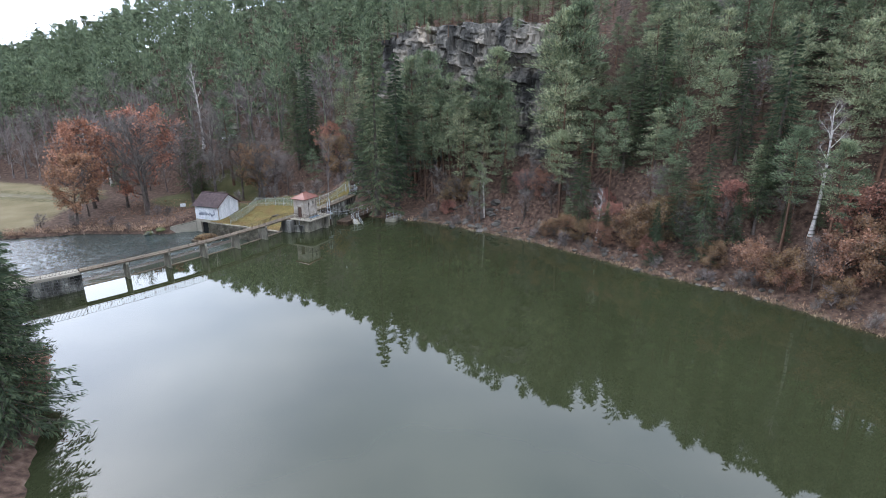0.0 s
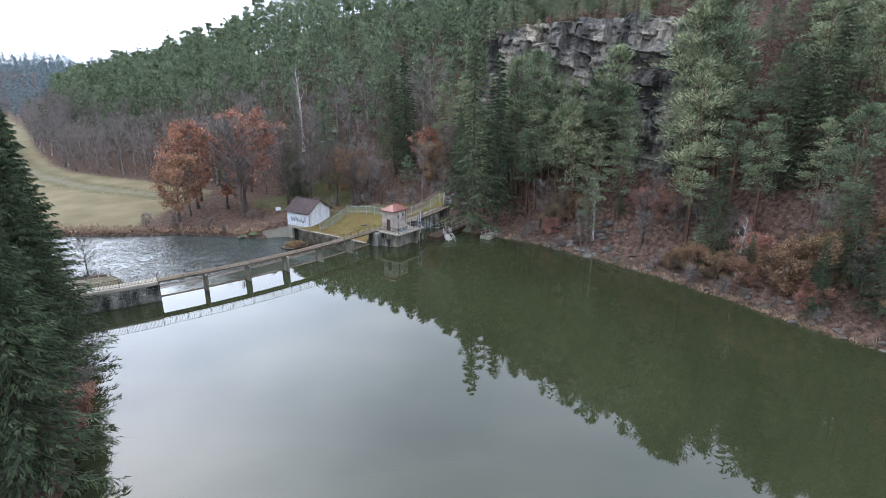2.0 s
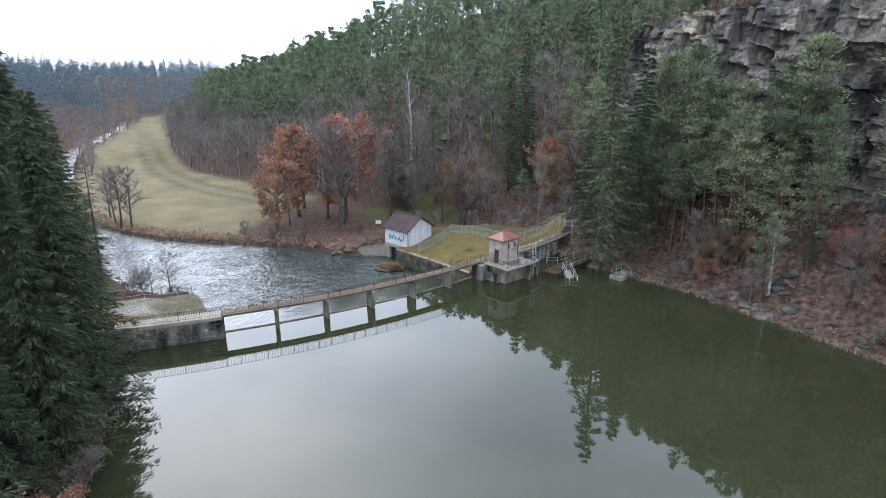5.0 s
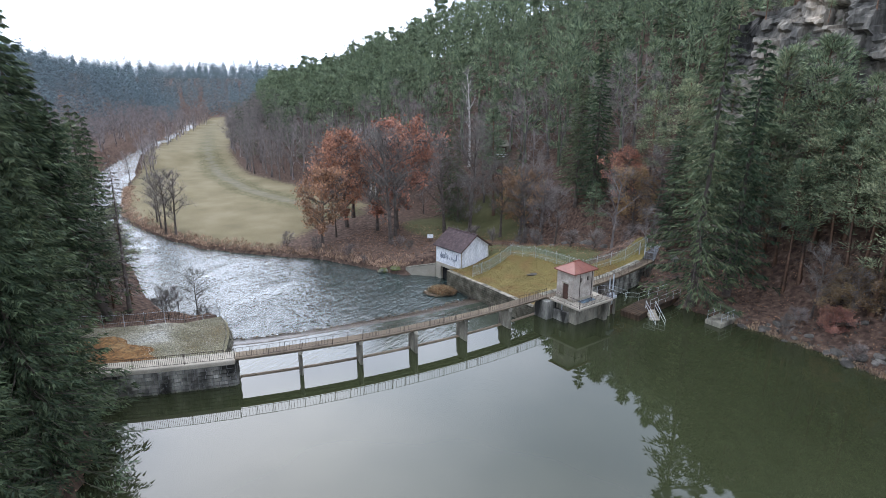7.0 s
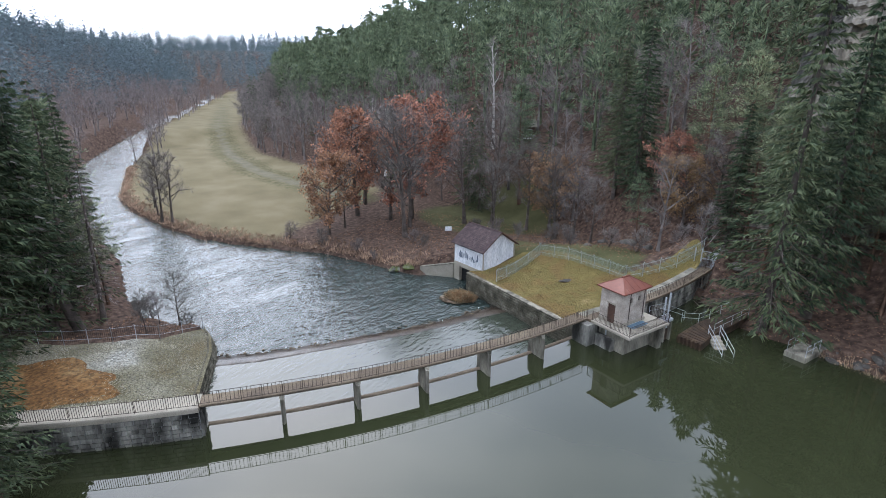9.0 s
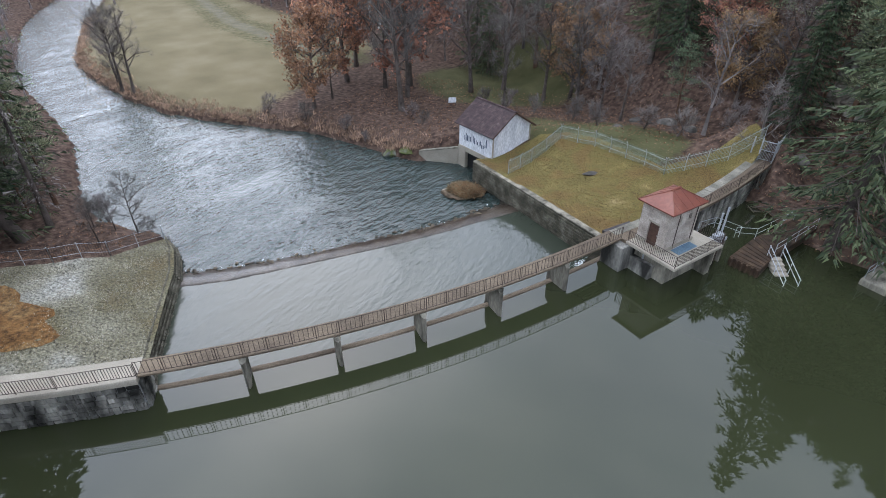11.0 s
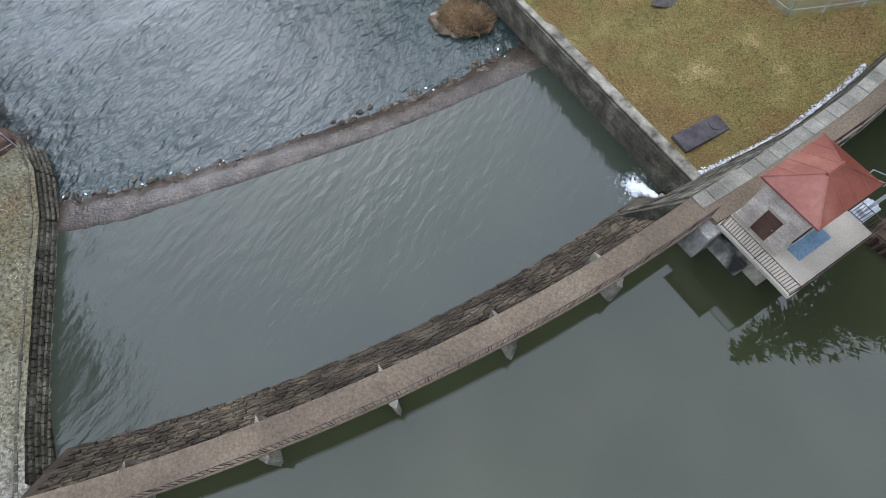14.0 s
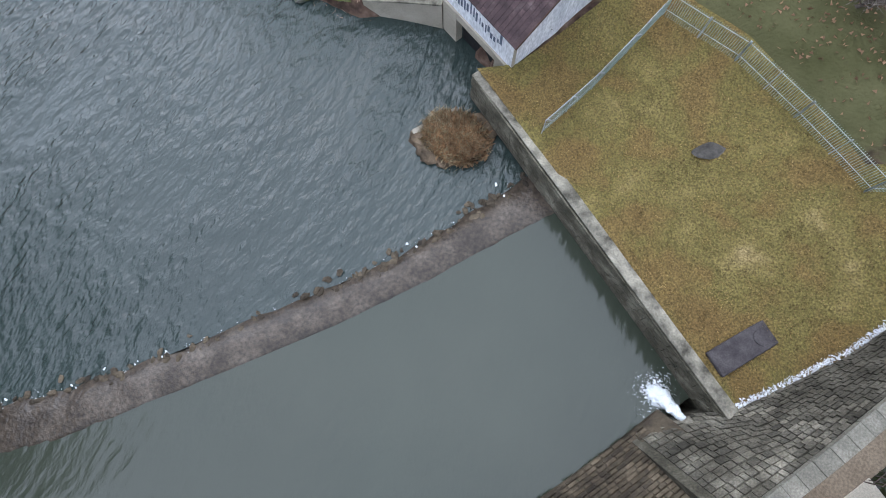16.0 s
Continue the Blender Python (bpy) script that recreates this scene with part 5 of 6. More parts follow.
def make_pine(h, low, spread_r, clumps, per, size):
    """A Scots pine: bare lower trunk, tiers of flat needle clumps."""
    pts, segs, t = trunk_line(h, 0.19 + h * 0.006, 0.35)
    segs = [segs]
    n = clumps
    u = rng.uniform(0, 1, n) ** 0.8
    hh = low + (1 - low) * u * 0.985
    az = rng.uniform(0, 2 * np.pi, n)
    prof = np.clip(np.sin(np.pi * (0.22 + 0.72 * u)), 0.12, 1) ** 0.8
    L = spread_r * prof * rng.uniform(0.55, 1.1, n)
    root = on_trunk(pts, t, hh)
    rise = np.interp(u, [0, 0.6, 1], [-0.05, 0.25, 0.9]) + rng.normal(0, 0.12, n)
    d = unit(np.stack([np.cos(az), np.sin(az), rise], -1))
    end = root + d * L[:, None]
    segs.append(np.concatenate([root, end, np.full((n, 1), 0.045), np.full((n, 1), 0.015)], 1))
    m = 5
    dead = rng.uniform(low * 0.45, low, m)
    da = rng.uniform(0, 6.28, m)
    dr = on_trunk(pts, t, dead)
    segs.append(np.concatenate([dr, dr + np.stack([np.cos(da), np.sin(da), 0.1 + 0 * da], -1) * rng.uniform(0.6, 1.8, (m, 1)), np.full((m, 1), 0.03), np.full((m, 1), 0.01)], 1))
    s = rng.uniform(0.35, 1.05, (n, per))
    c = root[:, None] + (end - root)[:, None] * s[..., None]
    spread = np.stack([rng.normal(0, 1, (n, per)), rng.normal(0, 1, (n, per)), rng.normal(0, 0.42, (n, per))], -1)
    c = c + spread * (0.16 + 0.2 * L)[:, None, None] * 0.62
    dirs = unit(d[:, None] * 0.5 + spread * 0.6 + np.array([0, 0, 0.45]))
    c, dirs = c.reshape(-1, 3), dirs.reshape(-1, 3)
    k = len(c)
    B = blades(c, dirs, rng.uniform(0.7, 1.3, k) * size, rng.uniform(0.7, 1.3, k) * size * 0.3)
    return np.concatenate(segs), B


def make_spruce(h, low, spread_r, branches, per, size, narrow=1.0):
    """A Norway spruce: a cone of drooping boughs with hanging twigs."""
    pts, segs, t = trunk_line(h, 0.16 + h * 0.007, 0.12, r_top=0.05)
    n = branches
    u = (np.arange(n) + rng.uniform(0, 1, n)) / n
    u = 1 - (1 - u) ** 0.75
    hh = low + (0.995 - low) * u
    az = np.arange(n) * 2.399 + rng.normal(0, 0.3, n)
    L = (spread_r * (1 - u) ** (0.85 * narrow) + 0.22) * rng.uniform(0.68, 1.12, n)
    root = on_trunk(pts, t, hh)
    out = np.stack([np.cos(az), np.sin(az), 0 * az], -1)
    drop = np.interp(u, [0, 0.75, 1], [0.42, 0.2, -0.5])
    s = np.sort(rng.uniform(0.08, 1.0, (n, per)), 1)
    z = -drop[:, None] * L[:, None] * (s - 0.45 * s ** 3)
    c = root[:, None] + out[:, None] * (L[:, None] * s)[..., None]
    c[..., 2] += z
    tang = np.stack([-np.sin(az), np.cos(az), 0 * az], -1)
    sg = rng.choice([-1.0, 1.0], (n, per))
    lat = rng.uniform(0.15, 1.0, (n, per)) * (1.05 - s * 0.65) * (0.14 * L[:, None] + 0.12)
    c = c + tang[:, None] * (sg * lat)[..., None]
    c[..., 2] -= lat * 0.25
    dirs = unit(out[:, None] * 0.75 + tang[:, None] * (sg * 0.55)[..., None] + np.array([0, 0, -0.55]) + rng.normal(0, 0.22, (n, per, 3)))
    c, dirs = c.reshape(-1, 3), dirs.reshape(-1, 3)
    k = len(c)
    B = blades(c, dirs, rng.uniform(0.6, 1.35, k) * size, rng.uniform(0.7, 1.3, k) * size * 0.27)
    end = root + out * (L * 0.9)[:, None]
    end[:, 2] -= drop * L * 0.55
    bough = np.concatenate([root, end, np.full((n, 1), 0.035), np.full((n, 1), 0.01)], 1)
    return np.concatenate([segs, bough]), B


def make_bare(h, low, spread_r, limbs, lean_up=0.9, twig=0.55, leaf=0, leaf_size=0.25, fork=5):
    """A leafless broadleaf tree; with leaf > 0 it keeps dry leaves at its twigs."""
    pts, segs, t = trunk_line(h * 0.92, 0.12 + h * 0.011, 0.5, r_top=0.12)
    out = [segs]
    n = limbs
    u = (np.arange(n) + rng.uniform(0, 1, n)) / n
    hh = low + (1 - low) * u
    az = np.arange(n) * 2.399 + rng.normal(0, 0.4, n)
    L = spread_r * np.sin(np.pi * (0.2 + 0.68 * u)) * rng.uniform(0.75, 1.2, n)
    root = on_trunk(pts, t, hh)
    d = unit(np.stack([np.cos(az), np.sin(az), lean_up * rng.uniform(0.6, 1.4, n)], -1))
    rad = 0.02 + 0.02 * L
    mid = root + d * (L * 0.55)[:, None]
    d2 = unit(d + rng.normal(0, 0.22, d.shape) + np.array([0, 0, 0.1]))
    end = mid + d2 * (L * 0.55)[:, None]
    out += [np.concatenate([root, mid, rad[:, None], rad[:, None] * 0.65], 1), np.concatenate([mid, end, rad[:, None] * 0.65, rad[:, None] * 0.2], 1)]
    base, dirs, lens = np.concatenate([mid, mid, end * 0.5 + mid * 0.5]), np.concatenate([d, d2, d2]), np.concatenate([L, L, L]) * 0.5
    f = fork
    b2 = np.repeat(base, f, 0) + np.repeat(dirs * lens[:, None], f, 0) * rng.uniform(-0.4, 0.7, (len(base) * f, 1))
    dd = unit(np.repeat(dirs, f, 0) * 0.7 + rng.normal(0, 0.6, (len(base) * f, 3)) + np.array([0, 0, 0.25]))
    l2 = np.repeat(lens, f) * rng.uniform(0.35, 0.9, len(b2))
    e2 = b2 + dd * l2[:, None]
    out.append(np.concatenate([b2, e2, np.full((len(b2), 1), 0.018), np.full((len(b2), 1), 0.006)], 1))
    g = 8
    b3 = np.repeat(b2, g, 0) + np.repeat(dd * l2[:, None], g, 0) * rng.uniform(0.15, 1.05, (len(b2) * g, 1))
    d3 = unit(np.repeat(dd, g, 0) * 0.6 + rng.normal(0, 0.6, (len(b3), 3)) + np.array([0, 0, 0.2]))
    tw = blades(b3, d3, rng.uniform(0.6, 1.5, len(b3)) * twig * 1.6, np.full(len(b3), 0.035))
    lv = None
    if leaf:
        pick = rng.integers(0, len(b3), leaf)
        lp = b3[pick] + d3[pick] * rng.uniform(0.1, twig * 1.4, (leaf, 1)) + rng.normal(0, 0.22, (leaf, 3))
        lv = blades(lp, unit(rng.normal(size=(leaf, 3)) + np.array([0, 0, -0.3])), rng.uniform(0.6, 1.3, leaf) * leaf_size, rng.uniform(0.7, 1.3, leaf) * leaf_size * 0.8)
    return np.concatenate(out), tw, lv


def trunk_mesh(name, segs, mat, keep=None, sides=5):
    V, T = tubes(segs if keep is None else segs[:keep], sides)
    return tri_data(name, V, mat, T)


KINDS = {}


def add_kind(kind, trunk_me, crowns):
    KINDS.setdefault(kind, []).append((trunk_me, crowns))


for k in range(5):
    s, b = make_pine(20, [0.3, 0.42, 0.26, 0.5, 0.34][k], [3.7, 3.2, 4.0, 3.3, 3.6][k], 66, 62, 0.44)
    add_kind("pine", trunk_mesh("trunk", s, M_BARK_PINE, None, 3), [("crown", tri_data("crown", b, M_PINE))])
for k in range(4):
    s, b = make_spruce(22, [0.06, 0.12, 0.08, 0.2][k], [4.2, 3.6, 4.6, 3.4][k], 150, 42, 0.5)
    add_kind("spruce", trunk_mesh("trunk", s, M_BARK, 60), [("crown", tri_data("crown", b, M_SPRUCE))])
for k in range(3):
    s, b = make_spruce(22, 0.05, [4.4, 4.0, 4.8][k], 300, 76, 0.42)
    add_kind("near_spruce", trunk_mesh("trunk", s, M_BARK, 180), [("crown", tri_data("crown", b, M_SPRUCE))])
for k in range(3):
    s, tw, _ = make_bare(15, [0.25, 0.3, 0.22][k], [4.6, 4.0, 5.0][k], 18)
    add_kind("bare", trunk_mesh("trunk", s, M_BARK, None, 4), [("branchwork", tri_data("branchwork", tw, M_TWIG))])
for k in range(3):
    s, tw, lv = make_bare(13, 0.1, [4.8, 4.4, 5.2][k], 22, 0.7, leaf=6500, leaf_size=0.3)
    add_kind("oak", trunk_mesh("trunk", s, M_BARK, None, 4), [("branchwork", tri_data("branchwork", tw, M_TWIG)), ("crown", tri_data("crown", lv, M_OAK))])
for k in range(2):
    s, tw, lv = make_bare(6, 0.08, 3.0, 14, 0.5, 0.4, leaf=5000, leaf_size=0.25)
    add_kind("beech", trunk_mesh("trunk", s, M_BARK, None, 4), [("branchwork", tri_data("branchwork", tw, M_TWIG)), ("crown", tri_data("crown", lv, M_BEECH))])
for k in range(2):
    s, tw, _ = make_bare(18, 0.4, 2.6, 12, 1.4, 0.6, fork=3)
    add_kind("birch", trunk_mesh("trunk", s, M_BARK_BIRCH, None, 5), [("branchwork", tri_data("branchwork", tw, M_TWIG))])
for k in range(2):
    s, tw, _ = make_bare(3, 0.02, 1.8, 14, 1.0, 0.35, fork=3)
    add_kind("shrub", trunk_mesh("stem", s, M_BARK, None, 3), [("branchwork", tri_data("branchwork", tw, M_TWIG))])

for k in range(2):
    s, b = make_spruce(24, 0.15, 3.2, 90, 10, 0.5)
    add_kind("larch", trunk_mesh("trunk", s, M_BARK, None, 5), [("branchwork", tri_data("branchwork", b, M_TWIG))])

LABELS = {
    "larch": ("larch_tree", "tall leaning larch with sparse leafless branches", "larch tree", "larches by the dam"),
    "pine": ("pine_tree", "tall Scots pine with clumped grey-green needles on the slope", "pine tree", "pines on the hillside"),
    "spruce": ("spruce_tree", "dark green conical spruce with drooping boughs", "spruce tree", "spruces on the banks"),
    "near_spruce": ("spruce_tree", "dark green spruce with hanging twigs on the pond bank", "spruce tree", "spruces on the banks"),
    "bare": ("bare_tree", "leafless grey-brown broadleaf tree with fine twigs", "bare tree", "bare trees in the valley"),
    "oak": ("oak_tree", "oak tree keeping its dry reddish-brown leaves", "oak tree", "brown-leaved trees"),
    "beech": ("beech_sapling", "young beech with pale orange dry leaves", "beech sapling", "beech saplings on the shore"),
    "birch": ("birch_tree", "slender leafless birch with white bark", "birch tree", "birches on the slope"),
    "shrub": ("bare_shrub", "leafless brown shrub on the bank", "shrub", "shrubs on the banks"),
}


def plant(kind, x, y, scale=1.0, turn=None, variant=None, tilt=0.0, z=None, wide=1.0):
    trunk_me, crowns = KINDS[kind][rng.integers(len(KINDS[kind])) if variant is None else variant]
    nm, lab, cat, grp = LABELS[kind]
    z = float(land(np.array([x]), np.array([y]))[0]) - 0.15 if z is None else z
    turn = rng.uniform(0, 360) if turn is None else turn
    tr = put(nm, None, m=pose(x, y, z, tilt, 0, turn) @ Matrix.Diagonal((scale * wide, scale * wide, scale, 1)), label=lab, category=cat, group=grp)
    put("stem" if kind == "shrub" else "trunk", trunk_me, tr)
    for part_name, me in crowns:
        put(part_name, me, tr)
    return tr


# trees that stand out, placed one by one: kind, x, y, height factor
SINGLE = [
    ("spruce", -13.3, 106.0, 1.55, 0), ("spruce", -9.5, 110.0, 1.4, 1),
    ("spruce", 22.5, 87.5, 0.68, 2), ("spruce", 35.2, 71.5, 0.75, 0), ("spruce", 33.5, 75.5, 0.6, 2),
    ("spruce", -33, 136, 1.3, 1), ("spruce", -37, 139, 1.15, 3), ("spruce", -66, 146, 0.85, 0), ("spruce", -70, 149, 0.95, 2),
    ("pine", -30.5, 128, 0.5, 2), ("pine", -57, 146, 1.15, 1),
    ("oak", -81.5, 117, 1.12, 0), ("oak", -85.5, 130, 1.6, 1), ("oak", -75, 134, 1.75, 2), ("oak", -24.5, 128.5, 0.8, 0), ("oak", -27, 133, 0.8, 1), ("oak", -48, 139, 1.0, 2),
    ("bare", -69, 123, 1.5, 0), ("bare", -72, 129, 1.5, 1), ("bare", -78, 131, 1.4, 2), ("bare", -60, 140, 1.5, 1), ("bare", -52, 138, 1.15, 0), ("bare", -45, 134, 0.95, 2), ("bare", -56, 132, 0.9, 1),
    ("bare", -64, 136, 1.3, 2), ("bare", -41, 131, 0.8, 0), ("bare", -90, 138, 1.4, 0), ("bare", -97, 147, 1.3, 1), ("bare", -37, 127, 0.7, 1), ("bare", -82, 122, 0.8, 1),
    ("bare", -117, 107.5, 0.95, 1), ("bare", -114, 107.8, 0.9, 2), ("bare", -127, 112.5, 0.75, 0), ("bare", -122, 110, 0.7, 2),
    ("birch", -70, 160, 1.35, 0), ("birch", 46.8, 66.5, 0.95, 1), ("birch", 7.5, 98.0, 0.6, 0), ("birch", 24, 82, 0.5, 1), ("birch", -103, 163, 1.1, 0), ("birch", -108, 166, 1.15, 1), ("birch", -99, 160, 1.05, 1),
    ("beech", 39.5, 64.5, 0.85, 0), ("beech", 41.5, 62.5, 0.8, 1), ("beech", 46.5, 59.0, 1.1, 0), ("beech", 49.5, 57.5, 1.2, 1), ("beech", 50, 62, 1.2, 0), ("beech", 17.5, 87.5, 0.5, 1),
    ("beech", 28, 78, 1.0, 0), ("beech", 31, 77, 1.1, 1), ("beech", 53, 54, 1.3, 0), ("beech", 26, 83, 0.8, 1), ("beech", 29.5, 74, 0.55, 0), ("beech", 20, 86, 0.6, 1), ("beech", 36, 69, 0.6, 0),
    ("bare", -71.6, 80.5, 0.45, 0), ("bare", -75, 80, 0.3, 1), ("bare", -77, 79, 0.28, 2), ("bare", -73.5, 77.5, 0.3, 1),
]
for kind, x, y, sc, va in SINGLE:
    plant(kind, x, y, sc, variant=va % len(KINDS[kind]))
# tall pines before the cliff
for along, cl, sc in [(1, -5, 0.9), (4.5, -6, 0.8), (8.5, -5.5, 1.18), (11, -6, 1.28), (14, -6, 1.24), (17, -6.5, 0.98), (20, -6, 0.9), (23, -6.5, 0.86), (26, -6, 0.84), (29, -7, 0.86), (31, -6, 0.8), (12, -9, 0.95), (18, -10, 0.9), (24, -10, 0.9), (6, -10, 0.9), (42, -6, 1.35), (43.5, -7, 1.4), (44.5, -5, 1.45), (47, -6, 1.4), (44, -9, 1.2), (46, -12, 1.2)]:
    plant("pine", -12 + along * 0.84 + cl * 0.54, 128 - along * 0.54 + cl * 0.84, sc)
# spruces on the west bank by the pond
for x, y, sc, va in [(-32.3, 34.6, 1.08, 0), (-38.2, 40.8, 0.7, 1), (-42.5, 46, 0.95, 1), (-47, 50.5, 1.05, 2), (-51.5, 54, 1.15, 0), (-44, 41, 1.05, 1), (-50, 46, 1.2, 2), (-56, 52.5, 1.25, 1), (-37, 32, 1.1, 2), (-61, 55.5, 1.3, 0), (-57, 46, 1.35, 1), (-68, 57, 1.35, 2)]:
    plant("near_spruce", x, y, sc, variant=va)
for x, y, sc, kind in [(-85, 79.5, 0.7, "pine"), (-82, 72, 1.3, "spruce"), (-88, 77, 1.25, "spruce"), (-80, 66, 1.35, "spruce"), (-74, 62, 1.4, "spruce"), (-94, 82, 1.2, "spruce"), (-90, 69, 1.4, "spruce"), (-100, 80, 1.3, "spruce"), (-86, 62, 1.4, "spruce"), (-84, 76.5, 0.55, "pine"), (-106, 86, 1.2, "pine"), (-98, 72, 1.4, "spruce"), (-112, 80, 1.3, "spruce")]:
    plant(kind, x, y, sc)

for x, y, sc in [(-84, 71, 1.45), (-81, 67.5, 1.75), (-78.5, 65, 1.8), (-76.5, 62.5, 1.7), (-82, 69.5, 1.55)]:
    plant("spruce", x, y, sc)
plant("larch", -80.4, 73.8, 1.6, turn=-27, variant=0, tilt=14)
plant("larch", -80.5, 76.5, 0.9, turn=40, variant=1, tilt=-3)

# the wooded hillside: nearer trees one by one, the rest as woodland
taken = [(x, y) for _, x, y, _, _ in SINGLE]


def scatter(xs, ys, n, gap, ok):
    out = []
    cell = {}
    for x, y in taken:
        cell.setdefault((int(x // gap), int(y // gap)), []).append((x, y))
    X, Y = rng.uniform(*xs, n), rng.uniform(*ys, n)
    good = ok(X, Y)
    for x, y in zip(X[good], Y[good]):
        c = (int(x // gap), int(y // gap))
        if all((x - a) ** 2 + (y - b) ** 2 > gap * gap for i in (-1, 0, 1) for j in (-1, 0, 1) for a, b in cell.get((c[0] + i, c[1] + j), [])):
            cell.setdefault(c, []).append((x, y))
            out.append((x, y))
    return out


CLIFF_A, CLIFF_B = Vector((-12, 127)), Vector((24, 104.5))


def cliff_zone(X, Y):
    cl = (X + 12) * 0.54 + (Y - 128) * 0.84
    along = (X + 12) * 0.84 - (Y - 128) * 0.54
    return (cl > -4.0) & (cl < 2.0) & (along > -3) & (along < 44) | (cl > -32) & (cl < 0) & (along + 0.64 * cl > 28.5) & (along + 0.64 * cl < 37)


def brow(X, Y):
    """Trees on the shallow soil over the rock stay low."""
    cl = (X + 12) * 0.54 + (Y - 128) * 0.84
    along = (X + 12) * 0.84 - (Y - 128) * 0.54
    zone = smooth(-14, -4, along) * smooth(60, 44, along) * smooth(0, 2, cl)
    return 1 - zone * 0.72 * smooth(46, 4, cl)


near = scatter((-60, 78), (40, 165), 12000, 3.4, lambda X, Y: (signed(X, Y, HILL_AREA) < -4) & (seg_dist(X, Y, SHORE_R[2:12]) < 42) & (seg_dist(X, Y, SHORE_R[2:12]) > 5.0) & ~cliff_zone(X, Y) & ((X > -5) | (Y > 112)))
heights = land(np.array([p[0] for p in near]), np.array([p[1] for p in near]))
for (x, y), z in zip(near[:235], heights):
    u = rng.uniform()
    d = float(seg_dist(np.array([x]), np.array([y]), SHORE_R[2:12])[0])
    kind = "pine" if u < 0.84 else ("spruce" if u < 0.93 else ("beech" if d < 12 else "bare"))
    plant(kind, x, y, rng.uniform(0.66, 1.06) * (0.85 if d < 12 else 1.0) * float(brow(x, y)), z=float(z) - 0.15, tilt=rng.uniform(-2, 2))
taken += near[:235]


def woodland(name, spots, protos, label, mats, scale):
    """Many trees, too many to count, as one mesh for each material."""
    groups = {}
    zs = land(np.array([p[0] for p in spots]), np.array([p[1] for p in spots]))
    for (x, y), z in zip(spots, zs):
        V, mat_i = protos[rng.integers(len(protos))]
        a, s = rng.uniform(0, 6.283), scale * rng.uniform(0.75, 1.25) * float(brow(x, y))
        c, q = math.cos(a) * s, math.sin(a) * s
        W = V @ np.array([[c, q, 0], [-q, c, 0], [0, 0, s]]) + np.array([x, y, z - 0.3])
        groups.setdefault(mat_i, []).append(W)
    for mat_i, arrs in groups.items():
        put(name, tri_data(name, np.concatenate(arrs), mats[mat_i]), label=label, category="woodland", kind="stuff")


def proto_pine():
    s, b = make_pine(20, rng.uniform(0.2, 0.38), rng.uniform(2.9, 3.7), 44, 15, 1.0)
    V, T = tubes(s[:8], 4)
    return np.concatenate([b, V[T].reshape(-1, 3)])


def proto_spruce():
    s, b = make_spruce(22, 0.08, rng.uniform(3.2, 4.2), 48, 7, 1.35)
    return b


def proto_bare():
    s, tw, _ = make_bare(14, 0.2, rng.uniform(3.5, 4.5), 11, 1.1, 0.75, fork=4)
    V, T = tubes(s[:26], 3)
    tw = tw.reshape(-1, 3, 3)
    return np.concatenate([tw.reshape(-1, 3), V[T].reshape(-1, 3)])


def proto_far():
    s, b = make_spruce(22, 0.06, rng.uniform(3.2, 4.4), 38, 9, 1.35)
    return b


P_FAR = [proto_far() for _ in range(4)]
P_PINE, P_SPRUCE, P_BARE = [proto_pine() for _ in range(5)], [proto_spruce() for _ in range(4)], [proto_bare() for _ in range(4)]
hill_d = lambda X, Y: -signed(X, Y, HILL_AREA)
spots = scatter((-330, 110), (60, 400), 34000, 4.8, lambda X, Y: (hill_d(X, Y) > 16) & (hill_d(X, Y) < 105) & (seg_dist(X, Y, SHORE_R[2:12]) > 8) & ~cliff_zone(X, Y) & (Y - 0.2 * X > 70))
woodland("hill_woodland", spots, [(v, 0) for v in P_PINE] + [(P_SPRUCE[0], 1)], "dense pine wood covering the hillside", [M_PINE, M_SPRUCE], 1.0)
spots_b = scatter((-330, -16), (112, 330), 12000, 4.2, lambda X, Y: (hill_d(X, Y) > -1) & (hill_d(X, Y) < 20))
woodland("edge_woodland", spots_b, [(v, 0) for v in P_BARE] * 2 + [(P_SPRUCE[1] * 0.7, 1)], "grey-brown bare trees along the wood's edge", [M_TWIG, M_SPRUCE], 1.05)
# both far woods take needles with the distance haze in their colour
left_d = lambda X, Y: -signed(X, Y, LEFT_AREA)
spots_l = scatter((-700, -105), (60, 560), 30000, 8.8, lambda X, Y: (left_d(X, Y) > 6) & (left_d(X, Y) < 190) & (Y > 60 + 0.0 * X))
woodland("west_woodland", spots_l, [(v, 0) for v in P_FAR] * 2 + [(P_BARE[0], 1)], "conifer wood on the far slope, haze painted into its blue-green", [M_FAR_HAZED, M_TWIG], 1.05)
river_d = lambda X, Y: signed(X, Y, RIVER)
spots_f = scatter((-1150, -230), (180, 950), 26000, 12.2, lambda X, Y: (signed(X, Y, MEADOW) > 5) & (river_d(X, Y) > 4) & (left_d(X, Y) < 185) & (hill_d(X, Y) < 120) & ((np.hypot(X + 60, Y - 60) > 450) | (hill_d(X, Y) > 10) & (X < -325)))
woodland("distant_woodland", spots_f, [(v, 0) for v in P_FAR], "distant conifer wood closing the valley, haze painted into its colour", [M_FAR_HAZED], 1.35)

spots_r = scatter((-430, -125), (95, 360), 6000, 5.5, lambda X, Y: (left_d(X, Y) > -6) & (left_d(X, Y) < 12) & (river_d(X, Y) > 2) | (X < -190) & (river_d(X, Y) > 2) & (river_d(X, Y) < 8))
woodland("riverside_woodland", spots_r, [(v, 0) for v in P_BARE], "bare grey-brown trees lining the far river bank", [M_TWIG], 0.9)

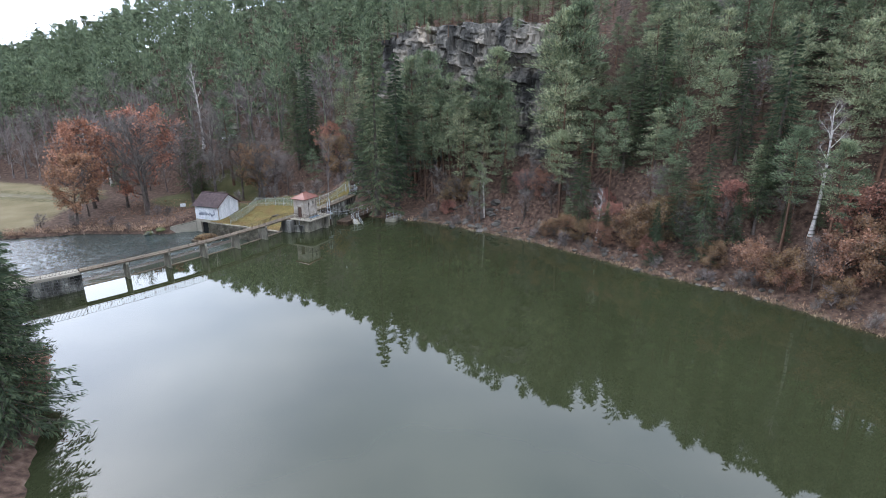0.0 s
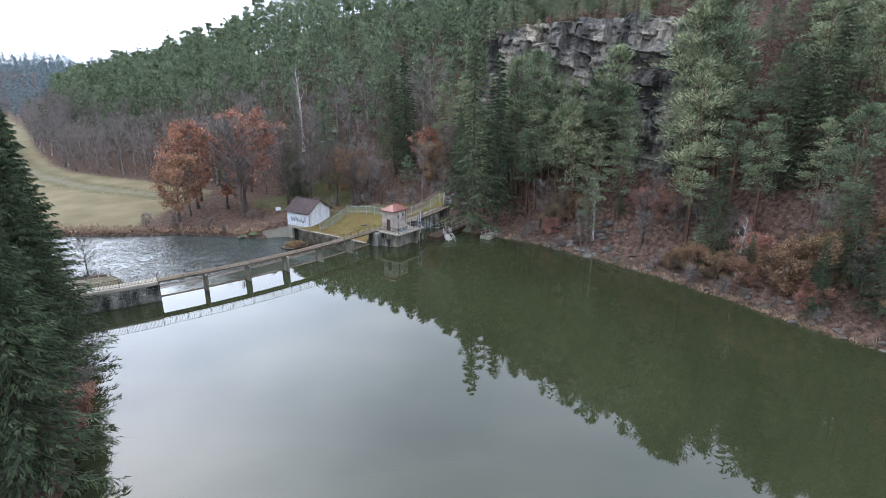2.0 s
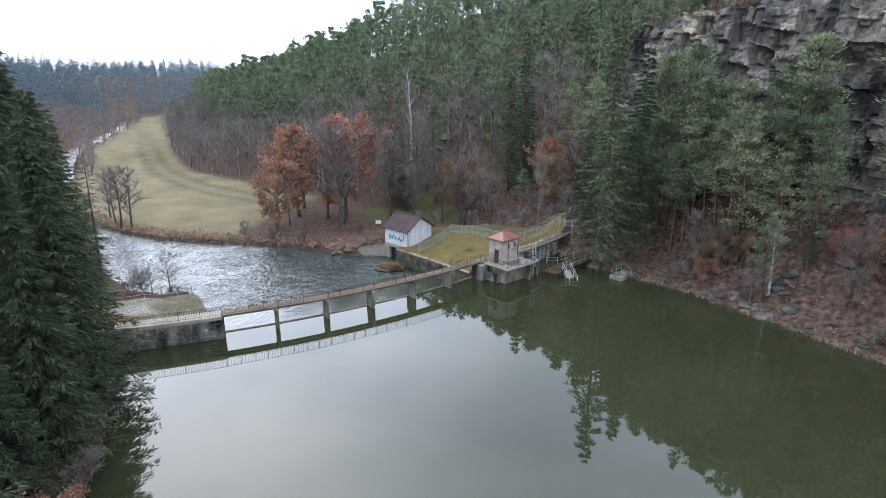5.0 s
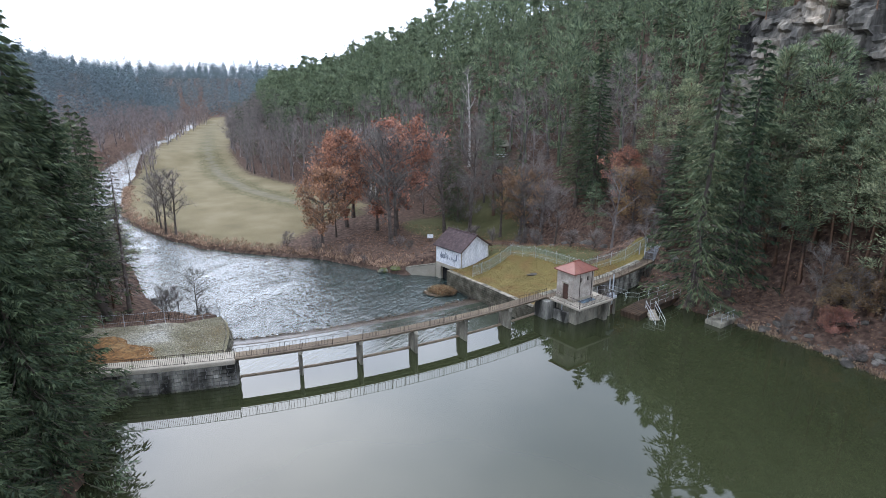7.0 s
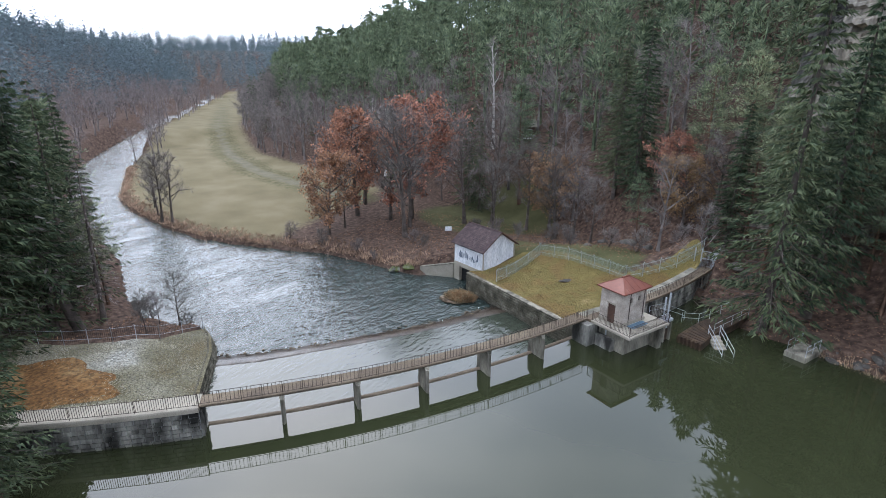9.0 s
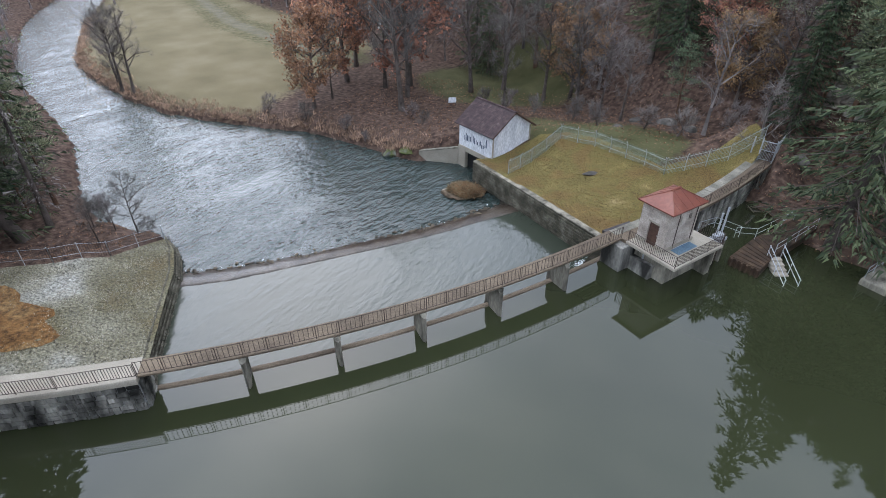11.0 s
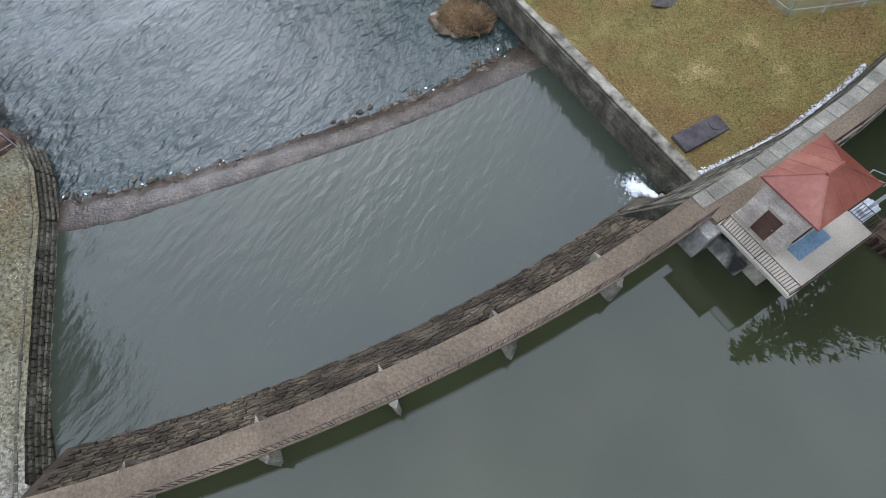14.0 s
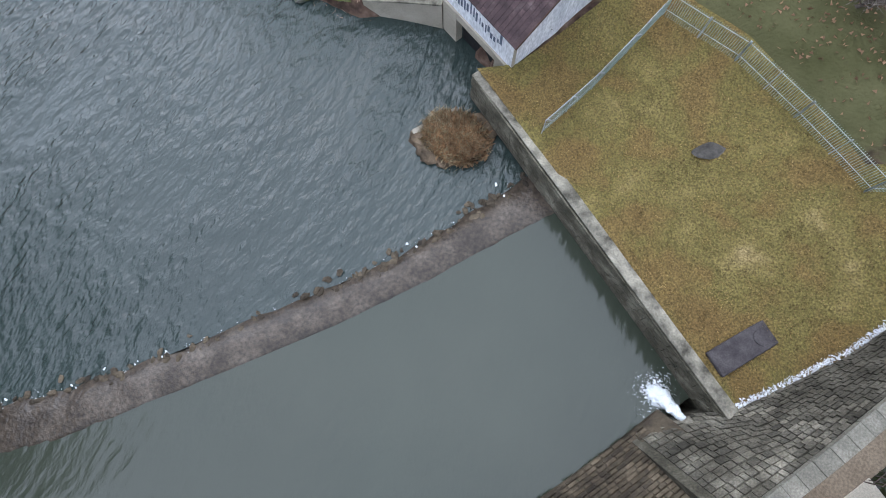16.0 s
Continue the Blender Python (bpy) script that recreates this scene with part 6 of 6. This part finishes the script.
# young growth under the pines
spots_u = scatter((-45, 78), (45, 175), 9000, 3.4, lambda X, Y: (hill_d(X, Y) > 9) & (seg_dist(X, Y, SHORE_R[2:12]) < 75) & (seg_dist(X, Y, SHORE_R[2:12]) > 9) & (cliff_zone(X, Y) == False))
woodland("undergrowth", spots_u[:620], [(v, 0) for v in P_FAR], "young conifers and scrub under the pines", [M_PINE], 0.3)


# ---- rock, shore and small things ----
def rock_mesh(seed, sub=2, flat=0.7):
    bm = bmesh.new()
    bmesh.ops.create_icosphere(bm, subdivisions=sub, radius=1)
    off = Vector((seed * 3.1, seed * 1.7, seed * 5.3))
    for v in bm.verts:
        c = v.co.copy()
        k = 1 + 0.35 * noise.noise(c * 1.1 + off) + 0.14 * noise.noise(c * 3.1 + off)
        # flatten a few sides, as broken rock has
        for ax in (Vector((0.6, 0.5, 0.6)), Vector((-0.7, 0.3, 0.5)), Vector((0.1, -0.8, 0.5)), Vector((0, 0.1, 1))):
            ax = (ax + Vector((math.sin(seed), math.cos(seed * 1.3), 0)) * 0.3).normalized()
            over = c.dot(ax) * k - 0.66
            if over > 0:
                c -= ax * over * 0.8
        v.co = Vector((c.x * k, c.y * k, c.z * k * flat))
    return bm


ROCKS = [bm_data("boulder", rock_mesh(k + 1.0), M_BOULDER) for k in range(6)]
shore = [Vector((*p, 0)) for p in SHORE_R[1:12]]
cum = [0.0]
for a, b in zip(shore[:-1], shore[1:]):
    cum.append(cum[-1] + (b - a).length)


def along_shore(s, off):
    for k in range(len(shore) - 1):
        if s <= cum[k + 1]:
            d = (shore[k + 1] - shore[k]).normalized()
            return shore[k] + d * (s - cum[k]) + Vector((-d.y, d.x, 0)) * off
    return shore[-1]


for k in range(110):
    s = rng.uniform(0, 66) if k < 80 else rng.uniform(8, 34)
    off = abs(rng.normal(0, 1.6)) + 0.1 if k < 80 else rng.uniform(1, 7)
    p = along_shore(s, off)
    sz = rng.uniform(0.25, 0.75) * (1.05 if 10 < s < 32 else 0.7)
    z = float(land(np.array([p.x]), np.array([p.y]))[0])
    put("boulder", ROCKS[k % 6], m=pose(p.x, p.y, max(z, -0.25) + sz * 0.12, rng.uniform(-15, 15), rng.uniform(-15, 15), rng.uniform(0, 360)) @ Matrix.Diagonal((sz * rng.uniform(0.8, 1.5), sz, sz * rng.uniform(0.6, 1.1), 1)), label="angular grey boulder on the leaf-strewn shore", category="boulder", group="boulders on the shore")

# saplings and young trees between the shore and the tall pines
for k in range(66):
    p = along_shore(rng.uniform(6, 100), rng.uniform(2.0, 11.0))
    kind = ("beech", "bare", "pine", "beech", "bare", "spruce")[k % 6]
    plant(kind, float(p.x), float(p.y), rng.uniform(*{"beech": (0.35, 0.8), "bare": (0.3, 0.6), "pine": (0.25, 0.55), "spruce": (0.2, 0.42)}[kind]))

# rubble between the boulders
parts_v = []
base = np.array([[1, 0, 0], [-0.6, 0.8, 0], [-0.5, -0.9, 0.1], [0, 0, 0.8], [0.2, 0.1, -0.7]])
for k in range(600):
    s, off = rng.uniform(0, 80), abs(rng.normal(0, 1.5)) - 0.1
    if k > 260:
        s, off = rng.uniform(8, 34), rng.uniform(0, 6)
    p = along_shore(s, off)
    r = rng.uniform(0.07, 0.22)
    q = (base + rng.normal(0, 0.22, base.shape)) @ np.linalg.qr(rng.normal(size=(3, 3)))[0] * r
    z = max(float(land(np.array([p.x]), np.array([p.y]))[0]), -0.1)
    q = q + np.array([p.x, p.y, z + r * 0.3])
    for f in ((0, 1, 3), (1, 2, 3), (2, 0, 3), (1, 0, 4), (2, 1, 4), (0, 2, 4)):
        parts_v.append(q[list(f)])
put("shore_rubble", tri_data("shore_rubble", np.concatenate(parts_v), M_BOULDER), label="grey stone rubble along the waterline", category="rubble", kind="stuff")

# the cliff: ledges and blocks over a leaning face
bm = bmesh.new()
CO, CD = Vector((-14, 129.3, 0)), Vector((0.84, -0.54, 0))
CN = Vector((-0.54, -0.84, 0))
nu, nv = 150, 92
grid = []
for i in range(nu + 1):
    a = 46 * i / nu
    top = 37.0 - 2.5 * math.exp(-a / 3) - 0.3 * max(0, a - 35) + 0.9 * noise.noise(Vector((a * 0.3, 0, 7)))
    row = []
    for j in range(nv + 1):
        v = j / nv
        z = 6.0 + (top - 6.0) * v
        q = CO + CD * a
        setback = -5.2 * (1 - v) ** 0.8 + 1.2 + (0.8 * math.exp(-((a - 9) / 6.5) ** 2)) * v
        cell = Vector((math.floor(a / 2.9 + z * 0.05), math.floor(z / 2.6 + a * 0.09), 3))
        blocky = noise.cell(cell * 1.37) * 1.3
        cell2 = Vector((math.floor(a / 1.1 + z * 0.07), math.floor(z / 0.9 + a * 0.13), 9))
        blocky += noise.cell(cell2 * 1.73) * 0.5
        fine_n = 0.3 * noise.noise(Vector((a * 0.4, z * 0.3, 1))) + 0.12 * noise.noise(Vector((a * 1.9, z * 2.2, 4)))
        over = 1.6 * math.exp(-((z - 30.5) / 1.2) ** 2) * math.exp(-((a - 32) / 5) ** 2) - 1.9 * math.exp(-((z - 27.6) / 1.4) ** 2) * math.exp(-((a - 32) / 5) ** 2)
        q = q + CN * (-setback + blocky + fine_n + over)
        row.append(bm.verts.new((q.x, q.y, z)))
    for back in (1.5, 4.0, 9.0):
        q = CO + CD * a - CN * (setback + back)
        row.append(bm.verts.new((q.x, q.y, top + 0.4 * noise.noise(Vector((a * 0.4, back, 2))) - 0.25 * max(0, back - 4))))
    grid.append(row)
for i in range(nu):
    for j in range(len(grid[0]) - 1):
        bm.faces.new((grid[i][j], grid[i + 1][j], grid[i + 1][j + 1], grid[i][j + 1]))
put("cliff", bm_data("cliff", bm, M_ROCK), label="grey fractured rock cliff standing out of the pine wood", category="cliff", kind="structure")
for k in range(22):
    a, zz = rng.uniform(1, 44), rng.uniform(14, 36)
    q = CO + CD * a + CN * (5.2 * (1 - (zz - 6) / 31) ** 0.8 - 0.6)
    plant("pine", q.x, q.y, rng.uniform(0.16, 0.34), z=zz)
for k in range(44):
    al, cl = rng.uniform(-4, 46), rng.uniform(4.5, 17)
    plant("pine", -12 + al * 0.84 + cl * 0.54, 128 - al * 0.54 + cl * 0.84, rng.uniform(0.2, 0.36) + 0.006 * cl, wide=1.35)
for x, y, sz in [(-31, 126, 1.6), (-28, 124, 1.1), (-35, 127, 1.2), (-17, 118, 1.3), (-36, 122, 0.8), (22, 96, 1.3), (15, 99, 1.5), (18, 97, 1.1), (10, 100, 1.2), (26, 90, 0.9), (41, 74, 0.9), (12, 97.5, 0.8), (-24, 122, 1.0)]:
    z = float(land(np.array([x]), np.array([y]))[0])
    put("rock_outcrop", ROCKS[int(rng.integers(6))], m=pose(x, y, z, 0, 0, rng.uniform(0, 360)) @ Matrix.Diagonal((sz * 0.95, sz * 0.7, sz * 0.75, 1)), label="grey rock outcrop among leaf litter", category="rock", group="outcrops on the slope")
zl = float(lawn_right(-35.6, 112.2))
put("lawn_rock", bm_data("lawn_rock", rock_mesh(9.0, 3, 0.35), M_BOULDER), m=pose(-35.6, 112.2, zl, 0, 0, 40) @ Matrix.Diagonal((1.05, 0.5, 0.55, 1)), label="flat mossy grey rock on the lawn", category="rock")
put("bank_rock", bm_data("bank_rock", rock_mesh(4.0, 3, 0.6), material("mossy_rock", [(0.35, (0.1, 0.1, 0.095)), (0.5, (0.1, 0.115, 0.03)), (0.7, (0.2, 0.2, 0.17))], 0.8, 0.95, 0.7, 6)), m=pose(-60.2, 112.6, -4.2, 0, 0, 20) @ Matrix.Diagonal((1.7, 1.1, 1.5, 1)), label="mossy boulder at the river bank", category="rock")
put("bank_rock", bm_data("bank_rock", rock_mesh(6.0, 3, 0.6), bpy.data.materials["mossy_rock"]), m=pose(-62.8, 111.6, -4.7, 0, 0, 70) @ Matrix.Diagonal((1.2, 0.9, 0.9, 1)), label="low mossy boulder at the water's edge", category="rock")

# cabin in the wood
cz = float(land(np.array([-63.0]), np.array([161.0]))[0])
cab = thing("wood_cabin", frame_xy(-63, 161, cz, 0.85, 0.52), "small dark wooden cabin with white window frames among trees", "cabin")
part("wall", boxes(((-2.2, -1.8, -1), (2.2, 1.8, 2.4)), bevel=0.03), M_DOOR, cab)
bm = bmesh.new()
cv = [bm.verts.new(v) for v in ((-2.6, -2.3, 2.3), (2.6, -2.3, 2.3), (2.6, 0, 3.6), (-2.6, 0, 3.6), (2.6, 2.3, 2.3), (-2.6, 2.3, 2.3))]
cv2 = [bm.verts.new(v.co + Vector((0, 0, 0.15))) for v in cv]
for f in ((0, 1, 2, 3), (3, 2, 4, 5)):
    bm.faces.new([cv[k] for k in f])
    bm.faces.new([cv2[k] for k in f])
for a, b in ((0, 1), (1, 2), (2, 4), (4, 5), (5, 3), (3, 0)):
    bm.faces.new((cv[a], cv[b], cv2[b], cv2[a]))
part("roof", bm, M_PIER, cab, "grey felt roof")
for x in (-1.3, 0.5):
    wd = part("window", boxes(((x, -1.86, 0.8), (x + 0.95, -1.81, 1.7))), M_DARK, cab)
    part("window_frame", boxes(((x - 0.1, -1.9, 0.7), (x, -1.8, 1.8)), ((x + 0.95, -1.9, 0.7), (x + 1.05, -1.8, 1.8)), ((x, -1.9, 0.7), (x + 0.95, -1.8, 0.8)), ((x, -1.9, 1.7), (x + 0.95, -1.8, 1.8))), M_WHITE, wd, "white window frame")
part("railing_board", boxes(((-2.2, -2.5, -0.2), (2.2, -2.42, 0.1)), ((-2.2, -2.5, 0.4), (2.2, -2.42, 0.55))), M_WHITE, cab, "white veranda board")
part("veranda", boxes(((-2.2, -2.5, -0.9), (2.2, -1.8, -0.3))), M_RUST, cab)
bx, by = -63.2, 128.5
bz = float(land(np.array([bx]), np.array([by]))[0])
sign = thing("notice_board", frame_xy(bx, by, bz, 0.8, 0.6), "small white board on two posts by the trees", "notice board")
part("panel", boxes(((-0.6, -0.03, 0.6), (0.6, 0.03, 1.4)), bevel=0.01), M_WHITE, sign)
part("post", rod(bmesh.new(), (-0.5, 0.05, -0.3), (-0.5, 0.05, 1.4), 0.04, 6), M_RAIL, sign)
part("post", rod(bmesh.new(), (0.5, 0.05, -0.3), (0.5, 0.05, 1.4), 0.04, 6), M_RAIL, sign)
# driftwood by the jetty
for k in range(9):
    x, y = -18.6 + rng.uniform(-1.3, 1.6), 108.6 + rng.uniform(-1.5, 2.5)
    a = rng.uniform(0, 3.14)
    L = rng.uniform(0.8, 2.0)
    put("driftwood_branch", bm_data("driftwood_branch", rod(bmesh.new(), (-L / 2, 0, 0), (L / 2, 0, 0.15), 0.07, 6, 0.03), M_BARK), m=pose(x, y, max(float(land(np.array([x]), np.array([y]))[0]), 0) + 0.12, 0, 0, math.degrees(a)), label="weathered driftwood branch on the muddy bank", category="branch", group="driftwood by the jetty")

for x, y, sc in [(-34.2, 38.6, 0.55), (-35.6, 40.6, 0.6), (-33.0, 36.9, 0.4)]:
    plant("beech", x, y, sc)
# shrubs along the banks
for x, y, sc in [(-70, 82.3, 0.6), (-73, 82, 0.7), (-78, 81, 0.8), (-83, 82.5, 0.8), (-88, 85.5, 0.9), (-95, 89, 0.8), (-67.5, 112, 0.5), (-72, 113, 0.7), (-79, 113, 0.8), (-86, 112, 0.8), (-59, 130, 0.8), (-54, 128, 0.9), (-49, 127, 0.8), (-43, 126, 0.9), (-39, 124, 0.9), (-33, 122, 0.9), (-29, 121, 1.0), (-24, 122, 0.9), (-35.5, 40.2, 0.7), (-39, 45, 0.8), (-33.2, 38.4, 0.5), (-62, 118, 0.6), (-66, 121, 0.7)] + [(*along_shore(s, rng.uniform(0.4, 3.5)).xy, rng.uniform(0.35, 0.75)) for s in rng.uniform(4, 95, 34)]:
    plant("shrub", float(x), float(y), sc)


def tufts(name, pts_xyz, per, size, mat, label, lean=0.5, thin=0.12):
    p = np.repeat(np.asarray(pts_xyz), per, 0)
    p = p + np.concatenate([rng.normal(0, 0.14 + size * 0.12, (len(p), 2)), np.zeros((len(p), 1))], 1)
    d = unit(np.concatenate([rng.normal(0, lean, (len(p), 2)), np.ones((len(p), 1))], 1))
    put(name, tri_data(name, blades(p, d, rng.uniform(0.5, 1.2, len(p)) * size, np.full(len(p), thin * size)), mat), label=label, category="grass", kind="stuff")


def ground_points(X, Y):
    return np.stack([X, Y, land(X, Y)], -1)


# dry reeds on the meadow's river bank and along the pond
line = RIVER_RIGHT[4:15]
X, Y = [], []
for (ax, ay), (bx, by) in zip(line[:-1], line[1:]):
    n = int(math.hypot(bx - ax, by - ay) * 9)
    u = rng.uniform(0, 1, n)
    nx_, ny_ = -(by - ay), bx - ax
    L = math.hypot(nx_, ny_)
    o = abs(rng.normal(0, 1.6, n)) + 0.9
    X.append(ax + (bx - ax) * u + nx_ / L * o)
    Y.append(ay + (by - ay) * u + ny_ / L * o)
tufts("river_reeds", ground_points(np.concatenate(X), np.concatenate(Y)), 9, 0.75, M_REED, "dry tan reeds and grass on the river bank")
S = rng.uniform(0, 110, 900)
P = np.array([along_shore(s, abs(rng.normal(0, 0.7)) + 0.05)[:] for s in S])
tufts("shore_grass", ground_points(P[:, 0], P[:, 1]), 7, 0.45, M_REED, "dry grass tufts along the pond shore")
a = rng.uniform(0, 6.283, 420)
r = np.sqrt(rng.uniform(0, 1.25, 420))
ix, iy = -48.9 + 1.7 * r * np.cos(a), 107.2 + 1.3 * r * np.sin(a)
tufts("islet_weeds", np.stack([ix, iy, -4.75 + 0.45 * np.sqrt(np.clip(1 - r * r, 0, 1))], -1), 12, 0.6, M_REED, "dry brown weeds on the islet", 1.0, 0.14)
tufts("islet_leaves", np.stack([ix + 0.1, iy, -4.68 + 0.5 * np.sqrt(np.clip(1 - r * r, 0, 1))], -1), 9, 0.42, M_OAK, "brown leaves caught on the islet", 1.4, 0.5)
# stones caught along the lower edge of the weir, and foam between them
bm = bmesh.new()
spray = bmesh.new()
for k in range(215):
    q = fine_dn[rng.integers(len(fine_dn) - 1)]
    back = (fine_up[min(len(fine_up) - 1, k % len(fine_up))] - fine_dn[k % len(fine_dn)]).normalized()
    z = -4.93
    q = q + Vector((rng.normal(0, 0.28), rng.normal(0, 0.28), 0)) + back * rng.uniform(-0.15, 0.35)
    tgt, size = (bm, rng.uniform(0.06, 0.22)) if k < 190 else (spray, rng.uniform(0.04, 0.09))
    m = Matrix.Translation((q.x, q.y, z)) @ Matrix.Rotation(rng.uniform(0, 6.283), 4, "Z") @ Matrix.Diagonal((size * 1.6, size, size * 0.55, 1))
    bmesh.ops.create_icosphere(tgt, subdivisions=1, radius=1, matrix=m)
for b_ in (bm, spray):
    for v in b_.verts:
        v.co += Vector((rng.normal(0, 0.03), rng.normal(0, 0.03), rng.normal(0, 0.02)))
put("weir_stones", bm_data("weir_stones", bm, M_SPILL), label="small dark wet stones along the weir", category="stones", kind="stuff")
put("weir_foam", bm_data("weir_foam", spray, M_FOAM), label="white foam flecks below the weir", category="foam", kind="stuff")
# worn rust-brown patch at the inner end of the west lawn
M_RUST_SOIL = material("rusty_worn_turf", [(0.3, (0.09, 0.042, 0.012)), (0.5, (0.15, 0.075, 0.024)), (0.7, (0.2, 0.125, 0.055))], 0.35, 0.95, 0.9, 9, detail=12, fine=0.6)
turns = np.linspace(0, 6.283, 40, endpoint=False)
reach = 1.15 + 0.13 * np.sin(3 * turns + 1) + 0.09 * np.sin(7 * turns) + rng.uniform(-0.07, 0.07, 40)
RUST = [(-67.6 + 5.6 * r * math.cos(a) + 1.2 * r * math.sin(a), 63.6 + 4.3 * r * math.sin(a) + 1.2 * r * math.cos(a)) for a, r in zip(turns, reach)]
me = sheet("worn_turf", RUST, 0.0, M_RUST_SOIL, 0.8)
for v in me.vertices:
    v.co.z = float(lawn_left(v.co.x, v.co.y)) + 0.03
put("worn_turf", me, label="rust-brown worn patch in the pale lawn", category="lawn", kind="structure")
# short grass on both lawns
M_BLADE = foliage("lawn_grass_blades", (0.065, 0.046, 0.015), (0.31, 0.22, 0.09), see_through=0.15)
M_BLADE_PALE = foliage("pale_grass_blades", (0.15, 0.13, 0.08), (0.42, 0.4, 0.34), see_through=0.1)
for poly, fn, mat, lab, box4, n, size in ((LAWN_R, lawn_right, M_BLADE, "short yellow-green winter grass", (-50, -19, 100, 121), 26000, 0.1), (LAWN_L, lawn_left, M_BLADE_PALE, "pale bleached grass and pebbles", (-78, -50, 56, 81), 26000, 0.1)):
    X, Y = rng.uniform(box4[0], box4[1], n), rng.uniform(box4[2], box4[3], n)
    ok = (signed(X, Y, poly) < -0.35) & (signed(X, Y, RUST) > rng.normal(-0.3, 0.7, n))
    X, Y = X[ok], Y[ok]
    p = np.stack([X, Y, fn(X, Y)], -1)
    p = np.repeat(p, 3, 0) + np.concatenate([rng.normal(0, 0.08, (len(p) * 3, 2)), np.zeros((len(p) * 3, 1))], 1)
    d = unit(np.concatenate([rng.normal(0, 1.0, (len(p), 2)), np.ones((len(p), 1))], 1))
    put("lawn_grass", tri_data("lawn_grass", blades(p, d, rng.uniform(0.5, 1.4, len(p)) * size, np.full(len(p), 0.045)), mat), label=lab, category="grass", kind="stuff")
# fallen leaves on slope and banks
n = 60000
X, Y = rng.uniform(-80, 56, n), rng.uniform(50, 140, n)
ok = (signed(X, Y, RESERVOIR) > 0.2) & (signed(X, Y, RIVER) > 1.5) & (signed(X, Y, LAWN_L) > 0.5) & (signed(X, Y, LAWN_R) > 0.5) & (hill_d(X, Y) < 30)
X, Y = X[ok], Y[ok]
p = ground_points(X, Y) + np.array([0, 0, 0.05])
d = unit(np.concatenate([rng.normal(0, 1, (len(p), 2)), rng.normal(0.15, 0.25, (len(p), 1))], 1))
put("fallen_leaves", tri_data("fallen_leaves", blades(p, d, rng.uniform(0.12, 0.3, len(p)), rng.uniform(0.1, 0.22, len(p))), M_BEECH), label="fallen brown leaves on the slope and banks", category="leaves", kind="stuff")
# broken water where the jet lands
v = []
for k in range(900):
    a, rr = rng.uniform(0, 6.28), abs(rng.normal(0, 0.75))
    c = np.array([-31.8 + rr * math.cos(a) * 0.9, 99.6 + rr * math.sin(a), -4.6 + rng.uniform(0, 0.12)])
    r = rng.uniform(0.02, 0.1) * max(0.3, 1.3 - rr * 0.6)
    b = rng.uniform(0, 6.28, 3) + np.array([0, 2.1, 4.2])
    v.append(c + np.stack([np.cos(b) * r * 1.4, np.sin(b) * r, rng.uniform(-0.02, 0.04, 3)], -1))
put("jet_foam", tri_data("jet_foam", np.concatenate(v), M_FOAM), label="white foam where the jet meets the basin", category="foam", kind="stuff")
# foam line below the weir and pale gravel line at the wing wall's foot
v = []
for k in range(420):
    i = int(rng.integers(len(fine_dn)))
    q = fine_dn[i] + Vector((rng.normal(0, 0.16), rng.normal(0, 0.16), 0))
    r = rng.uniform(0.015, 0.055) * (1.3 if i < 28 else 0.8)
    c = np.array([q.x, q.y, -4.965 + rng.uniform(0, 0.02)])
    a = rng.uniform(0, 6.28, 3) + np.array([0, 2.1, 4.2])
    v.append(c + np.stack([np.cos(a) * r * 1.5, np.sin(a) * r, np.zeros(3)], -1))
put("weir_foam", tri_data("weir_foam", np.concatenate(v), M_FOAM), label="broken line of foam below the weir", category="foam", kind="stuff")
v = []
for k in range(1600):
    a = rng.uniform(-21.2, -13.5)
    q = arc(w_foot(a)[0] - 0.12 + rng.normal(-0.05, 0.1), a, 0)
    q.z = float(lawn_right(q.x, q.y)) + 0.05
    r = rng.uniform(0.04, 0.11)
    a = rng.uniform(0, 6.28, 3) + np.array([0, 2.1, 4.2])
    v.append(np.array(q[:]) + np.stack([np.cos(a) * r, np.sin(a) * r, rng.uniform(-0.02, 0.05, 3)], -1))
put("gravel_edge", tri_data("gravel_edge", np.concatenate(v), M_WHITE), label="pale gravel strip at the foot of the wing wall", category="gravel", kind="stuff")
